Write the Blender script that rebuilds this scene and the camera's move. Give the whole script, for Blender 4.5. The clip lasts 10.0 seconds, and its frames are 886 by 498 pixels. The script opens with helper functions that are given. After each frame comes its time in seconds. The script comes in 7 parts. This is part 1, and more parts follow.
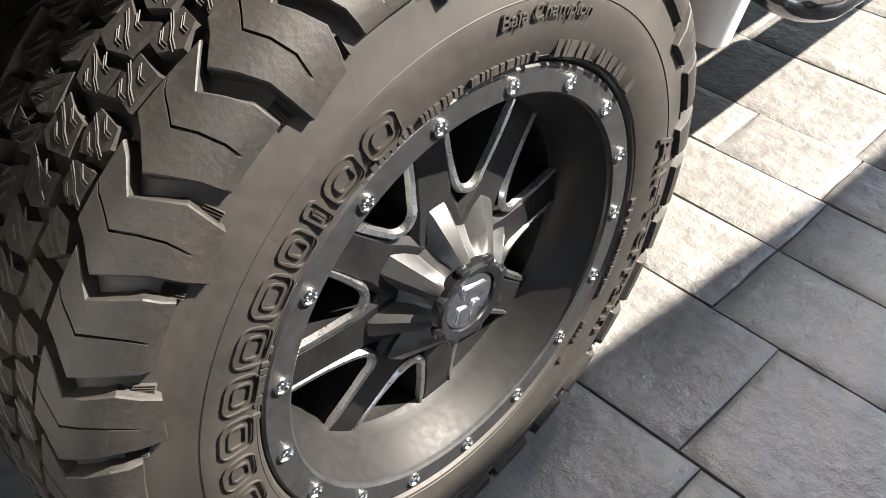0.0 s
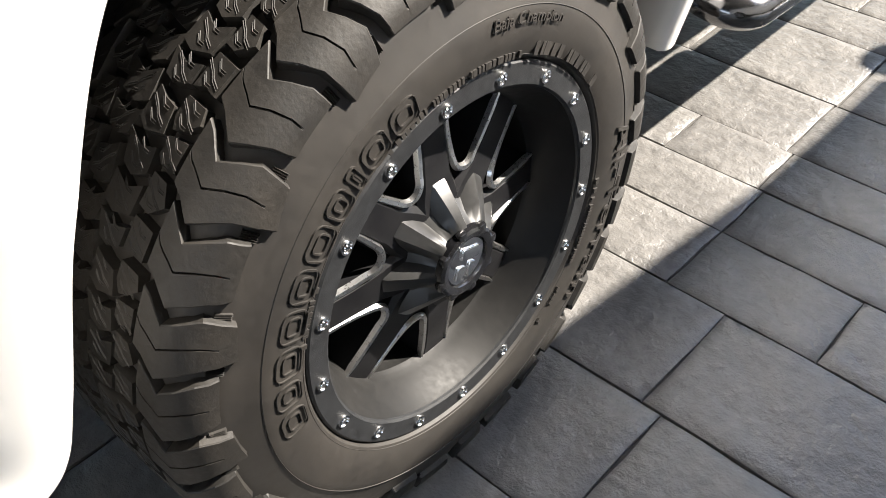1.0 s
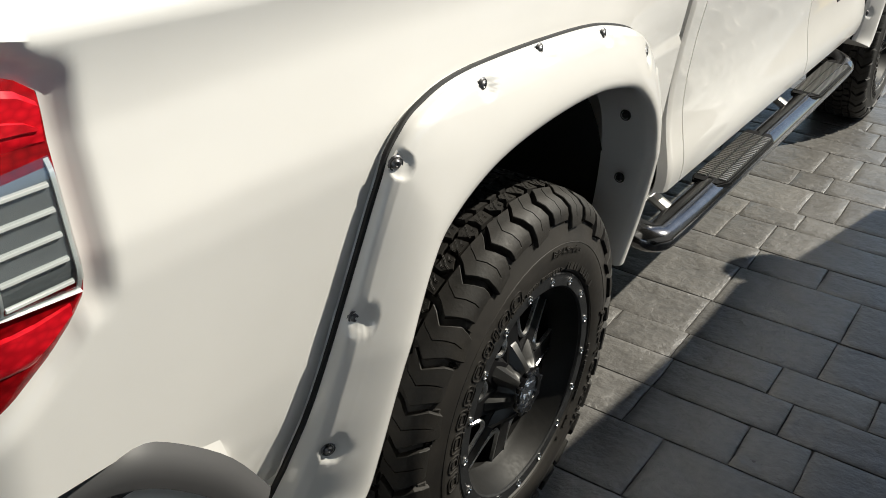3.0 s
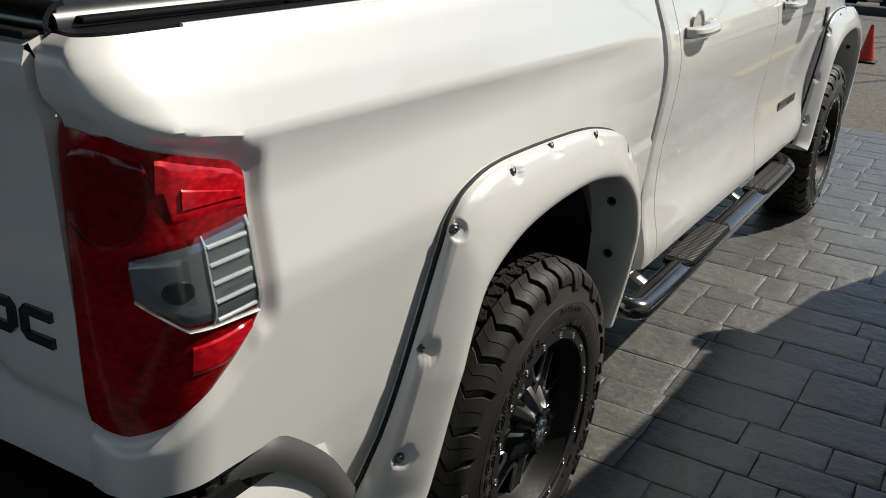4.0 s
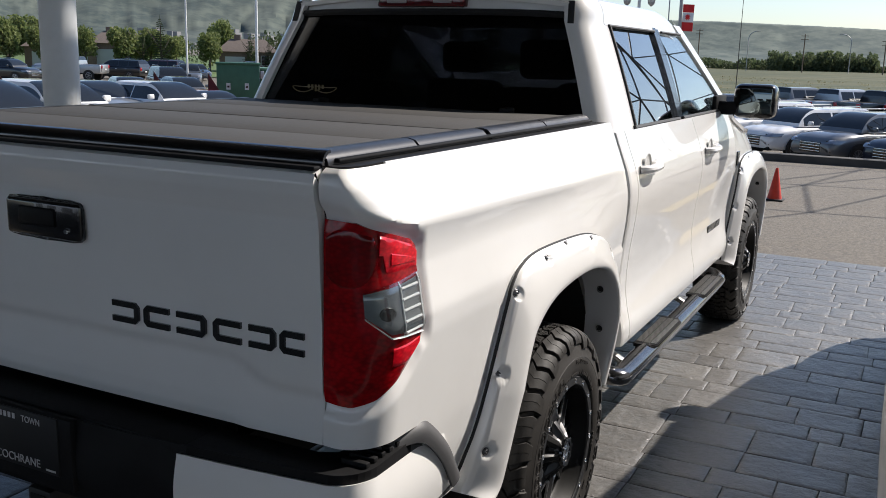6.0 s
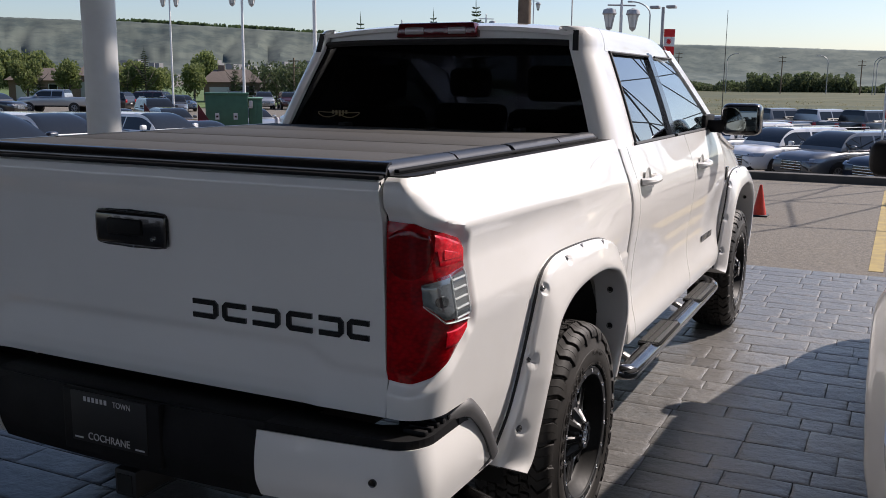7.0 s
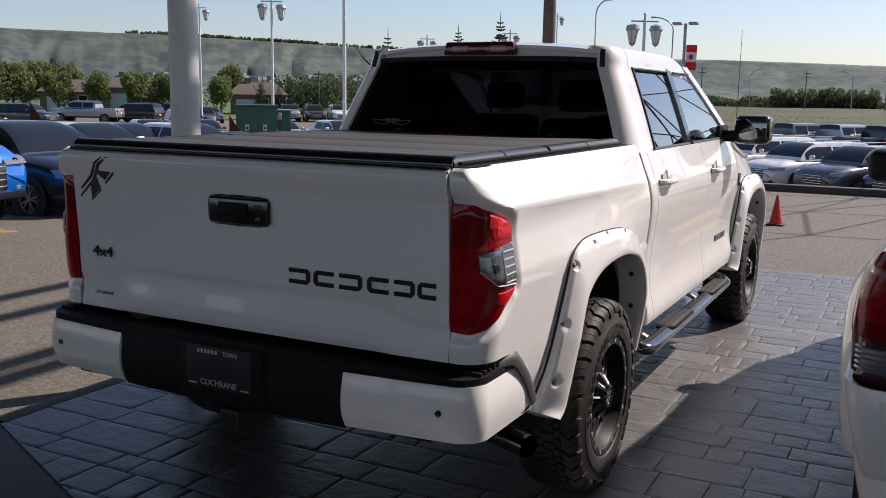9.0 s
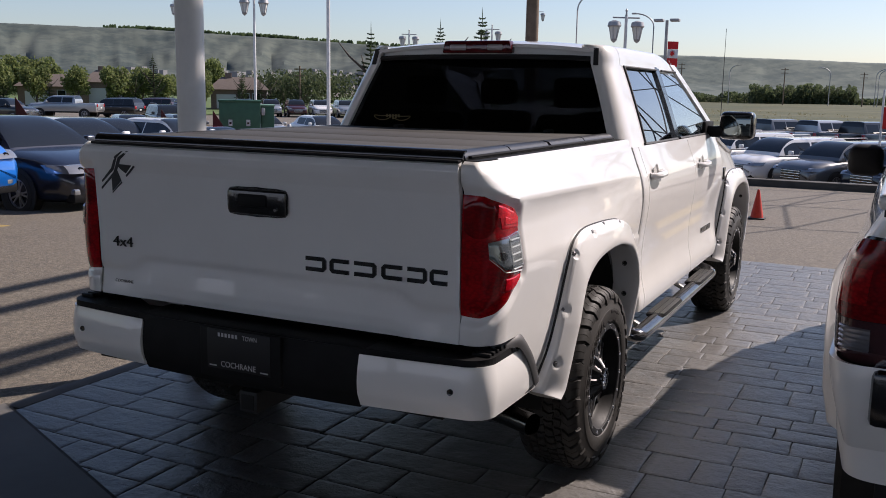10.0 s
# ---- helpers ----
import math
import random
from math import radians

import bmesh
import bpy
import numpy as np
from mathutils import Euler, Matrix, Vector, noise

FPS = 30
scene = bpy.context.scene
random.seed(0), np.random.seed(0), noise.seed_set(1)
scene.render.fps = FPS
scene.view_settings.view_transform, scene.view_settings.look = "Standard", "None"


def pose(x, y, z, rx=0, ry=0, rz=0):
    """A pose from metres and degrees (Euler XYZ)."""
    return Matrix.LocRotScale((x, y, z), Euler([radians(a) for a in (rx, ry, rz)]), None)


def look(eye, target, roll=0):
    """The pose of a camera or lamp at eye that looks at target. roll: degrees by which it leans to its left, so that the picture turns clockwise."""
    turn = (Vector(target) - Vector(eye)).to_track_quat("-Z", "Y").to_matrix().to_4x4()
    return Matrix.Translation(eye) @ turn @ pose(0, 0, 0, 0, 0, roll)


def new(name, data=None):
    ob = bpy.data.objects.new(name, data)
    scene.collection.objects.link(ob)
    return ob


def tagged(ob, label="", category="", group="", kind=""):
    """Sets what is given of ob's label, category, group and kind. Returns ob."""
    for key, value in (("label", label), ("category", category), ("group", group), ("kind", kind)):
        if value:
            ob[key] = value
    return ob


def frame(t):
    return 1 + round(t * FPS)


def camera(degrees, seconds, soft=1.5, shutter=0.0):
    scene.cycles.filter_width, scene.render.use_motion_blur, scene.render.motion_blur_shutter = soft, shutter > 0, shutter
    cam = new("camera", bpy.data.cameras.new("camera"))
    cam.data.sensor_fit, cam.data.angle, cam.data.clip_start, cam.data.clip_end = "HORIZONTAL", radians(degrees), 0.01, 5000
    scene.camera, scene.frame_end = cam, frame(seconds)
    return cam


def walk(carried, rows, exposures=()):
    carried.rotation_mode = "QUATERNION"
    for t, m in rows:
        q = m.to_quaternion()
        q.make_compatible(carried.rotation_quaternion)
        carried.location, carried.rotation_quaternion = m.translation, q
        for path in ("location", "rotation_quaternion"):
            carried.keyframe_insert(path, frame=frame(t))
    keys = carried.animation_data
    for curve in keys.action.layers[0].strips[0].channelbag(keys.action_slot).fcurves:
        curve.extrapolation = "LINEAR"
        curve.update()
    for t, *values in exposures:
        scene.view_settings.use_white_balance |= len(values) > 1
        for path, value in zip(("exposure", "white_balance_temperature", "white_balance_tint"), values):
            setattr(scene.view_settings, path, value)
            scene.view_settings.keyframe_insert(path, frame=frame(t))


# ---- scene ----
cam = camera(51.0, 10.0, soft=0.9)
PATH = [
    (0, (1.58, -0.484, 1.14), (0.528, 0.517, -0.236), -1.5),
    (0.5, (1.614, -0.552, 1.169), (0.58, 0.495, -0.186), -0.9),
    (1, (1.672, -0.655, 1.224), (0.667, 0.439, -0.116), -0.4),
    (1.5, (1.704, -0.781, 1.315), (0.736, 0.404, 0.026), 1.0),
    (2, (1.725, -0.984, 1.433), (0.787, 0.332, 0.255), 2.5),
    (2.5, (1.753, -1.228, 1.537), (0.812, 0.184, 0.478), 2.7),
    (2.7, (1.783, -1.315, 1.574), (0.823, 0.118, 0.561), 2.3),
    (3.8, (1.893, -1.787, 1.686), (0.942, -0.209, 0.91), 3.1),
    (4, (1.914, -1.885, 1.701), (0.963, -0.286, 0.968), 2.8),
    (4.5, (1.913, -2.166, 1.726), (0.976, -0.517, 1.091), 2.2),
    (5, (1.937, -2.405, 1.752), (1.009, -0.724, 1.191), 1.7),
    (5.5, (2.018, -2.649, 1.742), (1.105, -0.936, 1.26), 1.6),
    (6, (2.075, -2.881, 1.762), (1.189, -1.136, 1.352), 1.5),
    (7.3, (2.119, -3.376, 1.752), (1.255, -1.607, 1.401), 0.3),
    (7.5, (2.15, -3.432, 1.749), (1.285, -1.663, 1.4), 0.2),
    (8, (2.236, -3.586, 1.734), (1.36, -1.82, 1.392), 0.7),
    (8.5, (2.286, -3.741, 1.747), (1.387, -1.986, 1.416), 1.1),
    (9, (2.279, -3.895, 1.743), (1.372, -2.142, 1.416), 0.9),
    (9.5, (2.259, -4.038, 1.747), (1.37, -2.277, 1.417), 0.9),
    (10, (2.275, -4.124, 1.75), (1.406, -2.354, 1.414), 1.0),
]
EXPOSURES = [(0.0, 2.86, 6100, 10), (1.0, 2.30, 6050, 10), (2.0, 1.34, 6100, 7), (2.7, 0.68, 6100, 5), (3.8, 0.12, 6000, 5), (4.5, -0.12, 5950, 7), (5.5, 0.55, 5900, 11), (6.2, 0.58, 5900, 12), (7.3, 0.42, 6000, 18), (10.0, 0.40, 6050, 20)]
walk(cam, [(t, look(eye, target, roll)) for t, eye, target, roll in PATH], EXPOSURES)

# ---- sky and sun ----
SUN_WAY = Vector((0.64, 0.90, 1.00)).normalized()          # from the ground to the sun
world = bpy.data.worlds.new("world")
world.use_nodes = True
scene.world = world
wn = world.node_tree.nodes
sky = wn.new("ShaderNodeTexSky")
sky.sky_type = "NISHITA"
sky.sun_disc = False
sky.sun_elevation = math.asin(SUN_WAY.z)
sky.sun_rotation = math.atan2(SUN_WAY.x, SUN_WAY.y)
sky.air_density, sky.dust_density, sky.ozone_density = 1.0, 0.7, 1.5
world.node_tree.links.new(sky.outputs["Color"], wn["Background"].inputs["Color"])
wn["Background"].inputs["Strength"].default_value = 0.086
sun = new("sun", bpy.data.lights.new("sun", "SUN"))
sun.data.energy, sun.data.angle, sun.data.color = 5.0, radians(0.6), (1.0, 0.88, 0.72)
sun.matrix_world = look(SUN_WAY * 50, (0, 0, 0))

# ---- materials ----
def material(name, colour, rough=0.5, metal=0.0, coat=0.0, ior=1.5):
    m = bpy.data.materials.new(name)
    m.use_nodes = True
    b = m.node_tree.nodes["Principled BSDF"]
    b.inputs["Base Color"].default_value = (*colour, 1)
    b.inputs["Roughness"].default_value = rough
    b.inputs["Metallic"].default_value = metal
    b.inputs["Coat Weight"].default_value = coat
    b.inputs["Coat Roughness"].default_value = 0.03
    b.inputs["IOR"].default_value = ior
    return m


class Net:
    """Short hand for a material's nodes."""
    def __init__(self, m):
        self.m, self.t = m, m.node_tree
        self.b = self.t.nodes["Principled BSDF"]

    def add(self, kind, **sets):
        n = self.t.nodes.new("ShaderNode" + kind)
        for k, v in sets.items():
            n.inputs[k.replace("_", " ")].default_value = v
        return n

    def link(self, a, b):
        self.t.links.new(a, b)

    def coords(self, scale=(1, 1, 1), world_space=False):
        if world_space:
            src = self.add("NewGeometry").outputs["Position"]
        else:
            src = self.add("TexCoord").outputs["Object"]
        mp = self.add("Mapping", Scale=scale)
        self.link(src, mp.inputs["Vector"])
        return mp.outputs["Vector"]

    def noise(self, vec, scale, detail=4.0, rough=0.55):
        n = self.add("TexNoise", Scale=scale, Detail=detail, Roughness=rough)
        self.link(vec, n.inputs["Vector"])
        return n.outputs["Fac"]

    def ramp(self, fac, stops):
        r = self.add("ValToRGB")
        e = r.color_ramp.elements
        while len(e) < len(stops):
            e.new(0.5)
        for el, (p, c) in zip(e, stops):
            el.position, el.color = p, (*c, 1)
        self.link(fac, r.inputs["Fac"])
        return r.outputs["Color"]

    def mix(self, fac, a, b, mode="MIX"):
        n = self.t.nodes.new("ShaderNodeMix")
        n.data_type, n.blend_type = "RGBA", mode
        for v, s in ((fac, n.inputs[0]), (a, n.inputs[6]), (b, n.inputs[7])):
            if isinstance(v, (int, float)):
                s.default_value = v
            elif isinstance(v, tuple):
                s.default_value = (*v, 1)
            else:
                self.link(v, s)
        return n.outputs[2]

    def maths(self, op, a, b=0.0):
        n = self.t.nodes.new("ShaderNodeMath")
        n.operation = op
        for v, s in ((a, n.inputs[0]), (b, n.inputs[1])):
            if isinstance(v, (int, float)):
                s.default_value = v
            else:
                self.link(v, s)
        return n.outputs[0]

    def bump(self, height, strength=0.3, dist=0.01):
        n = self.add("Bump", Strength=strength, Distance=dist)
        self.link(height, n.inputs["Height"])
        self.link(n.outputs["Normal"], self.b.inputs["Normal"])

    def colour(self, c):
        self.link(c, self.b.inputs["Base Color"])

    def rough(self, fac, lo, hi):
        n = self.add("MapRange", To_Min=lo, To_Max=hi)
        self.link(fac, n.inputs["Value"])
        self.link(n.outputs["Result"], self.b.inputs["Roughness"])


def paint(name, colour, flake=0.0, rough=0.35):
    m = material(name, colour, rough, 0.0, 1.0)
    n = Net(m)
    v = n.coords(world_space=True)
    f = n.noise(v, 3.0, 3)
    n.colour(n.ramp(f, [(0.3, tuple(c * 0.95 for c in colour)), (0.7, colour)]))
    n.b.inputs["Metallic"].default_value = flake
    d = n.noise(v, 60.0, 5)
    n.rough(d, rough - 0.05, rough + 0.08)
    return m


def mottled(name, dark, light, scale, rough=(0.6, 0.9), bump=0.2, dist=0.004, metal=0.0, detail=6.0, world_space=False):
    m = material(name, light, 0.7, metal)
    n = Net(m)
    v = n.coords(world_space=world_space)
    f, g = n.noise(v, scale, detail), n.noise(v, scale * 9, 4)
    c = n.ramp(f, [(0.3, dark), (0.7, light)])
    n.colour(n.mix(0.25, c, n.ramp(g, [(0.3, dark), (0.7, light)])))
    n.rough(g, *rough)
    if bump:
        n.bump(g, bump, dist)
    return m


def glass(name, tint, f0=0.05, rough=0.0):
    """A thin pane: dark tint seen through, and the sharp gloss of its faces, stronger at a slant; f0 is the gloss seen squarely."""
    m = bpy.data.materials.new(name)
    m.use_nodes = True
    t = m.node_tree
    t.nodes.remove(t.nodes["Principled BSDF"])
    out = t.nodes["Material Output"]
    tr, gl, lw, pw, mr, mx = (t.nodes.new("ShaderNode" + k) for k in ("BsdfTransparent", "BsdfGlossy", "LayerWeight", "Math", "MapRange", "MixShader"))
    tr.inputs["Color"].default_value = (*tint, 1)
    gl.inputs["Roughness"].default_value = rough
    gl.inputs["Color"].default_value = (1, 1, 1, 1)
    lw.inputs["Blend"].default_value = 0.5
    pw.operation = "POWER"
    pw.inputs[1].default_value = 4.0
    mr.inputs["To Min"].default_value = f0
    t.links.new(lw.outputs["Facing"], pw.inputs[0])
    t.links.new(pw.outputs[0], mr.inputs["Value"])
    t.links.new(mr.outputs["Result"], mx.inputs[0])
    t.links.new(tr.outputs[0], mx.inputs[1])
    t.links.new(gl.outputs[0], mx.inputs[2])
    t.links.new(mx.outputs[0], out.inputs["Surface"])
    return m


WHITE = paint("white_pearl_paint", (0.80, 0.79, 0.77))
BLACK_PLASTIC = mottled("black_textured_plastic", (0.006, 0.006, 0.0065), (0.013, 0.013, 0.014), 8.0, (0.5, 0.7), 0.25, 0.001)
BLACK_PLASTIC.node_tree.nodes["Principled BSDF"].inputs["Specular IOR Level"].default_value = 0.15
GLOSS_BLACK = material("gloss_black", (0.008, 0.008, 0.009), 0.18, 0.0, 0.6)
DARK_VOID = material("underbody_black", (0.008, 0.008, 0.008), 0.9)
# tread black is deepened for the flare's shade; sidewalls stay lighter with dust
RUBBER = mottled("tyre_rubber", (0.0042, 0.0038, 0.0034), (0.017, 0.0142, 0.011), 16.0, (0.5, 0.8), 0.45, 0.0012)
RUBBER_SIDE = mottled("dusty_sidewall_rubber", (0.010, 0.009, 0.0082), (0.026, 0.0225, 0.019), 9.0, (0.5, 0.75), 0.1, 0.0006)
GASKET = material("black_rubber_gasket", (0.010, 0.010, 0.011), 0.6)
RIM_BLACK = mottled("black_rim_paint", (0.006, 0.006, 0.007), (0.015, 0.015, 0.016), 20.0, (0.28, 0.45), 0.05, 0.0005)
RING_BLACK = mottled("textured_black_ring", (0.006, 0.0065, 0.0075), (0.020, 0.021, 0.023), 70.0, (0.4, 0.65), 0.4, 0.0008)
ALU = mottled("milled_aluminium", (0.55, 0.55, 0.55), (0.75, 0.75, 0.75), 40.0, (0.2, 0.4), 0.1, 0.0004, 1.0)
BARREL = mottled("dusty_barrel", (0.004, 0.004, 0.004), (0.015, 0.0145, 0.014), 12.0, (0.42, 0.65), 0.05, 0.0005, 0.1)
for dull in (BARREL, RIM_BLACK):
    dull.node_tree.nodes["Principled BSDF"].inputs["Specular IOR Level"].default_value = 0.22
CHROME = material("chrome", (0.75, 0.75, 0.76), 0.08, 1.0)
STEEL = material("brushed_steel", (0.55, 0.54, 0.52), 0.3, 1.0)
TINT = glass("tinted_glass", (0.55, 0.60, 0.60), 0.22)
TINT_DARK = glass("privacy_glass", (0.30, 0.32, 0.34), 0.22)
REAR_TINT = glass("dark_rear_glass", (0.13, 0.14, 0.17), 0.03)
NEXT_GLASS = glass("dark_car_glass", (0.20, 0.21, 0.22), 0.06)
CLEAR = glass("clear_glass", (0.88, 0.90, 0.90), 0.05)


def lens_material(name, dark, bright):
    """Moulded red plastic: small facets behind a glossy face."""
    m = material(name, bright, 0.14, 0.0, 0.25)
    n = Net(m)
    v = n.coords((1, 1, 1.6))
    cell = n.add("TexVoronoi", Scale=70.0)
    n.link(v, cell.inputs["Vector"])
    f = n.noise(v, 9.0, 3)
    c = n.ramp(f, [(0.35, dark), (0.65, bright)])
    n.colour(n.mix(0.45, c, n.ramp(cell.outputs["Distance"], [(0.15, bright), (0.75, tuple(x * 0.5 for x in dark))])))
    return m


RED_LENS = lens_material("red_lens", (0.17, 0.0012, 0.003), (0.42, 0.003, 0.007))
RED_DARK = lens_material("dark_red_lens", (0.10, 0.001, 0.002), (0.24, 0.0015, 0.004))
# brighter copy of the lens red, for the side that catches the sun
SUNLIT_RED = lens_material("bright_red_lens", (0.50, 0.004, 0.012), (0.85, 0.010, 0.024))
for lens in (RED_LENS, RED_DARK):
    lens.node_tree.nodes["Principled BSDF"].inputs["Specular IOR Level"].default_value = 0.25

# ---- building tools ----
def mesh_of(bm, name, mat, smooth=True, sharp=35):
    bmesh.ops.remove_doubles(bm, verts=bm.verts, dist=1e-5)
    bmesh.ops.recalc_face_normals(bm, faces=bm.faces)
    me = bpy.data.meshes.new(name)
    lim = radians(sharp)
    for e in bm.edges:
        e.smooth = not (len(e.link_faces) == 2 and e.calc_face_angle(0) > lim)
    for f in bm.faces:
        f.smooth = smooth
    bm.to_mesh(me)
    bm.free()
    if mat:
        me.materials.append(mat)
    return me


def part(name, bm, mat, parent=None, label="", at=None, smooth=True, sharp=35):
    me = bm if isinstance(bm, bpy.types.Mesh) else mesh_of(bm, name, mat, smooth, sharp)
    ob = new(name, me)
    ob.parent = parent
    if at is not None:
        ob.matrix_basis = at
    if label:
        tagged(ob, label)
    return ob


def thing(name, label, category, at=None, group="", kind=""):
    ob = new(name)
    ob.empty_display_size = 0.2
    if at is not None:
        ob.matrix_basis = at
    return tagged(ob, label, category, group, kind)


def box(bm, x0, x1, y0, y1, z0, z1, bevel=0.0, seg=2):
    vs = [bm.verts.new((x, y, z)) for x in (x0, x1) for y in (y0, y1) for z in (z0, z1)]
    fs = [bm.faces.new([vs[i] for i in q]) for q in ((0, 1, 3, 2), (4, 6, 7, 5), (0, 4, 5, 1), (2, 3, 7, 6), (0, 2, 6, 4), (1, 5, 7, 3))]
    if bevel:
        es = {e for f in fs for e in f.edges}
        bmesh.ops.bevel(bm, geom=list(es), offset=bevel, segments=seg, profile=0.5, affect="EDGES")
    return bm


def boxed(*a, **k):
    return box(bmesh.new(), *a, **k)


def loft(bm, rings, closed=True, caps=True):
    rows = [[bm.verts.new(p) for p in r] for r in rings]
    n = len(rows[0])
    for a, b in zip(rows, rows[1:]):
        for i in range(n if closed else n - 1):
            j = (i + 1) % n
            q = [a[i], a[j], b[j], b[i]]
            if len({tuple(round(c, 6) for c in v.co) for v in q}) > 2:
                bm.faces.new(q)
    if caps and closed:
        for r in (rows[0], rows[-1]):
            try:
                bm.faces.new(r)
            except ValueError:
                pass
    return bm


def sheet(us, vs, f, thick=0.0, keep=None, bm=None):
    """A grid surface f(u, v); keep(u, v) may leave cells out; thick makes it a shell (inwards by the normal)."""
    bm = bm or bmesh.new()
    pts = [[bm.verts.new(f(u, v)) for v in vs] for u in us]
    faces = []
    for i in range(len(us) - 1):
        for j in range(len(vs) - 1):
            if keep and not keep((us[i] + us[i + 1]) / 2, (vs[j] + vs[j + 1]) / 2):
                continue
            faces.append(bm.faces.new((pts[i][j], pts[i + 1][j], pts[i + 1][j + 1], pts[i][j + 1])))
    loose = [v for v in bm.verts if not v.link_faces]
    bmesh.ops.delete(bm, geom=loose, context="VERTS")
    if thick:
        bmesh.ops.solidify(bm, geom=faces, thickness=thick)
    return bm


def revolve(bm, profile, n=48, axis="x", a0=0.0, a1=2 * math.pi):
    """profile: (along the axis, radius)."""
    full = abs(a1 - a0 - 2 * math.pi) < 1e-6
    rings = []
    for k in range(n if full else n + 1):
        a = a0 + (a1 - a0) * k / n
        c, s = math.cos(a), math.sin(a)
        rings.append([((p, r * c, r * s) if axis == "x" else (r * c, p, r * s) if axis == "y" else (r * c, r * s, p)) for p, r in profile])
    if full:
        rings.append(rings[0])
    loft(bm, rings, closed=False)
    return bm


def tube(bm, path, radius, n=10, closed=False, flat=1.0, caps=True):
    """A round bar along a path of points."""
    pts = [Vector(p) for p in path]
    rings = []
    up = Vector((0, 0, 1))
    for i, p in enumerate(pts):
        a = pts[i - 1] if i or closed else p
        b = pts[(i + 1) % len(pts)] if i < len(pts) - 1 or closed else p
        d = (b - a).normalized()
        s = d.cross(up)
        s = s.normalized() if s.length > 1e-3 else Vector((1, 0, 0))
        u = s.cross(d)
        r = radius[i] if isinstance(radius, (list, tuple)) else radius
        rings.append([p + r * (math.cos(t) * s + flat * math.sin(t) * u) for t in (2 * math.pi * k / n for k in range(n))])
    if closed:
        rings.append(rings[0])
    loft(bm, rings, True, caps and not closed)
    return bm


def prism(bm, outline, way, cap_offset=0.0):
    """Extrudes a flat outline of 3D points by a vector."""
    way = Vector(way)
    a = [bm.verts.new(p) for p in outline]
    b = [bm.verts.new(Vector(p) + way) for p in outline]
    n = len(a)
    bm.faces.new(a)
    bm.faces.new(b)
    for i in range(n):
        bm.faces.new((a[i], a[(i + 1) % n], b[(i + 1) % n], b[i]))
    return bm


def span(a, b, n):
    return [a + (b - a) * i / n for i in range(n + 1)]


def curve_at(table, v):
    """Smooth interpolation in a table of (v, value)."""
    if v <= table[0][0]:
        return table[0][1]
    for (a, p), (b, q) in zip(table, table[1:]):
        if v <= b:
            t = (v - a) / (b - a)
            return p + (q - p) * t
    return table[-1][1]


def smooth_path(points, per=6, closed=False):
    """A Catmull-Rom curve through points."""
    P = [Vector(p) for p in points]
    n, out = len(P), []
    for i in range(n if closed else n - 1):
        a, b, c, d = (P[(i + k) % n] if closed else P[min(max(i + k, 0), n - 1)] for k in (-1, 0, 1, 2))
        for k in range(per):
            t = k / per
            out.append(0.5 * ((2 * b) + (c - a) * t + (2 * a - 5 * b + 4 * c - d) * t * t + (3 * b - a - 3 * c + d) * t ** 3))
    if not closed:
        out.append(P[-1])
    return out


def mirror_mesh(me, name):
    """The same mesh on the other side of x = 0."""
    m = me.copy()
    m.name = name
    m.transform(Matrix.Diagonal((-1, 1, 1, 1)))
    m.flip_normals()
    return m


def both_sides(name, bm, mat, parent, label="", **k):
    """A part on the right side and its mirror image on the left."""
    a = part(name, bm, mat, parent, label, **k)
    b = part(name, mirror_mesh(a.data, name), None, parent, label)
    return a, b


def lettering(text, size, depth, mat, parent, at, name="lettering", label="", spacing=1.0, align="CENTER", width=1.0):
    cu = bpy.data.curves.new(name, "FONT")
    cu.body, cu.size, cu.extrude, cu.align_x, cu.space_character = text, size, depth, align, spacing
    ob = bpy.data.objects.new(name, cu)
    scene.collection.objects.link(ob)
    me = bpy.data.meshes.new_from_object(ob.evaluated_get(bpy.context.evaluated_depsgraph_get()))
    bpy.data.objects.remove(ob)
    me.name = name
    if width != 1.0:
        me.transform(Matrix.Diagonal((width, 1, 1, 1)))
    me.materials.clear()
    me.materials.append(mat)
    out = new(name, me)
    out.parent = parent
    out.matrix_basis = at
    if label:
        tagged(out, label)
    return out

# ---- the large white pickup truck ----
AXLE, WHEELBASE, TYRE_R = 0.425, 3.70, 0.437
truck = thing("pickup_truck", "lifted white crew-cab pickup truck with black wheels and riveted fender flares", "pickup truck")

CAB_SIDE = [(0.50, 1.018), (0.55, 1.042), (0.60, 1.049), (0.64, 1.046), (0.72, 1.027), (0.78, 1.018), (0.86, 1.016), (0.97, 1.024), (1.08, 1.038), (1.17, 1.046), (1.235, 1.045), (1.30, 1.030), (1.335, 1.018), (1.40, 0.992), (1.47, 0.966), (1.505, 0.948)]
BED_TOP = [(1.0, 0.954), (0.82, 0.973), (0.4, 1.006), (0.0, 1.030)]       # share of the way from the crease up to the rail
BED_LOW = [(0.50, 0.962), (0.60, 0.988), (0.70, 1.006), (0.80, 1.019), (0.95, 1.033), (1.08, 1.045), (1.13, 1.045), (1.20, 1.032), (1.26, 1.022), (1.30, 1.021), (1.345, 1.0285), (1.41, 1.031)]


def smoothed(table, z):
    a, b, c = (curve_at(table, z + d) for d in (-0.018, 0, 0.018))
    return (a + 2 * b + c) / 4


def side_x(z):
    return smoothed(CAB_SIDE, z)


def crease_z(y):
    """Height of the pressed shoulder line along the bed side."""
    return 1.361 - 0.022 * (y + 0.945) if y > -0.945 else 1.361 + 0.20 * (-0.945 - y)


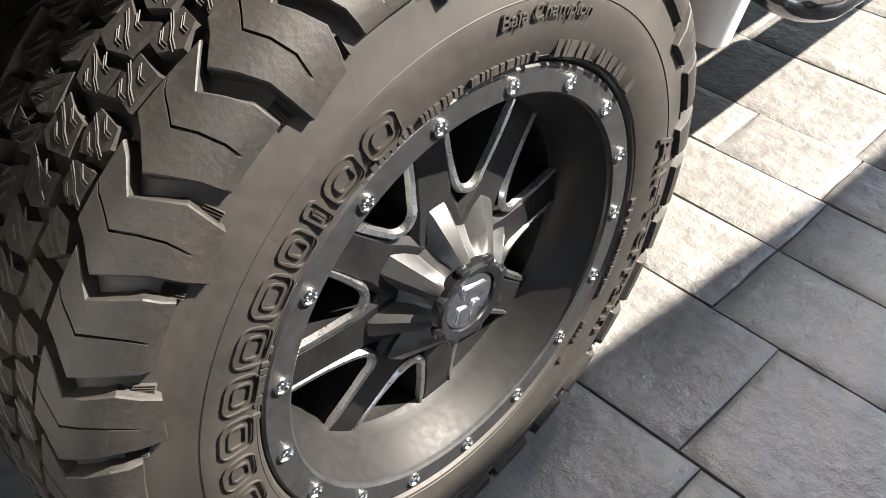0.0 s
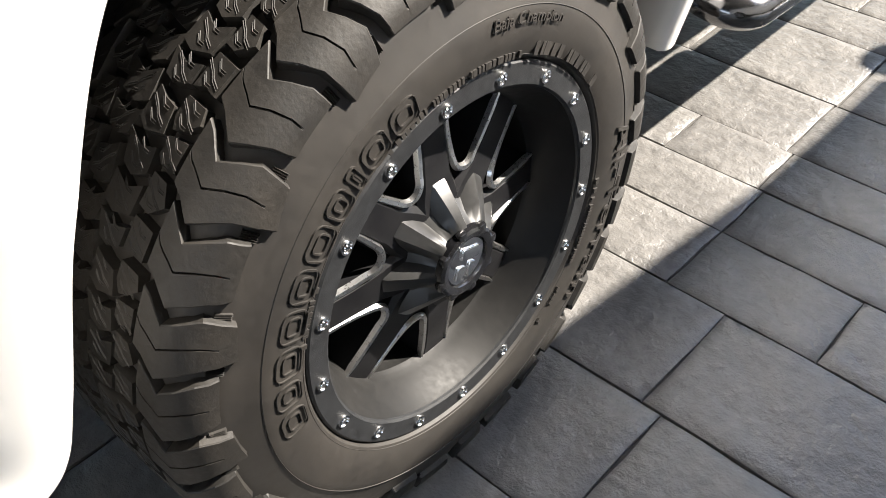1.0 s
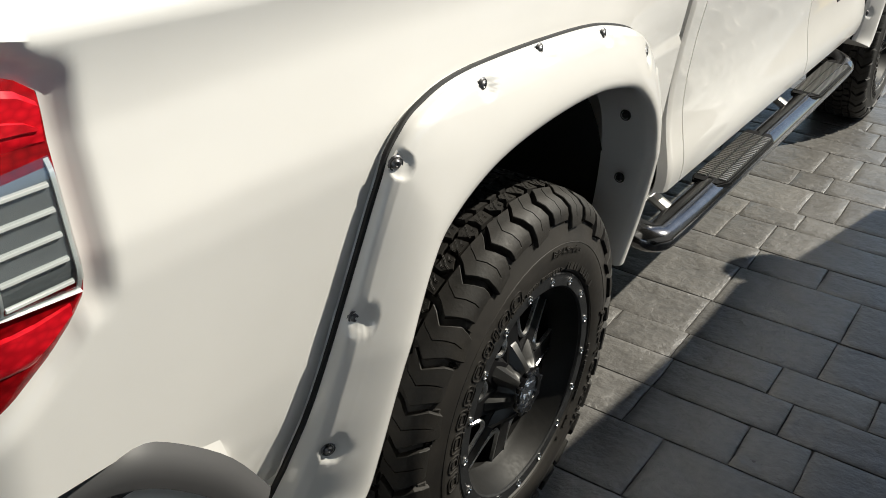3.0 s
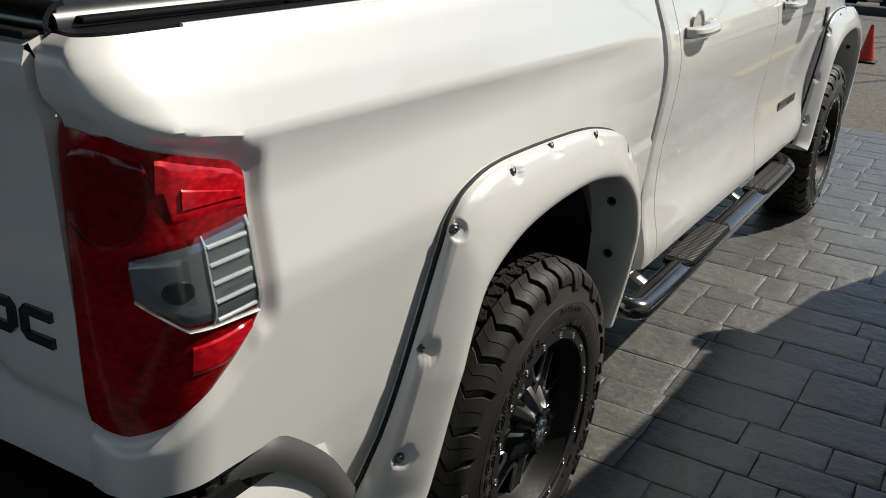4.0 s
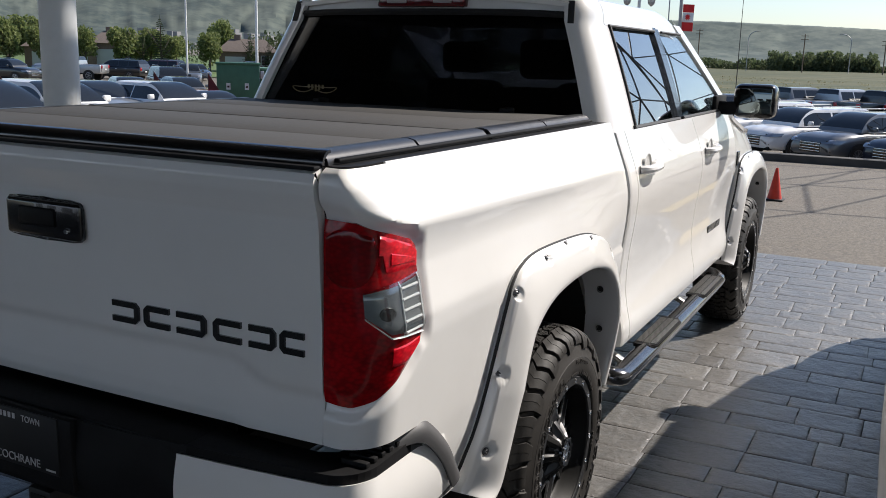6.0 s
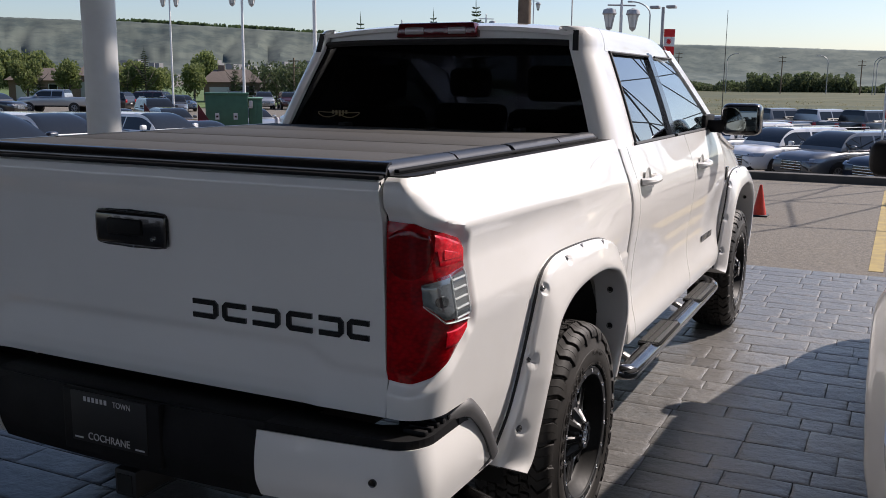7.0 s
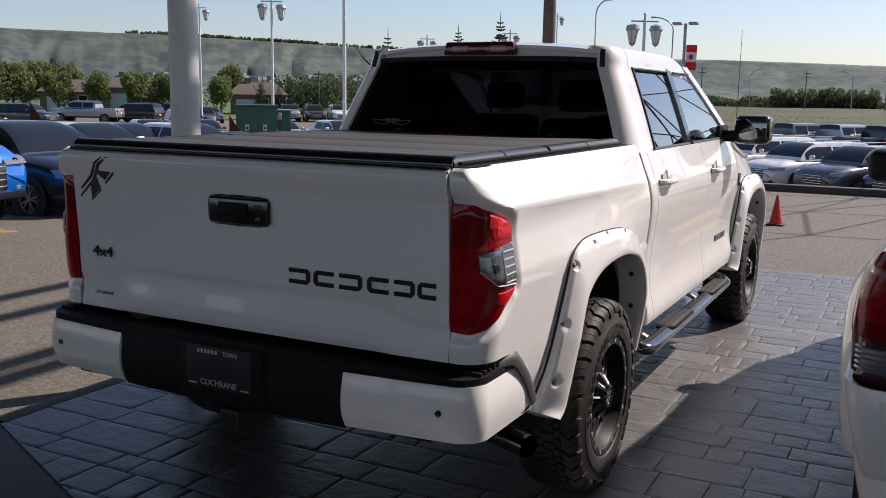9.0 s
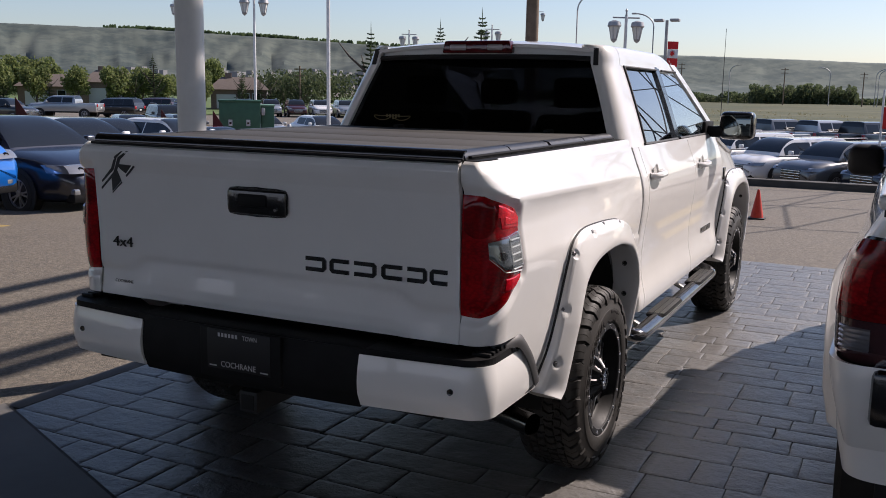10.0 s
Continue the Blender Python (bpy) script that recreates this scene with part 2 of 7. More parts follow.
def bed_x(y, z):
    """The bed side: a bright shoulder over a crisp line, a hollow flank under it; the line fades towards the cab."""
    zc = crease_z(y)
    if z >= zc:
        k = (z - zc) / (1.505 - zc)
        x = curve_at(sorted(BED_TOP), k) if k < 1 else 0.954
    else:
        x = curve_at(BED_LOW, z) if z < 1.28 else curve_at(BED_LOW, 1.28) + (1.030 - curve_at(BED_LOW, 1.28)) * ((z - 1.28) / (zc - 1.28)) ** 2
    fade = max(0.0, min(1.0, (0.85 - y) / 0.9)) ** 0.7
    return side_x(z) + (x - side_x(z)) * (fade if z > 1.0 else 1.0)


FLARE_OUT = [(-0.650, 0.530), (-0.640, 0.56), (-0.616, 0.65), (-0.540, 0.87), (-0.470, 1.055), (-0.438, 1.112), (-0.372, 1.152), (-0.228, 1.176), (0.11, 1.168), (0.29, 1.144), (0.435, 1.095), (0.55, 1.00), (0.615, 0.87), (0.63, 0.70), (0.60, 0.535)]
FLARE_IN = [(-0.572, 0.488), (-0.522, 0.520), (-0.496, 0.60), (-0.457, 0.76), (-0.398, 0.905), (-0.340, 0.970), (-0.22, 1.022), (-0.06, 1.045), (0.12, 1.048), (0.25, 1.030), (0.36, 0.995), (0.46, 0.91), (0.50, 0.80), (0.495, 0.66), (0.455, 0.52)]


def bulge(y, z, yc):
    """The body swells out round the wheel arch."""
    rho = math.hypot((y - yc - 0.02) / 0.62, (z - 0.52) / 0.66)
    k = max(0.0, min(1.0, (z - 0.48) / 0.25))
    return 0.016 * math.exp(-(max(0.0, rho - 0.98) / 0.24) ** 2) * k * k * (3 - 2 * k)


def in_arch(y, z, yc, grow=0.0):
    """Inside the wheel opening (between the flare's two edges)."""
    mid = [((a[0] + b[0]) / 2 + yc, (a[1] + b[1]) / 2) for a, b in zip(FLARE_OUT, FLARE_IN)]
    poly = mid + [(mid[-1][0], 0.3), (mid[0][0], 0.3)]
    inside = False
    for (x1, z1), (x2, z2) in zip(poly, poly[1:] + poly[:1]):
        if (z1 > z) != (z2 > z) and y < (x2 - x1) * (z - z1) / (z2 - z1) + x1:
            inside = not inside
    return inside


BED_Y0, BED_Y1, GATE_X = -1.155, 0.80, 0.888


def light_span(s):
    """Lower and upper edge of the tail light round the corner."""
    top = curve_at([(0, 1.388), (0.20, 1.384), (0.50, 1.354), (0.76, 1.327), (0.83, 1.308)], s)
    bot = curve_at([(0, 0.946), (0.21, 0.941), (0.38, 0.957), (0.57, 0.998), (0.70, 1.033), (0.78, 1.062), (0.83, 1.088)], s)
    return bot, top


def light_recess(s, z):
    """How far the skin is pressed in to take the tail light."""
    b, t = light_span(min(s, 0.83))
    up = max(0.0, min(1.0, (t + 0.042 - z) / 0.036))
    low = max(0.0, min(1.0, (z - b + 0.045) / 0.040))
    side = max(0.0, min(1.0, (0.95 - s) / 0.10))
    k = up * low * side
    return 0.016 * k * k * (3 - 2 * k)


def bed_skin(s, z, out=0.0):
    """The bed's outer skin: s = 0 at the tailgate's gap, 1 where the flank begins, then metres forward."""
    if s < 1:
        k = max(0.0, min(1.0, (z - 1.35) / 0.06))
        k = 0.040 * k * k * (3 - 2 * k)
        y_flat = -0.88 - (0.15 + k) * (1 - s) / 0.41 if s > 0.59 else -1.03 - k
        back = out - light_recess(s, z)
        X = bed_x(y_flat, z) + back
        lip = curve_at([(1.385, 0.0), (1.410, -0.006), (1.440, -0.016), (1.470, -0.018), (1.493, -0.011), (1.505, 0.012)], z) if z > 1.385 else 0.0
        lip *= max(0.0, 1 - s / 0.5)
        cx = min(0.918 + k, X - 0.03)
        if s > 0.59:
            return (X, y_flat, z)
        if s > 0.08:
            a = (s - 0.08) / 0.51 * math.pi / 2
            return (cx + (X - cx) * math.sin(a), -1.03 - k - (0.123 - k + back) * math.cos(a) + lip, z)
        return (GATE_X + (cx - GATE_X) * s / 0.08, -1.150 - back - 0.003 * s / 0.08 + lip, z)
    y = -0.88 + (s - 1)
    return (bed_x(y, z) + out + bulge(y, z, 0), y, z)


ss = span(0.0, 1.0, 44) + span(1.0, 1.0 + 0.88 + BED_Y1, 74)[1:]


def bed_low(s):
    """The skin's lower edge: over the bumper, then down behind it."""
    return curve_at([(0.0, 0.838), (0.62, 0.840), (0.90, 0.836), (1.0, 0.800), (1.20, 0.585), (4.0, 0.585)], s)


def bed_z(s, v):
    zc = crease_z(-0.88 + (s - 1) if s > 1 else (-0.88 - 0.15 * (1 - s) / 0.41 if s > 0.59 else -1.03 - 0.10 * (0.59 - s)))
    low = bed_low(s)
    return low + (zc - low) * v / 0.78 if v < 0.78 else zc + (1.505 - zc) * (v - 0.78) / 0.22


bed_r, bed_l = both_sides("bed_side", sheet(ss, span(0, 0.78, 54) + span(0.78, 1, 15)[1:], lambda s, v: bed_skin(s, bed_z(s, v)), 0.012, lambda s, v: not (s > 1 and in_arch(-0.88 + s - 1, bed_z(s, v), 0))), WHITE, truck)
# the rail cap on top of the bed side, with its dark weather strip
rim = [bed_skin(k, 1.505) for k in span(0.0, 1.0, 14) + span(1.0, 2.68, 20)[1:]]
both_sides("bed_rail", prism(bmesh.new(), [(x - 0.010, max(y, -1.150) + (0.008 if y < -1.0 else 0.0), 1.498) for x, y, z in rim] + [(0.835, 0.80, 1.498), (0.835, -1.142, 1.498)], (0, 0, 0.010)), BLACK_PLASTIC, truck, "black plastic bed rail cap")
both_sides("rail_edge", tube(bmesh.new(), [(x - 0.007, y, 1.505) for x, y, z in rim if y > -0.98], 0.0045, 6), WHITE, truck)
both_sides("rail_strip", boxed(0.835, 0.90, -1.10, 0.72, 1.512, 1.522, bevel=0.004), BLACK_PLASTIC, truck)
# bed walls inside and the truck's dark under-structure
part("bed_floor", boxed(-0.80, 0.80, -1.10, 0.74, 0.84, 0.88), DARK_VOID, truck)
both_sides("bed_wall", boxed(0.80, 0.84, -1.10, 0.78, 0.86, 1.49), DARK_VOID, truck)
part("bed_front_wall", boxed(-0.90, 0.90, 0.74, 0.78, 0.60, 1.49), WHITE, truck)
both_sides("frame_rail", boxed(0.38, 0.46, -1.05, 4.3, 0.52, 0.68), DARK_VOID, truck)
part("rear_axle", tube(bmesh.new(), [(-0.9, 0, AXLE), (-0.2, 0, AXLE), (0.0, 0, AXLE), (0.2, 0, AXLE), (0.9, 0, AXLE)], [0.05, 0.055, 0.16, 0.055, 0.05], 14), DARK_VOID, truck)
part("front_axle", tube(bmesh.new(), [(-0.9, WHEELBASE, AXLE), (0.9, WHEELBASE, AXLE)], 0.06, 12), DARK_VOID, truck)
part("fuel_tank", boxed(-0.35, 0.36, -0.95, -0.30, 0.55, 0.78, bevel=0.05), DARK_VOID, truck)


# wheel houses: dark tubs over the wheels
def wheel_house(yc):
    bm = bmesh.new()
    R = 0.60
    arc = [(R * math.cos(a) * 0.92 + yc + 0.02, 0.50 + R * math.sin(a)) for a in span(-0.15, math.pi + 0.15, 22)]
    loft(bm, [[(0.99, y, z) for y, z in arc], [(0.62, y, z) for y, z in arc]], closed=False)
    c = bm.verts.new((0.62, yc, 0.5))
    inner = [v for v in bm.verts if abs(v.co.x - 0.62) < 1e-6 and v is not c]
    for a, b in zip(inner, inner[1:]):
        bm.faces.new((a, b, c))
    return bm


for yc in (0.0, WHEELBASE):
    both_sides("wheel_house", wheel_house(yc), DARK_VOID, truck)

# ---- cab ----
BELT = 1.465
zc = span(0.56, BELT, 46)


def fender_top(y):
    return curve_at([(3.2, BELT), (3.35, 1.42), (3.7, 1.345), (4.2, 1.30), (4.62, 1.22)], y)


def cab_x(y, z):
    x = side_x(z) + (bulge(y, z, WHEELBASE) if y > 2.3 else 0)
    if y < 0.86:
        x -= 0.03 * ((0.86 - y) / 0.025) ** 2 if y > 0.8349 else 0
    if y > 3.3:
        x -= 0.16 * ((y - 3.3) / 1.32) ** 3
    return x


def cab_panel(y0, y1, n):
    def f(y, v):
        top = fender_top(y) if y0 > 3.1 else BELT
        z = 0.56 + (top - 0.56) * v
        zz = z if y0 < 3.1 else 0.56 + (BELT - 0.56) * v
        return (cab_x(y, zz), y, z)
    return sheet(span(y0, y1, n), span(0, 1, 46), f, 0.010, lambda y, v: not in_arch(y, 0.56 + (BELT - 0.56) * v, WHEELBASE))


both_sides("cab_corner", cab_panel(0.835, 0.951, 8), WHITE, truck)
door_rear = both_sides("rear_door", cab_panel(0.958, 2.211, 44), WHITE, truck)
door_front = both_sides("front_door", cab_panel(2.218, 3.197, 46), WHITE, truck)
both_sides("front_fender", cab_panel(3.204, 4.62, 70), WHITE, truck)
both_sides("rocker_panel", sheet(span(0.80, 3.12, 30), span(0, 1, 8), lambda y, v: (1.022 - 0.06 * (1 - v) ** 2 - 0.006, y, 0.50 + 0.062 * v), 0.01), WHITE, truck)
part("cab_underbody", boxed(-0.96, 0.96, 0.86, 3.15, 0.50, 0.60), DARK_VOID, truck)
both_sides("door_liner", boxed(0.93, 0.975, 0.90, 3.15, 0.58, 1.44), DARK_VOID, truck)
part("cab_back_panel", boxed(-0.93, 0.93, 0.845, 0.875, 0.60, 1.50), WHITE, truck)



def gx(z):
    return 0.952 - (z - BELT) * 0.33 - 0.10 * max(0, z - BELT) ** 2


def rear_y(z):
    return 0.815 + 0.15 * (z - BELT) / 0.48


def a_pillar_y(z):
    return 3.30 - (z - BELT) * 1.62


# side glass, one pane for each door, with pillars and roof rail standing proud of it
def side_pane(edge0, edge1, top=1.925):
    return sheet(span(0, 1, 14), span(BELT - 0.01, top, 10), lambda u, z: (gx(z) - 0.012, edge0(z) + (edge1(z) - edge0(z)) * u, z), 0.004)


both_sides("rear_door_window", side_pane(lambda z: 1.18 + 0.11 * (z - BELT), lambda z: 1.99), TINT_DARK, truck)
both_sides("front_door_window", side_pane(lambda z: 2.06, a_pillar_y), TINT, truck)


def pillar(edge0, edge1, z0=BELT, z1=1.955, out=0.0, n=6):
    return sheet(span(0, 1, n), span(z0, z1, 14), lambda u, z: (gx(z) + out, edge0(z) + (edge1(z) - edge0(z)) * u, z), 0.03)


def side_edge(v):
    """The cab side's section, from the belt over the roof rail to the crest: (x, z)."""
    if v < 0.80:
        z = BELT - 0.005 + (1.915 - BELT + 0.005) * v / 0.80
        return gx(z), z
    k = (v - 0.80) / 0.20
    x, z = gx(1.915), 1.915
    return x - 0.050 * (1 - math.cos(k * math.pi / 2)) - 0.010 * k, z + 0.103 * math.sin(k * math.pi / 2 * 1.08)


def c_pillar(u, v):
    """Wraps from the rear window's edge round to the side."""
    x, z = side_edge(v)
    y0, y1 = rear_y(z) - 0.012, 1.165 + 0.05 * (z - BELT) / 0.45
    if u < 0:
        k = (1 + u) * math.pi / 2
        return (x - 0.105 * (1 - math.sin(k)), y0 + 0.115 * (1 - math.cos(k)), z)
    return (x, y0 + 0.115 + (y1 - y0 - 0.115) * u, z)


both_sides("c_pillar", sheet(span(-1, 0, 14) + span(0, 1, 8)[1:], span(0, 0.8, 14) + span(0.8, 1, 10)[1:], c_pillar, 0.02), WHITE, truck)
both_sides("b_pillar", pillar(lambda z: 2.035, lambda z: 2.085, out=0.002), GLOSS_BLACK, truck)
both_sides("b_pillar_trim", pillar(lambda z: 1.975, lambda z: 2.03, out=0.004), GLOSS_BLACK, truck)
both_sides("a_pillar", pillar(lambda z: a_pillar_y(z) - 0.02, lambda z: a_pillar_y(z) + 0.12, out=0.0), WHITE, truck)
both_sides("roof_rail", sheet(span(1.16, 2.66, 34), span(0.785, 1, 12), lambda y, v: (side_edge(v)[0] + 0.001, y + 0.0, side_edge(v)[1] - 0.06 * max(0, (y - 2.05) / 0.5) ** 2), 0.02), WHITE, truck)
# black seals around the side windows
for a, b in ((1.15, 1.985), (2.065, 3.24)):
    both_sides("window_seal", tube(bmesh.new(), [(gx(BELT) + 0.003, y, BELT + 0.004) for y in span(a, b, 8)], 0.010, 6), GASKET, truck)
    both_sides("window_seal", tube(bmesh.new(), [(gx(1.905) + 0.004, y, 1.905) for y in span(a + 0.06, min(b, 2.55), 8)], 0.007, 6), GASKET, truck)
both_sides("window_seal", tube(bmesh.new(), [(gx(z) + 0.004, 1.172 + 0.05 * (z - BELT) / 0.45, z) for z in span(BELT, 1.905, 8)], 0.007, 6), GASKET, truck)


def roof_surface(u, y):
    """u from -1 to 1 across."""
    a = abs(u)
    zed = 2.052 - 0.036 * a ** 2.4 - 0.028 * max(0, (1.20 - y) / 0.25) ** 2 - 0.06 * max(0, (y - 2.05) / 0.5) ** 2
    return (0.690 * u, y, zed)


part("roof", sheet(span(-1, 1, 36), span(0.962, 2.66, 34), roof_surface, 0.02), WHITE, truck)
# black ditch strips along the roof, running down the corner of the rear window
both_sides("roof_ditch", sheet(span(0, 1, 3), span(0.985, 2.64, 24), lambda u, y: (0.684 + 0.042 * u, y, 2.002 - 0.028 * max(0, (1.20 - y) / 0.25) ** 2 - 0.05 * max(0, (y - 2.15) / 0.5) ** 2), 0.01), GASKET, truck)
both_sides("roof_ditch", sheet(span(0, 1, 3), span(1.905, 1.998, 6), lambda u, z: (0.686 + (z - 2.0) * -0.10 + 0.028 * u, rear_y(z) - 0.015, z), 0.006), GASKET, truck)


def rear_glass(u, v):
    z = 1.495 + v * 0.455
    half = 0.848 - 0.150 * v
    return (u * half, rear_y(z) - 0.02 + 0.035 * u * u, z - 0.012 * abs(u) ** 4 * v)


part("rear_window", sheet(span(-1, 1, 24), span(0, 1, 12), rear_glass, 0.005), REAR_TINT, truck)
part("rear_window_frame", sheet(span(-0.665, 0.665, 24), span(1.925, 2.015, 6), lambda x, z: (x, rear_y(z) - 0.012 + 0.035 * (x / 0.69) ** 2 + 0.5 * max(0, z - 1.985), z - 0.014 * (x / 0.69) ** 2), 0.02), WHITE, truck, "white header above the rear window")
part("rear_window_trim", tube(bmesh.new(), [Vector(rear_glass(u, 0.0)) + Vector((0, -0.012, 0.006)) for u in span(-1, 1, 14)], 0.008, 6), STEEL, truck, "thin bright strip under the rear window")
part("rear_window_seal", tube(bmesh.new(), [Vector(rear_glass(-1, v)) + Vector((0, -0.006, 0)) for v in span(0, 1, 8)] + [Vector(rear_glass(u, 1)) + Vector((0, -0.006, 0)) for u in span(-0.95, 0.95, 12)] + [Vector(rear_glass(1, v)) + Vector((0, -0.006, 0)) for v in span(1, 0, 8)], 0.016, 6), GASKET, truck)
part("cab_sill_panel", boxed(-0.90, 0.90, 0.80, 0.86, 1.44, 1.488, bevel=0.01), WHITE, truck)


# windscreen, hood and nose
def windscreen(u, v):
    z = 1.40 + v * 0.585
    return (u * (gx(max(z, BELT)) - 0.02), a_pillar_y(z) + 0.12 + 0.10 * (1 - u * u) * (1 - 0.5 * v), z)


part("windscreen", sheet(span(-1, 1, 14), span(0, 1, 10), windscreen, 0.005), CLEAR, truck)
part("hood", sheet(span(-1, 1, 20), span(3.25, 4.62, 20), lambda u, y: (u * (cab_x(y, 1.3) - 0.03), y, fender_top(y) + 0.03 * (1 - u * u) - 0.02 * abs(u) ** 8), 0.02), WHITE, truck)
part("grille", boxed(-0.70, 0.70, 4.58, 4.66, 0.75, 1.22, bevel=0.03), GLOSS_BLACK, truck)
part("front_bumper", boxed(-0.90, 0.90, 4.55, 4.78, 0.55, 0.80, bevel=0.06), WHITE, truck)
both_sides("headlight", boxed(0.70, 0.88, 4.50, 4.63, 0.92, 1.18, bevel=0.03), CLEAR, truck)

# seats and headrests seen through the dark glass
SEAT = mottled("grey_seat_cloth", (0.06, 0.06, 0.064), (0.11, 0.11, 0.115), 30.0, (0.8, 0.95), 0.1, 0.002)
for y, x in ((1.20, -0.50), (1.20, 0.50), (2.20, -0.42), (2.20, 0.42)):
    part("seat_back", boxed(x - 0.25, x + 0.25, y, y + 0.14, 0.95, 1.62, bevel=0.06, seg=3), SEAT, truck)
    part("headrest", boxed(x - 0.14, x + 0.14, y + 0.01, y + 0.11, 1.66, 1.84, bevel=0.04, seg=3), SEAT, truck)
part("dashboard", boxed(-0.86, 0.86, 2.95, 3.35, 1.05, 1.40, bevel=0.05), DARK_VOID, truck)
part("cab_floor", boxed(-0.90, 0.90, 0.90, 3.2, 0.60, 0.70), DARK_VOID, truck)
part("headliner", boxed(-0.74, 0.74, 1.05, 2.55, 1.93, 1.95), SEAT, truck)

# ---- tailgate ----
GATE = [(1.11, -1.157), (1.20, -1.162), (1.36, -1.171), (1.385, -1.173), (1.410, -1.180), (1.440, -1.190), (1.470, -1.193), (1.493, -1.186), (1.505, -1.158), (1.506, -1.10)]
GATE_LOW = [(0.83, -1.150), (0.86, -1.158), (0.90, -1.156), (0.96, -1.148), (0.993, -1.1445), (1.001, -1.144), (1.010, -1.146), (1.026, -1.1525), (1.036, -1.1545), (1.11, -1.157)]


def gate_profile(x, z):
    """Depth of the tailgate's skin; the pressed ledge steps down towards both sides."""
    k = max(0.0, min(1.0, (abs(x) - 0.60) / 0.13))
    k = k * k * (3 - 2 * k)
    if z < 1.10:
        zz = z + 0.058 * k
        y = curve_at(GATE_LOW, zz)
    else:
        y = curve_at(GATE, z)
    return y + 0.012 * (x / GATE_X) ** 2


def gate_surface(x, v):
    z = 0.835 + 0.275 * v / 0.5 if v < 0.5 else None
    if z is None:
        a = (v - 0.5) / 0.5 * (len(GATE) - 1)
        i = min(int(a), len(GATE) - 2)
        t = a - i
        z = GATE[i][0] + (GATE[i + 1][0] - GATE[i][0]) * t
        return (x, GATE[i][1] + (GATE[i + 1][1] - GATE[i][1]) * t + 0.012 * (x / GATE_X) ** 2, z)
    return (x, gate_profile(x, z), z)


tailgate = part("tailgate", sheet(span(-0.882, 0.882, 72), span(0, 0.5, 46) + span(0.5, 1, 45)[1:], gate_surface, 0.03), WHITE, truck)
part("tailgate_gap", boxed(-0.90, 0.90, -1.112, -1.09, 0.84, 1.49), DARK_VOID, truck)

# ---- tail lights ----
def lens_mesh(f, n=30, m=26, s0=0.0, s1=0.825, out=0.014, thick=0.012):
    def g(s, v):
        b, t = f(s)
        return bed_skin(s, b + (t - b) * v, out - 0.007 * (2 * v - 1) ** 10)
    return sheet(span(s0, s1, n), span(0, 1, m), g, thick)


def clear_span(s):
    return curve_at([(0.285, 1.160), (0.455, 1.108), (0.82, 1.098)], s), curve_at([(0.285, 1.222), (0.43, 1.234), (0.82, 1.246)], s)


def bowl_span(s):
    """The round dark chamber behind the upper lens."""
    k = math.sqrt(max(0.0, 1 - ((s - 0.19) / 0.215) ** 2))
    return max(light_span(s)[0] + 0.02, 1.305 - 0.082 * k - 0.002), min(light_span(s)[1] - 0.014, 1.305 + 0.075 * k + 0.002)


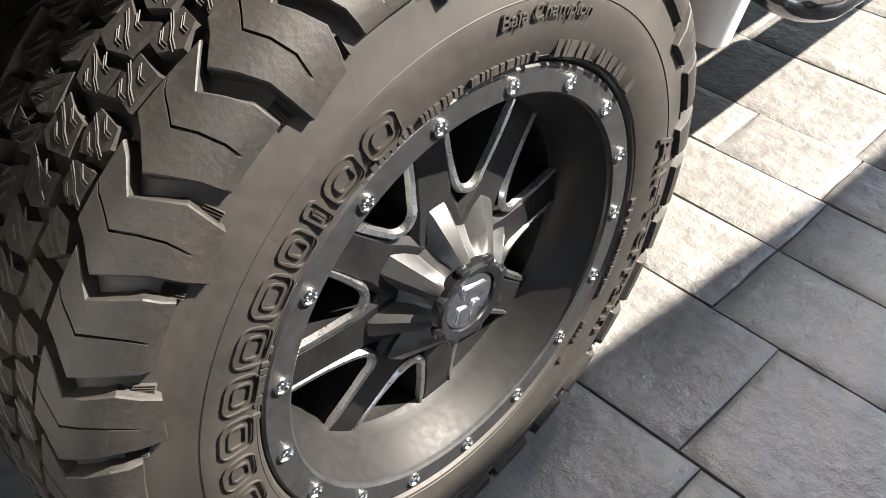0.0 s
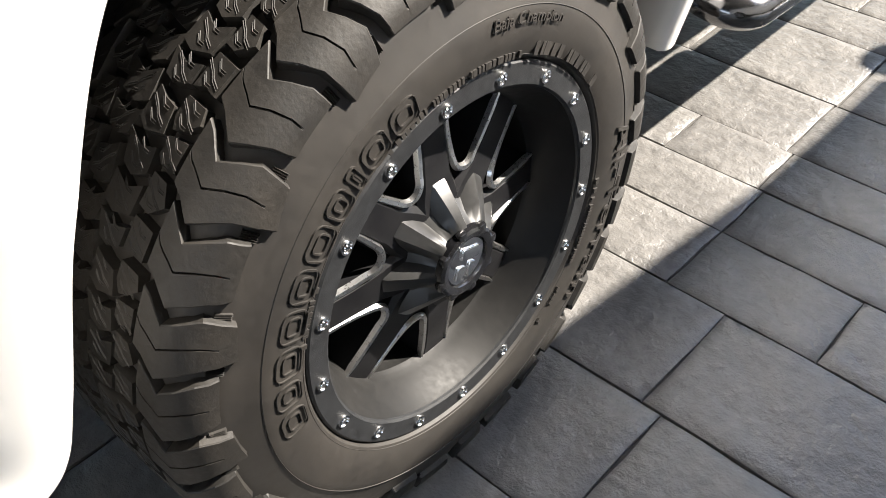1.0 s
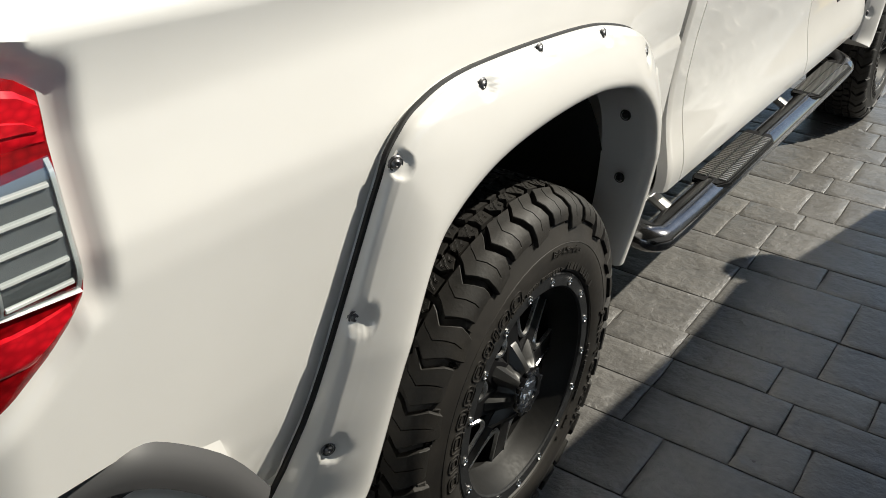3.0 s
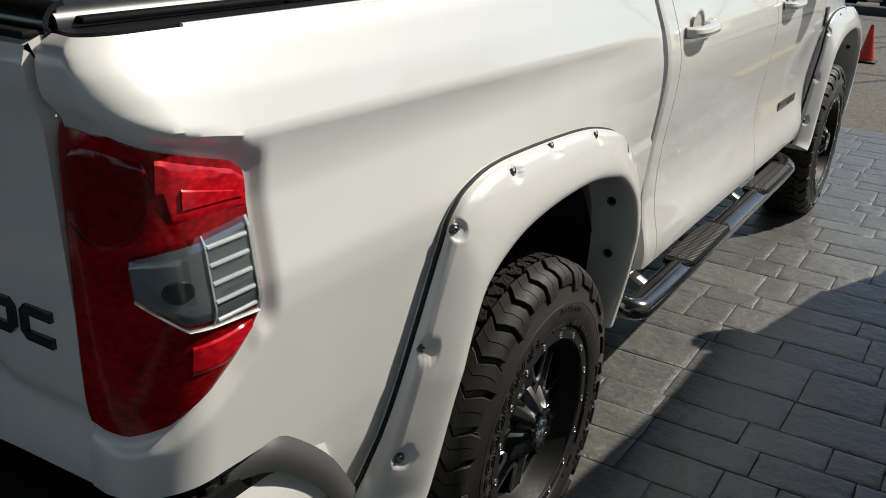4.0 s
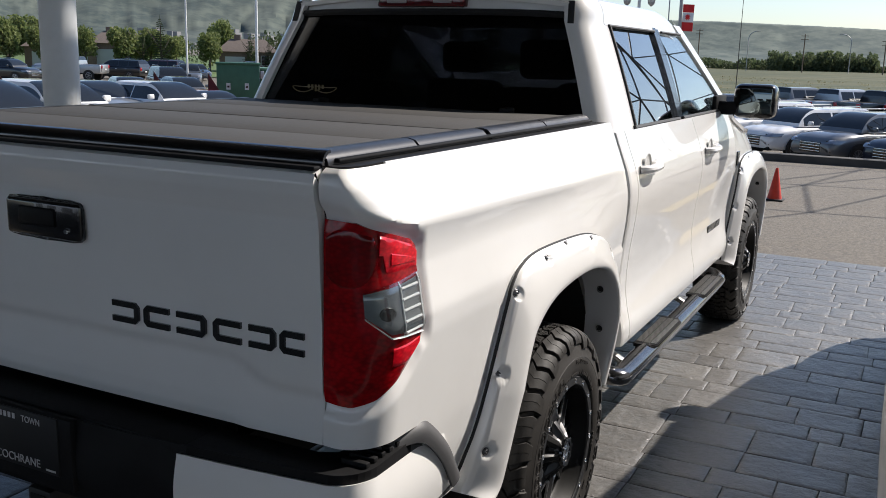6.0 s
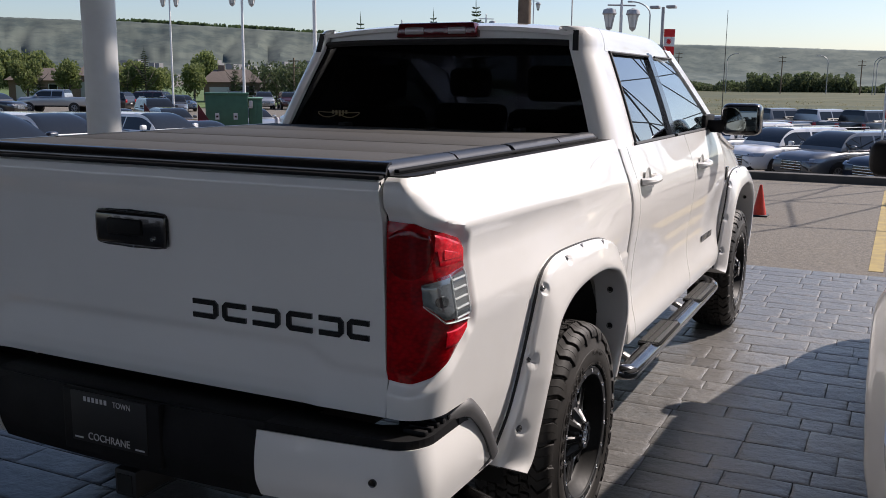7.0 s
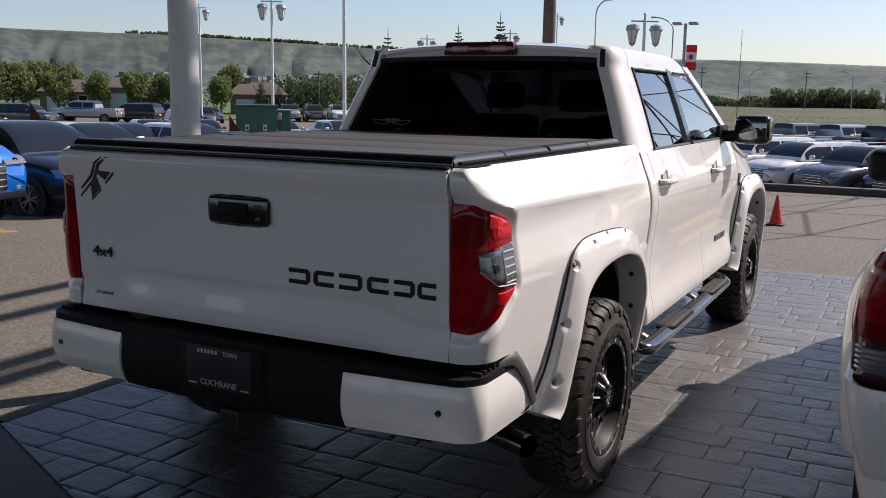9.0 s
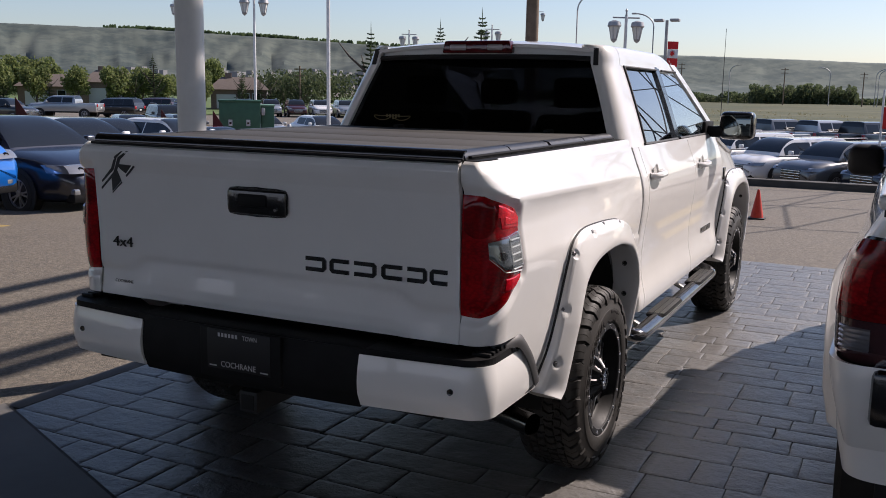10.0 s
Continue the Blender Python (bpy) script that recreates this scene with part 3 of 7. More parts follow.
LAMP_BOWL = material("silvered_lamp_chamber", (0.30, 0.31, 0.33), 0.25, 0.5)
POLE_DARK = material("dark_bulb", (0.06, 0.062, 0.066), 0.2, 0.3)
LAMP_SILVER = material("lamp_silver", (0.86, 0.86, 0.86), 0.25, 0.3)
for side in (1, -1):
    light = part("tail_light", lens_mesh(light_span), RED_LENS, truck, "red tail light with a clear reversing lens")
    kin = [part("light_seal", lens_mesh(lambda s: (light_span(s)[0] - 0.005, light_span(s)[1] + 0.005), out=0.004, s1=0.84), GASKET, light)]
    kin.append(part("reflector", lens_mesh(clear_span, 18, 10, 0.285, 0.81, 0.0165, 0.002), LAMP_BOWL, light, "dark chamber of the reversing lamp"))
    # bright moulded rims, ribs and the side strip of the reversing lens
    for k in range(5):
        zk = 1.112 + 0.0262 * k
        kin.append(part("lens_rib", sheet(span(0.575, 0.785, 8), [0, 1, 2, 3], lambda s, v: bed_skin(s, zk + (0.0, 0.0015, 0.0045, 0.0065)[v], 0.0185 + (0.0, 0.003, 0.003, 0.0)[v]), 0.002), LAMP_SILVER, light))
    for s0, s1, f in ((0.800, 0.815, clear_span), (0.565, 0.573, clear_span)):
        kin.append(part("lens_rim", lens_mesh(f, 3, 10, s0, s1, 0.0200, 0.002), LAMP_SILVER, light))
    kin.append(part("lens_rim", lens_mesh(lambda s: (clear_span(s)[0] - 0.003, clear_span(s)[0] + 0.003), 18, 2, 0.285, 0.81, 0.0195, 0.002), LAMP_SILVER, light))
    kin.append(part("bulb", lens_mesh(lambda s: (1.168 - 0.020 * math.sqrt(max(0, 1 - ((s - 0.44) / 0.062) ** 2)) - 0.001, 1.168 + 0.020 * math.sqrt(max(0, 1 - ((s - 0.44) / 0.062) ** 2)) + 0.001), 14, 6, 0.378, 0.502, 0.0185, 0.002), POLE_DARK, light, "dark round reversing bulb"))
    kin.append(part("clear_lens", lens_mesh(clear_span, 18, 8, 0.285, 0.815, 0.0225, 0.0015), CLEAR, light, "clear reversing light lens"))
    # facets painted brighter as if sunlit, and the dark chamber of the red lens
    kin.append(part("lens_panel", lens_mesh(lambda s: (1.254 if s > 0.44 else 1.30, light_span(s)[1] - 0.010), 14, 8, 0.405, 0.815, 0.0165, 0.002), SUNLIT_RED, light, "upper facet, red brightened as if sunlit"))
    kin.append(part("lens_panel", lens_mesh(lambda s: (max(light_span(s)[0] + 0.014, 1.030), 1.090), 12, 6, 0.47, 0.77, 0.0165, 0.002), SUNLIT_RED, light, "lower facet, red brightened as if sunlit"))
    kin.append(part("lens_panel", lens_mesh(lambda s: (1.272, light_span(s)[1] - 0.040), 8, 5, 0.50, 0.80, 0.0190, 0.002), SUNLIT_RED, light))
    kin.append(part("lens_panel", lens_mesh(bowl_span, 18, 14, 0.02, 0.404, 0.0155, 0.002), RED_DARK, light, "dark round chamber"))
    if side < 0:
        for ob in (light, *kin):
            ob.data = mirror_mesh(ob.data, ob.data.name)

# ---- fender flares with bolts ----
BOLTS = [(-0.446, 1.086), (-0.529, 0.862), (-0.588, 0.645), (-0.232, 1.152), (-0.035, 1.164), (0.205, 1.144), (0.42, 1.06), (0.53, 0.92), (0.56, 0.72)]


def flare_edge_x(y, z, front):
    """Where the flare meets the body."""
    if front:
        return 1.077 - 0.8 * max(0.0, 0.98 - z) * 0.09
    return bed_x(min(0.79, max(-0.9, y)), max(0.52, z)) + bulge(y, z, 0) + 0.030 + 0.05 * max(0.0, 0.95 - z)


FLARE_FACE = [(0.045, 0.0), (0.13, 0.20), (0.30, 0.44), (0.50, 0.70), (0.70, 0.91), (0.82, 0.985), (0.92, 1.0), (0.98, 0.90)]


def flare_x(y, z, t, front):
    e = flare_edge_x(y, z, front)
    lip = 1.126 - (0.35 * max(0.0, 0.98 - z) * 0.09 if front else 0.10 * max(0.0, 0.80 - z))
    return e + (lip - e) * curve_at(FLARE_FACE, t)


def flare_mesh(front):
    po = smooth_path([(0, y, z) for y, z in FLARE_OUT], 20)
    pi = smooth_path([(0, y, z) for y, z in FLARE_IN], 20)
    ts = [0.045] + span(0.08, 0.40, 20) + [0.5, 0.6, 0.7, 0.8, 0.88, 0.94, 0.975]
    rings = []
    for a, b in zip(po, pi):
        at = lambda t: (a.y + (b.y - a.y) * t, a.z + (b.z - a.z) * t)
        e = flare_edge_x(a.y, a.z, front)
        row = [(0.94, *at(0.02)), (e - 0.007, *at(0.02))]
        for t in ts:
            y, z = at(t)
            x = flare_x(y, z, t, front)
            for by, bz in BOLTS:                             # pressed pockets round the bolts
                q = ((y - by - 0.004) / 0.021) ** 2 + ((z - bz) / 0.023) ** 2
                if q < 1:
                    x -= 0.0075 * (1 - q * q)
            row.append((x, y, z))
        x = flare_x(b.y, b.z, 0.98, front)
        row += [(x - 0.004, b.y, b.z), (x - 0.024, b.y, b.z), (0.987, *at(0.96))]
        rings.append(row)
    return loft(bmesh.new(), rings, closed=True), po


def bolt_seat(y, z, front):
    """The flare's face under a bolt."""
    po, pi = FLARE_OUT, FLARE_IN
    best = min(((abs(y - a[0] - (b[0] - a[0]) * t) + abs(z - a[1] - (b[1] - a[1]) * t), t) for a, b in zip(smooth_path([(0, *p) for p in po], 20), smooth_path([(0, *p) for p in pi], 20)) for a, b in (((a.y, a.z), (b.y, b.z)),) for t in span(0.05, 0.6, 22)))
    return flare_x(y, z, best[1], front) - 0.0055


def bolt_mesh():
    bm = bmesh.new()
    revolve(bm, [(0.0, 0.0001), (0.003, 0.003), (0.003, 0.0052), (0.0005, 0.0080), (-0.006, 0.009)], 12)
    revolve(bm, [(-0.0005, 0.0095), (0.0002, 0.0115), (-0.003, 0.0135)], 12)
    return bm


BOLT_STEEL = mottled("weathered_bolt", (0.06, 0.06, 0.065), (0.26, 0.26, 0.27), 90.0, (0.3, 0.55), 0.2, 0.0006, 1.0)
bolt_me = mesh_of(bolt_mesh(), "bolt", BOLT_STEEL)
bolt_dark_me = mesh_of(bolt_mesh(), "bolt", GASKET)
for yc in (0.0, WHEELBASE):
    front = yc > 0
    flare_bm, flare_edge = flare_mesh(front)
    flare_edge = flare_edge[::4]
    flare_me = mesh_of(flare_bm, "fender_flare", WHITE, sharp=50)
    gasket_me = mesh_of(tube(bmesh.new(), [Vector((flare_edge_x(p.y, p.z, front) - (0.010 if front else 0.020 + 0.05 * max(0.0, 0.95 - p.z)), p.y + 0.002 * (1 if p.y < 0 else -1), p.z - (0.003 if p.z > 1.05 else 0))) for p in flare_edge], 0.0052, 7), "gasket", GASKET)
    for side in (1, -1):
        fl = part("fender_flare", flare_me if side > 0 else mirror_mesh(flare_me, "fender_flare"), None, truck, at=Matrix.Translation((0, yc, 0)))
        part("gasket", gasket_me if side > 0 else mirror_mesh(gasket_me, "gasket"), None, fl)
        for y, z in BOLTS:
            turn = Matrix.Rotation(math.pi if side < 0 else 0, 4, "Z") @ Matrix.Rotation(radians(-side * (22 if y < -0.3 and not front else 6 if y < -0.3 else 0)), 4, "Z")
            m = Matrix.Translation((side * bolt_seat(y, z, front), y, z)) @ turn
            part("bolt", bolt_me, None, fl, at=m)
        for y, z in ((0.462, 0.90), (0.478, 0.74)):
            part("bolt", bolt_dark_me, None, fl, at=Matrix.Translation((side * 1.055, y - 0.004, z)) @ Matrix.Rotation(radians(-90), 4, "Z"))

# ---- wheels: one is built, its parts are shared by the others ----
TREAD = [(0.965, 0.4225), (1.040, 0.4205), (1.072, 0.4150), (1.090, 0.4050), (1.101, 0.3900), (1.108, 0.3700), (1.113, 0.3480)]
TREAD_LEN = [0.0]
for a, b in zip(TREAD, TREAD[1:]):
    TREAD_LEN.append(TREAD_LEN[-1] + math.dist(a, b))


def tread_point(ang, v, h):
    """A place on the tread: ang radians round, v metres from the crown towards the outside, h above the carcass."""
    s, v = (1, v) if v >= 0 else (-1, -v)
    i = 0
    while i < len(TREAD) - 2 and v > TREAD_LEN[i + 1]:
        i += 1
    (x0, r0), (x1, r1) = TREAD[i], TREAD[i + 1]
    L = TREAD_LEN[i + 1] - TREAD_LEN[i]
    t = (v - TREAD_LEN[i]) / L
    nx, nr = -(r1 - r0) / L, (x1 - x0) / L
    j = min(i + 1, len(TREAD) - 2)
    (x2, r2), (x3, r3) = TREAD[j], TREAD[j + 1]
    L2 = math.dist((x2, r2), (x3, r3))
    nx, nr = nx + (-(r3 - r2) / L2 - nx) * max(0, t - 0.5), nr + ((x3 - x2) / L2 - nr) * max(0, t - 0.5)
    x, r = x0 + (x1 - x0) * t + nx * h, r0 + (r1 - r0) * t + nr * h
    return (0.965 + s * (x - 0.965), r * math.cos(ang), r * math.sin(ang))


PITCH_N = 16
PITCH = 2 * math.pi / PITCH_N
MET = PITCH / 0.165                                         # radians for a metre of pattern
LUGS = [
    ([(-.076, .080), (-.068, .090), (-.046, .105), (-.062, .136), (-.054, .168)], [(-.010, .076), (-.001, .088), (.018, .102), (.000, .134), (-.004, .176)]),
    ([(.004, .084), (.014, .092), (.034, .106), (.017, .136), (.016, .158)], [(.070, .078), (.080, .090), (.101, .106), (.086, .136), (.082, .158)]),
]
BLOCKS = [
    [(-.080, .006), (-.044, .000), (-.034, .014), (-.040, .041), (-.068, .037), (-.072, .020)],
    [(-.034, -.003), (.000, .005), (.008, .022), (-.002, .043), (-.028, .041), (-.022, .018)],
    [(.006, .000), (.040, -.004), (.048, .014), (.042, .040), (.008, .045), (.018, .022)],
    [(.047, -.004), (.076, .003), (.081, .018), (.074, .037), (.052, .041), (.058, .018)],
    [(-.084, .044), (-.062, .041), (-.048, .047), (-.052, .060), (-.064, .076), (-.080, .072)],
    [(-.044, .047), (-.024, .045), (-.016, .053), (-.022, .064), (-.014, .072), (-.046, .074)],
    [(-.010, .049), (.010, .048), (.026, .045), (.030, .060), (.016, .078), (-.006, .070)],
    [(.034, .046), (.048, .045), (.074, .041), (.070, .056), (.074, .072), (.040, .076)],
]


def along(edge, v):
    """The edge of a lug at the v-fraction 0..1."""
    k = v * (len(edge) - 1)
    i = min(int(k), len(edge) - 2)
    t = k - i
    return edge[i][0] + (edge[i + 1][0] - edge[i][0]) * t, edge[i][1] + (edge[i + 1][1] - edge[i][1]) * t


def lug(bm, left, right, a0, side, mid_shift):
    rows = []
    steps = [k / 8 for k in range(9)]
    H = 0.0145
    for n, v in enumerate(steps):
        la, lv = along(left, v)
        ra, rv = along(right, v)
        ma, mv = (la + ra) / 2 + mid_shift * math.sin(v * 9), (lv + rv) / 2
        h = H if v < 0.7 else H - (v - 0.7) / 0.3 * 0.007
        sipe = 0.006 if 0.12 < v < 0.8 else 0.0
        cols = [(la - .002, lv, 0), (la, lv, h - .0012), (la + .0015, lv, h), (ma - .0012, mv, h), (ma - .0010, mv, h - sipe), (ma + .0010, mv, h - sipe), (ma + .0012, mv, h), (ra - .0015, rv, h), (ra, rv, h - .0012), (ra + .002, rv, 0)]
        if n in (0, len(steps) - 1):
            rows.append([tread_point(a0 + a * MET, side * (w - .002 if n == 0 else w + .002), 0) for a, w, _ in cols])
        if n == 0:
            rows.append([tread_point(a0 + a * MET, side * w, hh) for a, w, hh in cols])
        elif n == len(steps) - 1:
            rows.insert(len(rows) - 1, [tread_point(a0 + a * MET, side * w, hh) for a, w, hh in cols])
        else:
            rows.append([tread_point(a0 + a * MET, side * w, hh) for a, w, hh in cols])
    loft(bm, rows, closed=False)


def block(bm, poly, a0, side):
    c = (sum(p[0] for p in poly) / len(poly), sum(p[1] for p in poly) / len(poly))
    base = [bm.verts.new(tread_point(a0 + a * MET, side * v, 0)) for a, v in poly]
    H = 0.0135
    top = [bm.verts.new(tread_point(a0 + (a + (c[0] - a) * .06) * MET, side * (v + (c[1] - v) * .06), H)) for a, v in poly]
    n = len(poly)
    for i in range(n):
        bm.faces.new((base[i], base[(i + 1) % n], top[(i + 1) % n], top[i]))
    # a thin cut across the block
    bm.faces.new(top)


def sipe_cut(bm, pts, a0, side, h):
    """A narrow open slit drawn by two low lips."""
    for off in (-0.0013, 0.0013):
        rows = [[tread_point(a0 + (a + off + d) * MET, side * v, h + e) for d, e in ((-.0008, 0), (0, .0007), (.0008, 0))] for a, v in pts]
        loft(bm, rows, closed=False)


def carcass():
    prof = []
    outer = [(1.090, 0.240), (1.100, 0.262), (1.114, 0.272), (1.1185, 0.285), (1.1205, 0.305), (1.1195, 0.325), (1.1175, 0.336), (1.1155, 0.340)]
    prof += outer
    prof += [(x, r) for x, r in reversed(TREAD[:-1])]
    inner = [(1.93 - x, r) for x, r in TREAD[1:]]
    prof += inner + [(0.812, 0.30), (0.84, 0.25), (0.90, 0.235)]
    bm = revolve(bmesh.new(), prof, 128)
    # fine raised rings on the sidewall
    for r, x in ((0.3345, 1.1180), (0.2755, 1.1150)):
        revolve(bm, [(x - .002, r - .0012), (x + .0008, r), (x - .002, r + .0012)], 128)
    return bm


def tread_mesh():
    bm = bmesh.new()
    for k in range(PITCH_N):
        a0 = k * PITCH + 0.10
        for j, (l, r) in enumerate(LUGS):
            lug(bm, l, r, a0, 1, 0.004)
            lug(bm, l, r, -a0 * 0 + a0 + PITCH * 0.27, -1, 0.004)
            # the stepped ridges between the lugs on the shoulder
            e = l[-1]
            for q in range(5):
                a = e[0] - .012 + q * .0026
                loft(bm, [[tread_point(a0 + (a + d) * MET, w, h) for d, h in ((0, 0), (.0006, .0035), (.0014, 0))] for w in (.146, .164)], closed=False)
        for p in BLOCKS:
            block(bm, p, a0, 1)
            block(bm, p, a0 + PITCH * 0.4, -1)
            c = (sum(q[0] for q in p) / 6, sum(q[1] for q in p) / 6)
            for du, dv in ((-.008, .004), (.009, -.003)):
                for sgn, s in ((0, 1), (PITCH * 0.4, -1)):
                    sipe_cut(bm, [(c[0] + du - .007, c[1] + dv - .006), (c[0] + du + .001, c[1] + dv + .001), (c[0] + du + .002, c[1] + dv + .008)], a0 + sgn, s, 0.0133)
            for sgn, s in ((0, 1), (PITCH * 0.4, -1)):
                sipe_cut(bm, [(c[0] - .012, c[1] - .013), (c[0] - .003, c[1] - .002), (c[0] + .004, c[1] + .004), (c[0] + .010, c[1] + .014)], a0 + sgn, s, 0.0133)
    return flatten(bm)


def flatten(bm):
    """The flat where the tyre stands on the ground."""
    for v in bm.verts:
        if v.co.z < -(AXLE - 0.001):
            v.co.z = -(AXLE - 0.001)
    return bm


def arc_lettering(text, r, a_mid, size, lift, mat, parent, x0=1.1222, spacing=1.0, width=1.0, lean=0.0, name="lettering"):
    """Raised letters bent round the sidewall, read clockwise; r is the base line's radius."""
    ob = lettering(text, size, lift, mat, parent, Matrix.Identity(4), name, spacing=spacing, width=width)
    for v in ob.data.vertices:
        tx, ty, tz = v.co
        a = radians(a_mid) - (tx + lean * ty) / (r + size * 0.35)
        rr = r + ty
        v.co = (x0 - max(0, rr - 0.318) * 0.12 + tz, rr * math.cos(a), rr * math.sin(a))
    return ob


def rounded_frame(w, h, t, n=4):
    """A hollow rounded frame, as rings of outer and inner points."""
    def ring(a, b, r):
        out = []
        for cx, cy, s in ((a - r, b - r, 0), (-a + r, b - r, 1), (-a + r, -b + r, 2), (a - r, -b + r, 3)):
            for k in range(n + 1):
                q = math.pi / 2 * (s + k / n)
                out.append((cx + r * math.cos(q), cy + r * math.sin(q)))
        return out
    return ring(w / 2, h / 2, min(w, h) * 0.35), ring(w / 2 - t, h / 2 - t, min(w, h) * 0.2)


def sidewall_shapes():
    """The maker's mark as a row of plain raised frames round the sidewall, one mesh each."""
    out = []
    r0 = 0.3000
    a = 190.0
    for w in (0.040, 0.036, 0.042, 0.040, 0.040, 0.041, 0.032, 0.016, 0.038, 0.040):
        step = math.degrees((w + 0.007) / r0)
        mid = radians(a - step / 2)
        bm = bmesh.new()
        for o, i in (rounded_frame(w, 0.036, 0.0022), rounded_frame(w - 0.017, 0.019, 0.0020)):
            rows = []
            for ring, lift in ((o, -.001), (o, .0016), (i, .0016), (i, -.001)):
                row = []
                for x, y in ring:
                    an = mid - x / r0
                    rr = r0 + y
                    row.append((1.1205 + lift, rr * math.cos(an), rr * math.sin(an)))
                rows.append(row)
            loft(bm, rows, closed=True, caps=False)
        out.append(bm)
        a -= step
    return out


def small_marks():
    """Rows of small unreadable marks as plain raised bars."""
    bm = bmesh.new()
    rng = random.Random(4)
    for r, a0, a1, h in ((0.283, 70, 33, 0.016), (0.2775, 118, 74, 0.008), (0.279, -4, -34, 0.008), (0.279, 166, 150, 0.008), (0.281, -40, -56, 0.009)):
        a = a0
        while a > a1:
            w = rng.uniform(0.35, 0.8) * h
            if rng.random() > 0.15:
                loft(bm, [[(1.1175 + l, (r + y) * math.cos(radians(a) - x / r), (r + y) * math.sin(radians(a) - x / r)) for x, y in ((-w / 2, -h / 2), (w / 2, -h / 2), (w / 2, h / 2), (-w / 2, h / 2))] for l in (-.001, .0022)], True, True)
            a -= math.degrees((w + 0.25 * h) / r)
    return bm


def rim_barrel():
    prof = [(1.108, 0.236), (1.104, 0.2325), (1.085, 0.224), (1.062, 0.2105), (1.052, 0.2085), (1.045, 0.203), (0.985, 0.202), (0.975, 0.197), (0.945, 0.196), (0.88, 0.195), (0.84, 0.215), (0.815, 0.245), (0.822, 0.262)]
    return revolve(bmesh.new(), prof, 96)


def spoke():
    """One spoke along +y; milled edges are parts of their own."""
    bm = bmesh.new()
    st = [(0.055, 0.038, 1.090, 1.02), (0.085, 0.034, 1.084, 1.01), (0.105, 0.0285, 1.081, 1.01), (0.145, 0.026, 1.077, 1.01), (0.185, 0.0255, 1.072, 1.01), (0.2125, 0.027, 1.067, 1.015)]
    rings = []
    for r, w, xf, xb in st:
        rings.append([(xb, r, -w), (xf - .007, r, -w), (xf, r, -w + .007), (xf, r, w - .007), (xf - .007, r, w), (xb, r, w)])
    return loft(bm, rings)


def milled_edge():
    """The bright chamfer round one window between two spokes; the window opens along +y."""
    pts = []
    for r, w, xf in ((0.208, 0.0258, 1.0675), (0.188, 0.0245, 1.0700), (0.155, 0.0252, 1.0745), (0.130, 0.0280, 1.0785)):
        a = PI8 - w / r
        pts.append((xf, r * math.cos(a), r * math.sin(a)))
    valley = [(1.0815, 0.117, 0.016), (1.0825, 0.110, 0.006)]
    right = pts + valley
    path = right + [(x, y, -z) for x, y, z in reversed(right)]
    bm = bmesh.new()
    rows = []
    P = smooth_path(path, 4)
    for i, p in enumerate(P):
        d = (P[min(i + 1, len(P) - 1)] - P[max(i - 1, 0)]).normalized()
        s = d.cross(Vector((1, 0, 0))).normalized()
        w = 0.0052 if 2 < i < len(P) - 3 else 0.0030
        rows.append([p + s * w + Vector((-.003, 0, 0)), p + s * w * 0.4 + Vector((.0022, 0, 0)), p - s * w * 0.6 + Vector((.0016, 0, 0)), p - s * w + Vector((-.005, 0, 0))])
    return loft(bm, rows)


PI8 = math.pi / 8


def hub_pod():
    rings = []
    for x, r, k in ((1.04, 0.104, 0.10), (1.080, 0.101, 0.14), (1.092, 0.090, 0.22), (1.114, 0.066, 0.22), (1.130, 0.050, 0.08), (1.136, 0.046, 0.0)):
        ring = []
        for i in range(64):
            a = 2 * math.pi * i / 64
            w = max(-0.75, min(0.75, math.cos(8 * a) * 1.6)) / 0.75
            rr = r * (1 + k * 0.5 * w)
            ring.append((x + 0.004 * w * (k > 0.05), rr * math.cos(a), rr * math.sin(a)))
        rings.append(ring)
    return loft(bmesh.new(), rings)


def cap_ring():
    bm = revolve(bmesh.new(), [(1.112, 0.052), (1.121, 0.050), (1.124, 0.046), (1.122, 0.037), (1.114, 0.035)], 40)
    for k in range(8):
        a = 2 * math.pi * k / 8 + 0.2
        c = Vector((1.118, 0.0475 * math.cos(a), 0.0475 * math.sin(a)))
        box(bm, c.x - .005, c.x + .006, c.y - .007, c.y + .007, c.z - .007, c.z + .007, 0.003)
    return bm


SPOKE0 = radians(45.0)
IN = Matrix.Translation((-0.018, 0, 0))
BRIGHT = material("bright_machined_metal", (0.80, 0.80, 0.80), 0.16, 1.0)
POD_BLACK = mottled("satin_hub_black", (0.012, 0.012, 0.012), (0.026, 0.026, 0.026), 20.0, (0.30, 0.42), 0.05, 0.0004)


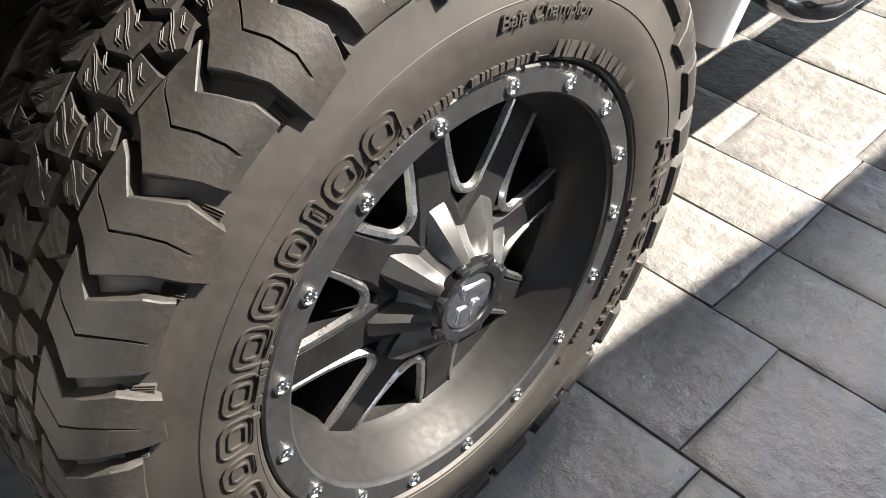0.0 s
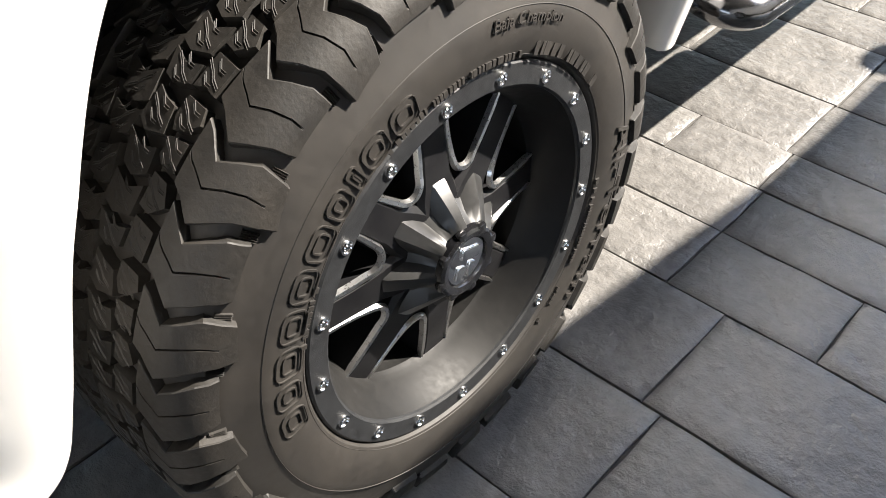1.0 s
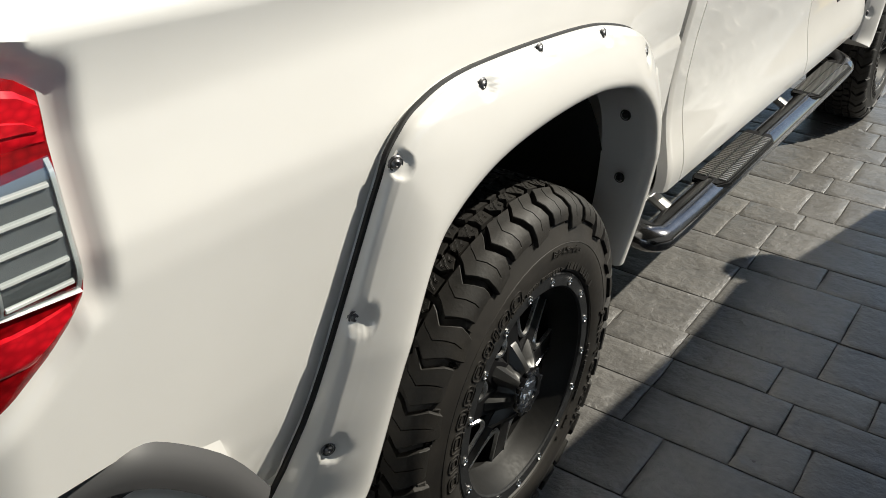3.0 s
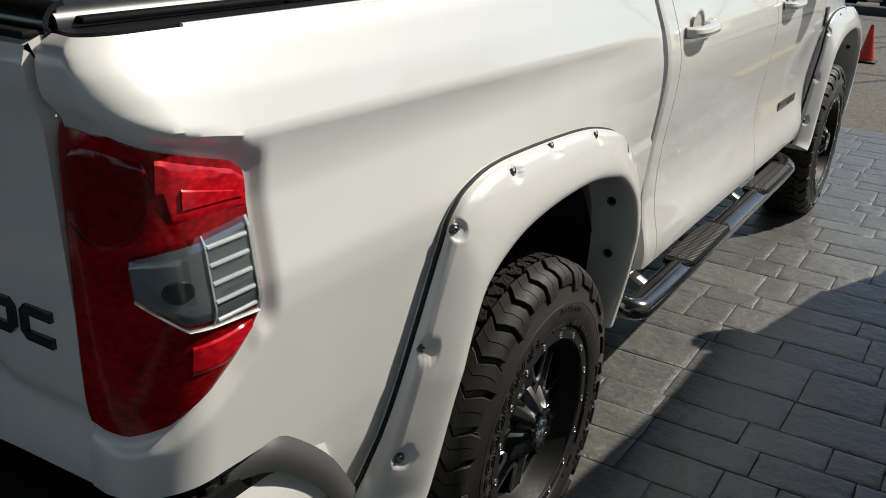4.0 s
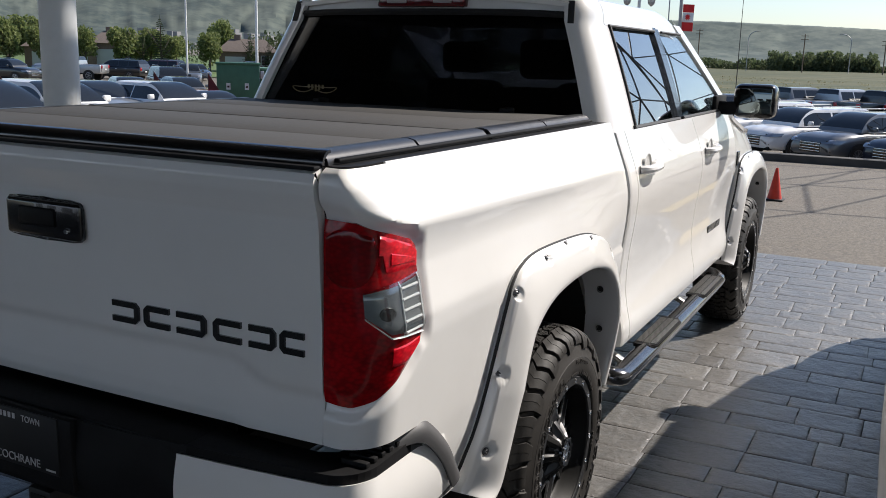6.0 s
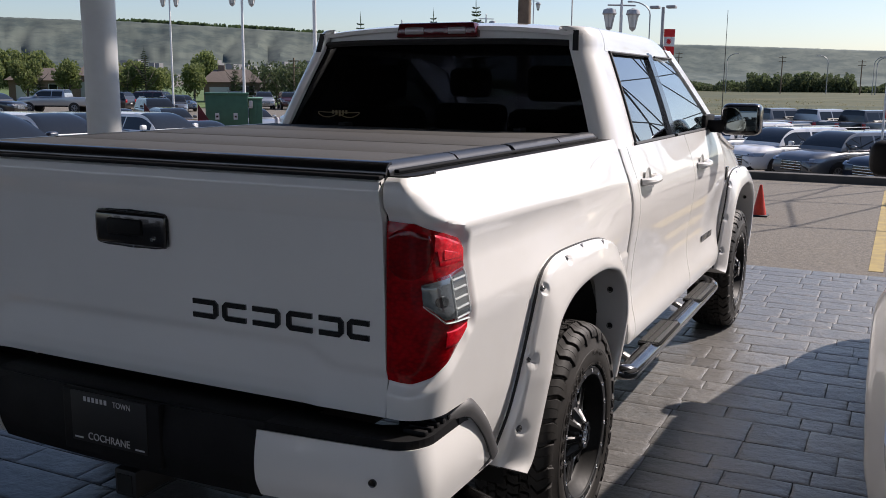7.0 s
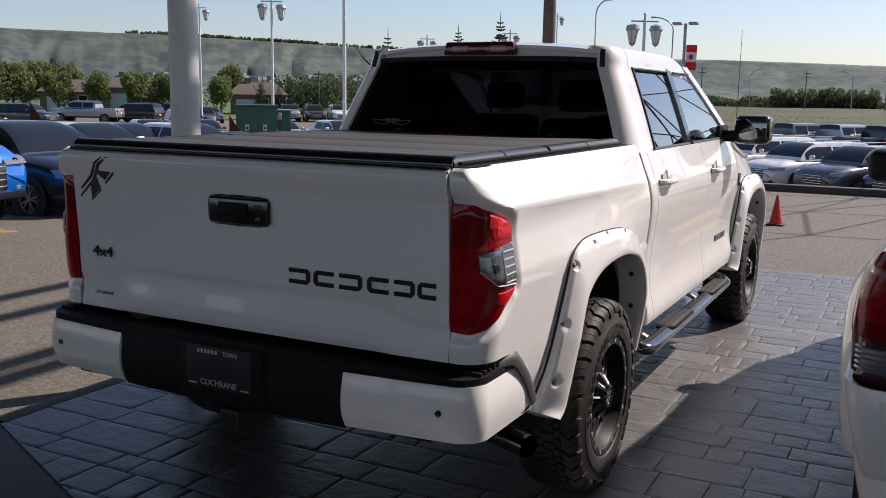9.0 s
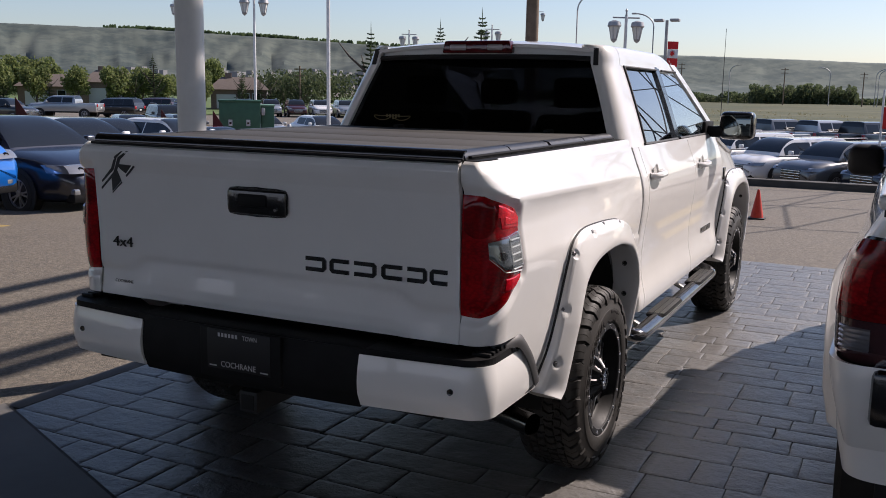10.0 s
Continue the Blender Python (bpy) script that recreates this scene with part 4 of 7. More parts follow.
def wheel_meshes():
    out = [("tyre", mesh_of(flatten(carcass()), "tyre", RUBBER_SIDE, sharp=28), Matrix.Identity(4)), ("tread", mesh_of(tread_mesh(), "tread", RUBBER, sharp=28), Matrix.Identity(4))]
    ring = revolve(bmesh.new(), [(1.100, 0.2675), (1.110, 0.2670), (1.1125, 0.264), (1.1125, 0.2375), (1.110, 0.2345), (1.100, 0.234)], 96)
    out.append(("bead_ring", mesh_of(ring, "bead_ring", RING_BLACK), Matrix.Identity(4)))
    rb = bmesh.new()
    revolve(rb, [(1.1150, 0.0001), (1.1150, 0.0030), (1.1140, 0.0038), (1.1140, 0.0055), (1.1158, 0.0064), (1.1150, 0.0086), (1.110, 0.0094)], 16)
    rme = mesh_of(rb, "ring_bolt", BRIGHT)
    for k in range(17):
        a = radians(99.1) - 2 * math.pi * k / 17
        out.append(("ring_bolt", rme, Matrix.Translation((0, 0.2495 * math.cos(a), 0.2495 * math.sin(a)))))
    sp, ed = mesh_of(spoke(), "spoke", RIM_BLACK), mesh_of(milled_edge(), "milled_edge", ALU)
    for k in range(8):
        out.append(("spoke", sp, IN @ Matrix.Rotation(SPOKE0 + k * math.pi / 4, 4, "X")))
        out.append(("milled_edge", ed, IN @ Matrix.Rotation(SPOKE0 + PI8 + k * math.pi / 4, 4, "X")))
    out.append(("hub_pod", mesh_of(hub_pod(), "hub_pod", POD_BLACK), Matrix.Translation((-0.028, 0, 0)) @ Matrix.Rotation(SPOKE0, 4, "X")))
    out.append(("hub_cap", mesh_of(cap_ring(), "hub_cap", GLOSS_BLACK), Matrix.Translation((-0.009, 0, 0))))
    bd = revolve(bmesh.new(), [(1.1165, 0.0355), (1.119, 0.034), (1.1200, 0.020), (1.1205, 0.0001)], 32)
    out.append(("cap_badge", mesh_of(bd, "cap_badge", CHROME), Matrix.Translation((-0.009, 0, 0))))
    bs = bmesh.new()
    for z0, z1, y0, y1 in ((-.024, -.004, -.018, -.004), (-.022, .000, .003, .014), (.006, .022, -.016, .018)):
        box(bs, 1.1195, 1.1235, y0, y1, z0, z1, 0.0015)
    out.append(("badge_shape", mesh_of(bs, "badge_shape", BRIGHT), Matrix.Translation((-0.009, 0, 0)) @ Matrix.Rotation(-0.3, 4, "X")))
    lb = mesh_of(revolve(bmesh.new(), [(1.094, 0.0001), (1.094, 0.003), (1.091, 0.0035), (1.092, 0.006), (1.082, 0.0075)], 12), "hub_bolt", STEEL)
    for k in range(8):
        a = SPOKE0 + PI8 + k * math.pi / 4
        out.append(("hub_bolt", lb, Matrix.Translation((-0.030, 0.070 * math.cos(a), 0.070 * math.sin(a)))))
    br = revolve(bmesh.new(), [(0.93, 0.05), (0.93, 0.165), (0.95, 0.168), (0.955, 0.165), (0.955, 0.06)], 48)
    out.append(("brake_disc", mesh_of(br, "brake_disc", BARREL), Matrix.Identity(4)))
    cal = bmesh.new()
    box(cal, 0.90, 0.99, -0.06, 0.06, 0.11, 0.185, 0.015)
    out.append(("brake_caliper", mesh_of(cal, "brake_caliper", DARK_VOID), Matrix.Rotation(1.9, 4, "X")))
    for shape in sidewall_shapes():
        out.append(("sidewall_mark", mesh_of(shape, "sidewall_mark", RUBBER_SIDE), Matrix.Identity(4)))
    SMALL = mesh_of(small_marks(), "sidewall_print", RUBBER_SIDE)
    out.append(("sidewall_print", SMALL, Matrix.Identity(4)))
    return out


barrel_me = mesh_of(rim_barrel(), "wheel", BARREL)
barrel_l = mirror_mesh(barrel_me, "wheel")
WHEEL_SET = wheel_meshes()
letter_r = []
MIRROR = {}
for yc, turn in ((0.0, 0.0), (WHEELBASE, 1.1)):
    for side in (1, -1):
        w = part("wheel", barrel_me if side > 0 else barrel_l, None, truck, at=Matrix.Translation((0, yc, AXLE)))
        for name, me, m in WHEEL_SET:
            if side < 0:
                if me.name not in MIRROR:
                    MIRROR[me.name] = mirror_mesh(me, name)
                F = Matrix.Diagonal((-1, 1, 1, 1))
                me, m = MIRROR[me.name], F @ m @ F
            if turn and name not in ("tyre", "tread"):
                m = Matrix.Rotation(turn, 4, "X") @ m
            made = part(name, me, None, w, at=m)
            if name in ("sidewall_print", "tread"):
                tagged(made, kind="stuff")
        if side > 0:
            if yc == 0.0:
                letter_r = [arc_lettering("All-Terrain", 0.312, -18, 0.046, 0.0016, RUBBER_SIDE, w, spacing=1.08, width=1.40), arc_lettering("Baja Champion", 0.316, 74, 0.019, 0.0010, RUBBER_SIDE, w, lean=0.2, width=1.15)]
            else:
                for o in letter_r:
                    part("lettering", o.data, None, w, at=Matrix.Rotation(turn, 4, "X"))

# ---- tonneau cover ----
VINYL = mottled("woven_vinyl_cover", (0.030, 0.028, 0.026), (0.055, 0.052, 0.047), 220.0, (0.6, 0.8), 0.3, 0.001)
SATIN_BLACK = mottled("satin_black_aluminium", (0.012, 0.012, 0.013), (0.03, 0.03, 0.032), 30.0, (0.28, 0.4), 0.05, 0.0004)
folds = [(-1.13, -0.70), (-0.692, -0.255), (-0.225, 0.25), (0.258, 0.735)]
for y0, y1 in folds:
    panel = part("tonneau_panel", boxed(-0.835, 0.835, y0, y1, 1.512, 1.532, bevel=0.006), VINYL, truck, "black vinyl folding bed cover panel")
    for s in (1, -1):
        prof = [(0.828, 1.5335), (0.850, 1.5345), (0.868, 1.530), (0.879, 1.519), (0.882, 1.508), (0.880, 1.500)]
        part("edge_rail", sheet(span(y0 + 0.002, y1 - 0.002, 6), list(range(len(prof))), lambda y, k: (s * prof[k][0], y, prof[k][1]), 0.006), SATIN_BLACK, panel)
part("tonneau_hinge", boxed(-0.84, 0.84, -0.254, -0.226, 1.508, 1.528, bevel=0.004), GASKET, truck)
part("tonneau_lip", sheet(span(-0.885, 0.885, 20), list(range(9)), lambda x, k: (x, -1.118 - 0.026 * math.sin(math.pi * k / 8) + 0.004, 1.512 + 0.024 * math.cos(math.pi * k / 8)), 0.008), GLOSS_BLACK, truck, "rounded black front lip of the bed cover")
part("tailgate_cap", boxed(-0.882, 0.882, -1.176, -1.10, 1.499, 1.510, bevel=0.004), BLACK_PLASTIC, truck)
for x in (-0.42, 0.52):
    part("cover_clamp", boxed(x - 0.02, x + 0.02, 0.70, 0.78, 1.50, 1.55, bevel=0.006), BLACK_PLASTIC, truck)

# ---- rear bumper ----
def bumper_plan(s):
    """s from -1 to 1 across; the bumper's rear face and its wrapped ends."""
    a = abs(s)
    if a < 0.62:
        return (math.copysign(0.93 * a / 0.62, s), -1.285 + 0.055 * (a / 0.62) ** 2)
    if a < 0.78:
        t = (a - 0.62) / 0.16 * math.pi / 2
        return (math.copysign(0.93 + 0.095 * math.sin(t), s), -1.230 + 0.105 * (1 - math.cos(t)))
    return (math.copysign(1.025 - 0.012 * (a - 0.78) / 0.22, s), -1.125 + 0.40 * (a - 0.78) / 0.22)


def bumper_skin(s, v, zb, zt, out=0.0):
    x, y = bumper_plan(s)
    z = zb + (zt - zb) * v
    belly = -0.016 * math.sin(math.pi * min(1, v * 1.02)) + 0.05 * max(0, 0.25 - v)
    k = 1 if abs(s) < 0.7 else 0.4
    e = max(0, abs(s) - 0.78) / 0.22
    return (x + (0.012 * math.copysign(1, s) * math.sin(math.pi * v) if abs(s) > 0.7 else 0), y + belly * k - out + 0.075 * e * (0.5 - v), z)


def cap_z(s):
    e = max(0, abs(s) - 0.74) / 0.26
    return 0.580 - 0.02 * e, 0.781 - 0.014 * e


cap_me = mesh_of(sheet(span(0.355, 1.0, 44), span(0, 1, 14), lambda a, v: bumper_skin(a, v, *cap_z(a)), 0.018), "bumper_end", WHITE)
edge = [bumper_plan(a) for a in span(0.36, 0.885, 28)]
outline = [(x - 0.002, y + 0.008, 0.768) for x, y in edge] + [(x, y, 0.768) for x, y in ((0.985, -0.90), (0.955, -0.90), (0.93, -0.98), (0.90, -1.10), (0.86, -1.125), (0.54, -1.125))]
pad_me = mesh_of(prism(bmesh.new(), outline, (0, 0, 0.036)), "step_pad", BLACK_PLASTIC, smooth=False)
for s in (1, -1):
    cap = part("bumper_end", cap_me if s > 0 else mirror_mesh(cap_me, "bumper_end"), None, truck, "white painted bumper end")
    x, y = bumper_plan(s * 0.601)
    ring = revolve(bmesh.new(), [(-0.020, 0.0001), (-0.020, 0.010), (-0.021, 0.0115), (-0.010, 0.0125)], 20, axis="y")
    part("parking_sensor", ring, GLOSS_BLACK, cap, at=Matrix.Translation((x, y, 0.688)))
    # the step pad on the corner with raised treads
    pad = part("step_pad", pad_me if s > 0 else mirror_mesh(pad_me, "step_pad"), None, truck, "black plastic bumper step pad")
    for k in range(6):
        y0 = -1.150 + 0.036 * k
        part("tread", boxed(0, 0.072, y0, y0 + 0.018, 0, 0.014, bevel=0.003), BLACK_PLASTIC, pad, at=Matrix.Translation((0.938 if s > 0 else -1.010, 0, 0.803)))
    # the grey filler between bumper and body
    prof = [(-0.985, 0.796), (-0.945, 0.800), (-0.895, 0.775), (-0.80, 0.700), (-0.715, 0.610), (-0.70, 0.570), (-0.80, 0.570), (-0.97, 0.70), (-0.985, 0.74)]
    FILLER = material("grey_filler_plastic", (0.062, 0.062, 0.065), 0.55)
    fb = bmesh.new()
    prism(fb, [(s * 0.94, yy, zz) for yy, zz in prof], (s * 0.078, 0, 0))
    fill = part("bumper_filler", fb, FILLER, truck)
    # its broad sloping lip between the bumper's end and the body
    outer = smooth_path([(0.985, -1.06, 0.800), (1.016, -0.985, 0.800), (1.034, -0.925, 0.792), (1.036, -0.865, 0.752), (1.036, -0.790, 0.675), (1.034, -0.730, 0.585)], 4)
    inner = smooth_path([(0.940, -1.04, 0.838), (0.985, -0.970, 0.842), (1.018, -0.900, 0.843), (1.022, -0.830, 0.798), (1.024, -0.745, 0.715), (1.024, -0.675, 0.610)], 4)
    part("filler_lip", sheet(list(range(len(outer))), span(0, 1, 5), lambda q, v: tuple(Vector((s * outer[q][0], outer[q][1], outer[q][2])).lerp(Vector((s * inner[q][0], inner[q][1], inner[q][2])), v) + Vector((s * 0.010 * math.sin(math.pi * v), 0, 0.004 * math.sin(math.pi * v)))), 0.010 * s), FILLER, fill)

part("bumper_centre", sheet(span(-0.352, 0.352, 30), span(0, 1, 14), lambda a, v: bumper_skin(a, v, 0.568, 0.800, -0.010), 0.02), BLACK_PLASTIC, truck, "black plastic bumper centre")
part("bumper_top", boxed(-0.56, 0.56, -1.262, -1.06, 0.760, 0.806, bevel=0.012), BLACK_PLASTIC, truck)
part("bumper_beam", boxed(-0.85, 0.85, -1.20, -1.08, 0.56, 0.78), DARK_VOID, truck)
plate = part("licence_plate", boxed(-0.155, 0.155, -1.305, -1.297, 0.640, 0.802, bevel=0.003), material("black_plate_frame", (0.005, 0.005, 0.006), 0.6), truck, "black dealer plate insert with white lettering")
PLATE_WHITE = material("white_print", (0.48, 0.48, 0.48), 0.5)
UPRIGHT = Matrix.Rotation(math.pi / 2, 4, "X")
lettering("TOWN", 0.026, 0.0006, PLATE_WHITE, plate, Matrix.Translation((0.058, -1.306, 0.772)) @ UPRIGHT, width=0.85)
for k in range(6):
    part("mark_bar", boxed(-0.098 + k * 0.017, -0.088 + k * 0.017, -1.3062, -1.304, 0.774, 0.789), PLATE_WHITE, plate)
lettering("COCHRANE", 0.033, 0.0006, PLATE_WHITE, plate, Matrix.Translation((0.0, -1.306, 0.652)) @ UPRIGHT, width=0.95)
for x in (-0.125, 0.125):
    part("mark_bar", boxed(x - 0.018, x + 0.018, -1.3062, -1.304, 0.650, 0.655), PLATE_WHITE, plate)
part("plate_recess", boxed(-0.20, 0.20, -1.300, -1.270, 0.60, 0.806, bevel=0.012), BLACK_PLASTIC, truck)
hitch = part("tow_hitch", boxed(-0.045, 0.045, -1.25, -0.95, 0.455, 0.545, bevel=0.008), GASKET, truck, "square steel tow hitch receiver")
# black plate on the solid end, painted for the shade in a hollow receiver
part("hitch_opening", boxed(-0.030, 0.030, -1.253, -1.20, 0.470, 0.530), DARK_VOID, hitch)
part("hitch_bar", tube(bmesh.new(), [(-0.55, -1.02, 0.53), (0.55, -1.02, 0.53)], 0.035, 10), DARK_VOID, truck)
pipe = bmesh.new()
tube(pipe, [(0.50, -0.30, 0.50), (0.62, -0.52, 0.485), (0.74, -0.66, 0.470), (0.86, -0.74, 0.462), (1.06, -0.82, 0.455)], [0.034, 0.036, 0.038, 0.044, 0.045], 20, caps=False)
part("exhaust_pipe", pipe, material("dull_exhaust_steel", (0.22, 0.215, 0.21), 0.22, 1.0), truck, "chrome exhaust tip")
part("spare_wheel", revolve(bmesh.new(), [(0.50, 0.12), (0.50, 0.34), (0.56, 0.38), (0.66, 0.38), (0.72, 0.34), (0.72, 0.12)], 40, axis="z"), RUBBER, truck, at=Matrix.Translation((0, -0.52, 0)))

# ---- tailgate fittings ----
handle = part("tailgate_handle", boxed(-0.140, 0.140, -1.190, -1.160, 1.252, 1.356, bevel=0.012, seg=3), GLOSS_BLACK, truck, "black tailgate handle", at=Matrix.Translation((0.008, 0, 0)))
part("pull", boxed(-0.085, 0.055, -1.197, -1.185, 1.285, 1.335, bevel=0.008), BLACK_PLASTIC, handle)
part("camera_lens", revolve(bmesh.new(), [(-1.198, 0.0001), (-1.198, 0.006), (-1.190, 0.008)], 14, axis="y"), CHROME, handle, at=Matrix.Translation((0.098, 0, 1.280)))
part("handle_bezel", sheet(span(0, 1, 24), [0, 1, 2], lambda u, k: (0.008 + (0.143 + 0.002 * (k == 1)) * max(-1, min(1, 1.3 * math.cos(2 * math.pi * u))), -1.175 - 0.004 * (k == 1), 1.304 + (0.055 + 0.002 * (k == 1)) * max(-1, min(1, 1.3 * math.sin(2 * math.pi * u)))), 0.003), GLOSS_BLACK, truck)

# the model name in plain black shapes
MARK = material("black_badge", (0.012, 0.012, 0.013), 0.25, 0.0, 0.5)


def bracket_outline(w, h, t, way):
    """A plain bracket: two level strokes joined by an upright at one end."""
    a, b, c = w / 2, h / 2, t * 0.75
    pts = [(a, b), (-a + c, b), (-a, b - c), (-a, -b + c), (-a + c, -b), (a, -b), (a, -b + t), (-a + t, -b + t), (-a + t, b - t), (a, b - t)]
    return [(way * x, z) for x, z in pts]


for k, (x0, x1) in enumerate(((0.228, 0.325), (0.338, 0.428), (0.448, 0.548), (0.566, 0.657), (0.676, 0.76), (0.768, 0.842))):
    x, z = (x0 + x1) / 2 - 0.006, 1.078
    y = -1.158 + 0.012 * (x / GATE_X) ** 2
    part("badge_shape", prism(bmesh.new(), [(x + u, y + 0.002, z + v) for u, v in bracket_outline((x1 - x0) * 0.96, 0.058, 0.016, 1 if k % 2 else -1)], (0, -0.007, 0)), MARK, truck, "black badge shape", smooth=False)
lettering("4x4", 0.062, 0.003, MARK, truck, Matrix.Translation((-0.735, -1.156, 1.058)) @ UPRIGHT, "drive_badge", "black 4x4 badge", width=1.25)
lettering("COCHRANE", 0.019, 0.0006, MARK, truck, Matrix.Translation((-0.742, -1.1510, 0.895)) @ UPRIGHT, "dealer_sticker", "small black lettering", width=1.0)
# a black ribbon decal on the corner of the tailgate
DECAL = material("dark_ribbon_decal", (0.03, 0.032, 0.036), 0.35)
deco = bmesh.new()
for pts in (((-0.838, 1.333), (-0.841, 1.34), (-0.775, 1.397), (-0.737, 1.451), (-0.697, 1.474), (-0.687, 1.474), (-0.725, 1.446), (-0.762, 1.392)),
            ((-0.845, 1.301), (-0.846, 1.31), (-0.765, 1.381), (-0.719, 1.447), (-0.668, 1.475), (-0.655, 1.475), (-0.706, 1.438), (-0.751, 1.378)),
            ((-0.78, 1.366), (-0.746, 1.396), (-0.724, 1.345), (-0.781, 1.297)),
            ((-0.781, 1.288), (-0.782, 1.293), (-0.722, 1.343), (-0.72, 1.336)),
            ((-0.736, 1.418), (-0.651, 1.415), (-0.694, 1.378), (-0.725, 1.399)),
            ((-0.692, 1.363), (-0.695, 1.37), (-0.64, 1.415), (-0.633, 1.41))):
    zed = [(x, gate_profile(x, z) - 0.0016, z) for x, z in pts]
    prism(deco, zed, (0, 0.006, 0))
part("decal", deco, DECAL, truck, "dark ribbon-shaped decal")
# worn decal on the rear window
GOLD = material("faded_gold_decal", (0.20, 0.16, 0.08), 0.6)
scr = bmesh.new()
for cx, w in ((-0.575, 0.060), (-0.445, 0.060)):
    tube(scr, [(cx + w * math.cos(a), rear_y(1.56 + 0.018 * math.sin(a)) - 0.026, 1.588 + 0.012 * math.sin(a) + 0.006 * math.cos(2 * a)) for a in span(0, 2 * math.pi, 18)], 0.0025, 5)
for x in (-0.55, -0.53, -0.51, -0.49, -0.47):
    box(scr, x - 0.005, x + 0.005, rear_y(1.6) - 0.030, rear_y(1.6) - 0.026, 1.575 + 0.3 * abs(x + 0.51), 1.606)
part("window_decal", scr, GOLD, truck, "faded gold decal on the rear window")

# ---- roof brake light, handles, badges, mirror, aerial ----
bl_mesh = boxed(-0.235, 0.215, 0.925, 0.99, 1.970, 2.042, bevel=0.010, seg=2)
for v in bl_mesh.verts:                                    # narrower towards the top
    v.co.x = -0.01 + (v.co.x + 0.01) * (1.0 - 1.1 * (v.co.z - 1.970))
bl = part("brake_light", bl_mesh, material("deep_red_lens", (0.07, 0.002, 0.004), 0.12, 0.0, 0.5), truck, "red high-level brake light")
for x0, x1 in ((-0.180, -0.075), (0.060, 0.155)):
    part("clear_lens", boxed(x0, x1, 0.920, 0.93, 1.986, 2.020, bevel=0.006), material("frosted_lens", (0.34, 0.30, 0.31), 0.2, 0.0, 1.0), bl)


def door_handle(y, z):
    bm = bmesh.new()
    x0 = side_x(z)
    path = [(x0 + o, y + d, z + 0.004 * math.sin(d * 8)) for o, d in ((0.002, -0.115), (0.030, -0.095), (0.042, -0.04), (0.044, 0.02), (0.038, 0.07), (0.004, 0.095))]
    P = smooth_path(path, 4)
    return tube(bm, P, [0.020] * len(P), 10, flat=0.95)


for y, z, door in ((1.13, 1.305, door_rear), (2.43, 1.285, door_front)):
    for k, s in enumerate((1, -1)):
        h = part("door_handle", door_handle(y, z), WHITE, door[k])
        # shallow disc in a greyer white, which paints the cup's shade
        cup = revolve(bmesh.new(), [(0.003, 0.062), (0.004, 0.056), (-0.002, 0.050), (-0.003, 0.0001)], 22)
        c = part("handle_cup", cup, material("shaded_cup", (0.55, 0.55, 0.54), 0.4), door[k], at=Matrix.Translation((side_x(z) + 0.001, y, z)))
        kh = part("handle_base", boxed(side_x(z) - 0.002, side_x(z) + 0.030, y + 0.085, y + 0.125, z - 0.024, z + 0.024, bevel=0.010, seg=3), WHITE, door[k])
        if s < 0:
            for o in (h, kh):
                o.data = mirror_mesh(o.data, o.data.name)
            c.matrix_basis = Matrix.Translation((-side_x(z) - 0.001, y, z)) @ Matrix.Rotation(math.pi, 4, "Z")
both_sides("door_badge", boxed(side_x(0.79) - 0.002, side_x(0.79) + 0.006, 2.64, 2.98, 0.768, 0.808, bevel=0.003), MARK, truck, "small black door badge")
both_sides("fender_badge", boxed(1.034, 1.058, 3.23, 3.30, 1.115, 1.205, bevel=0.004), MARK, truck, "small black fender badge")
for s in (1, -1):
    arm = bmesh.new()
    tube(arm, [(0.93, 3.02, 1.49), (1.00, 3.02, 1.485), (1.08, 3.03, 1.49)], 0.035, 10, flat=1.2)
    m = part("door_mirror", boxed(1.035, 1.285, 2.99, 3.16, 1.43, 1.635, bevel=0.045, seg=4), GLOSS_BLACK, truck, "black door mirror")
    ar = part("mirror_arm", arm, BLACK_PLASTIC, m)
    gl = part("mirror_glass", boxed(1.075, 1.262, 2.984, 2.992, 1.462, 1.610, bevel=0.003), material("mirror_silver", (0.16, 0.19, 0.19), 0.03, 1.0), m)
    sail = part("mirror_base", boxed(0.925, 0.955, 2.93, 3.24, 1.468, 1.56, bevel=0.012), BLACK_PLASTIC, m)
    if s < 0:
        for o in (m, ar, gl, sail):
            o.data = mirror_mesh(o.data, o.data.name)
part("aerial", tube(bmesh.new(), [(0.84, 4.18, 1.28), (0.84, 4.18, 2.31)], [0.004, 0.0018], 6), GASKET, truck, "thin black radio aerial")

# ---- running boards ----
def bar_path():
    return smooth_path([(0.93, 0.80, 0.470), (1.00, 0.785, 0.455), (1.046, 0.80, 0.445), (1.055, 0.88, 0.440), (1.055, 1.3, 0.438), (1.055, 2.3, 0.438), (1.055, 2.80, 0.440), (1.045, 2.92, 0.445), (1.00, 2.97, 0.455), (0.93, 2.97, 0.47)], 5)


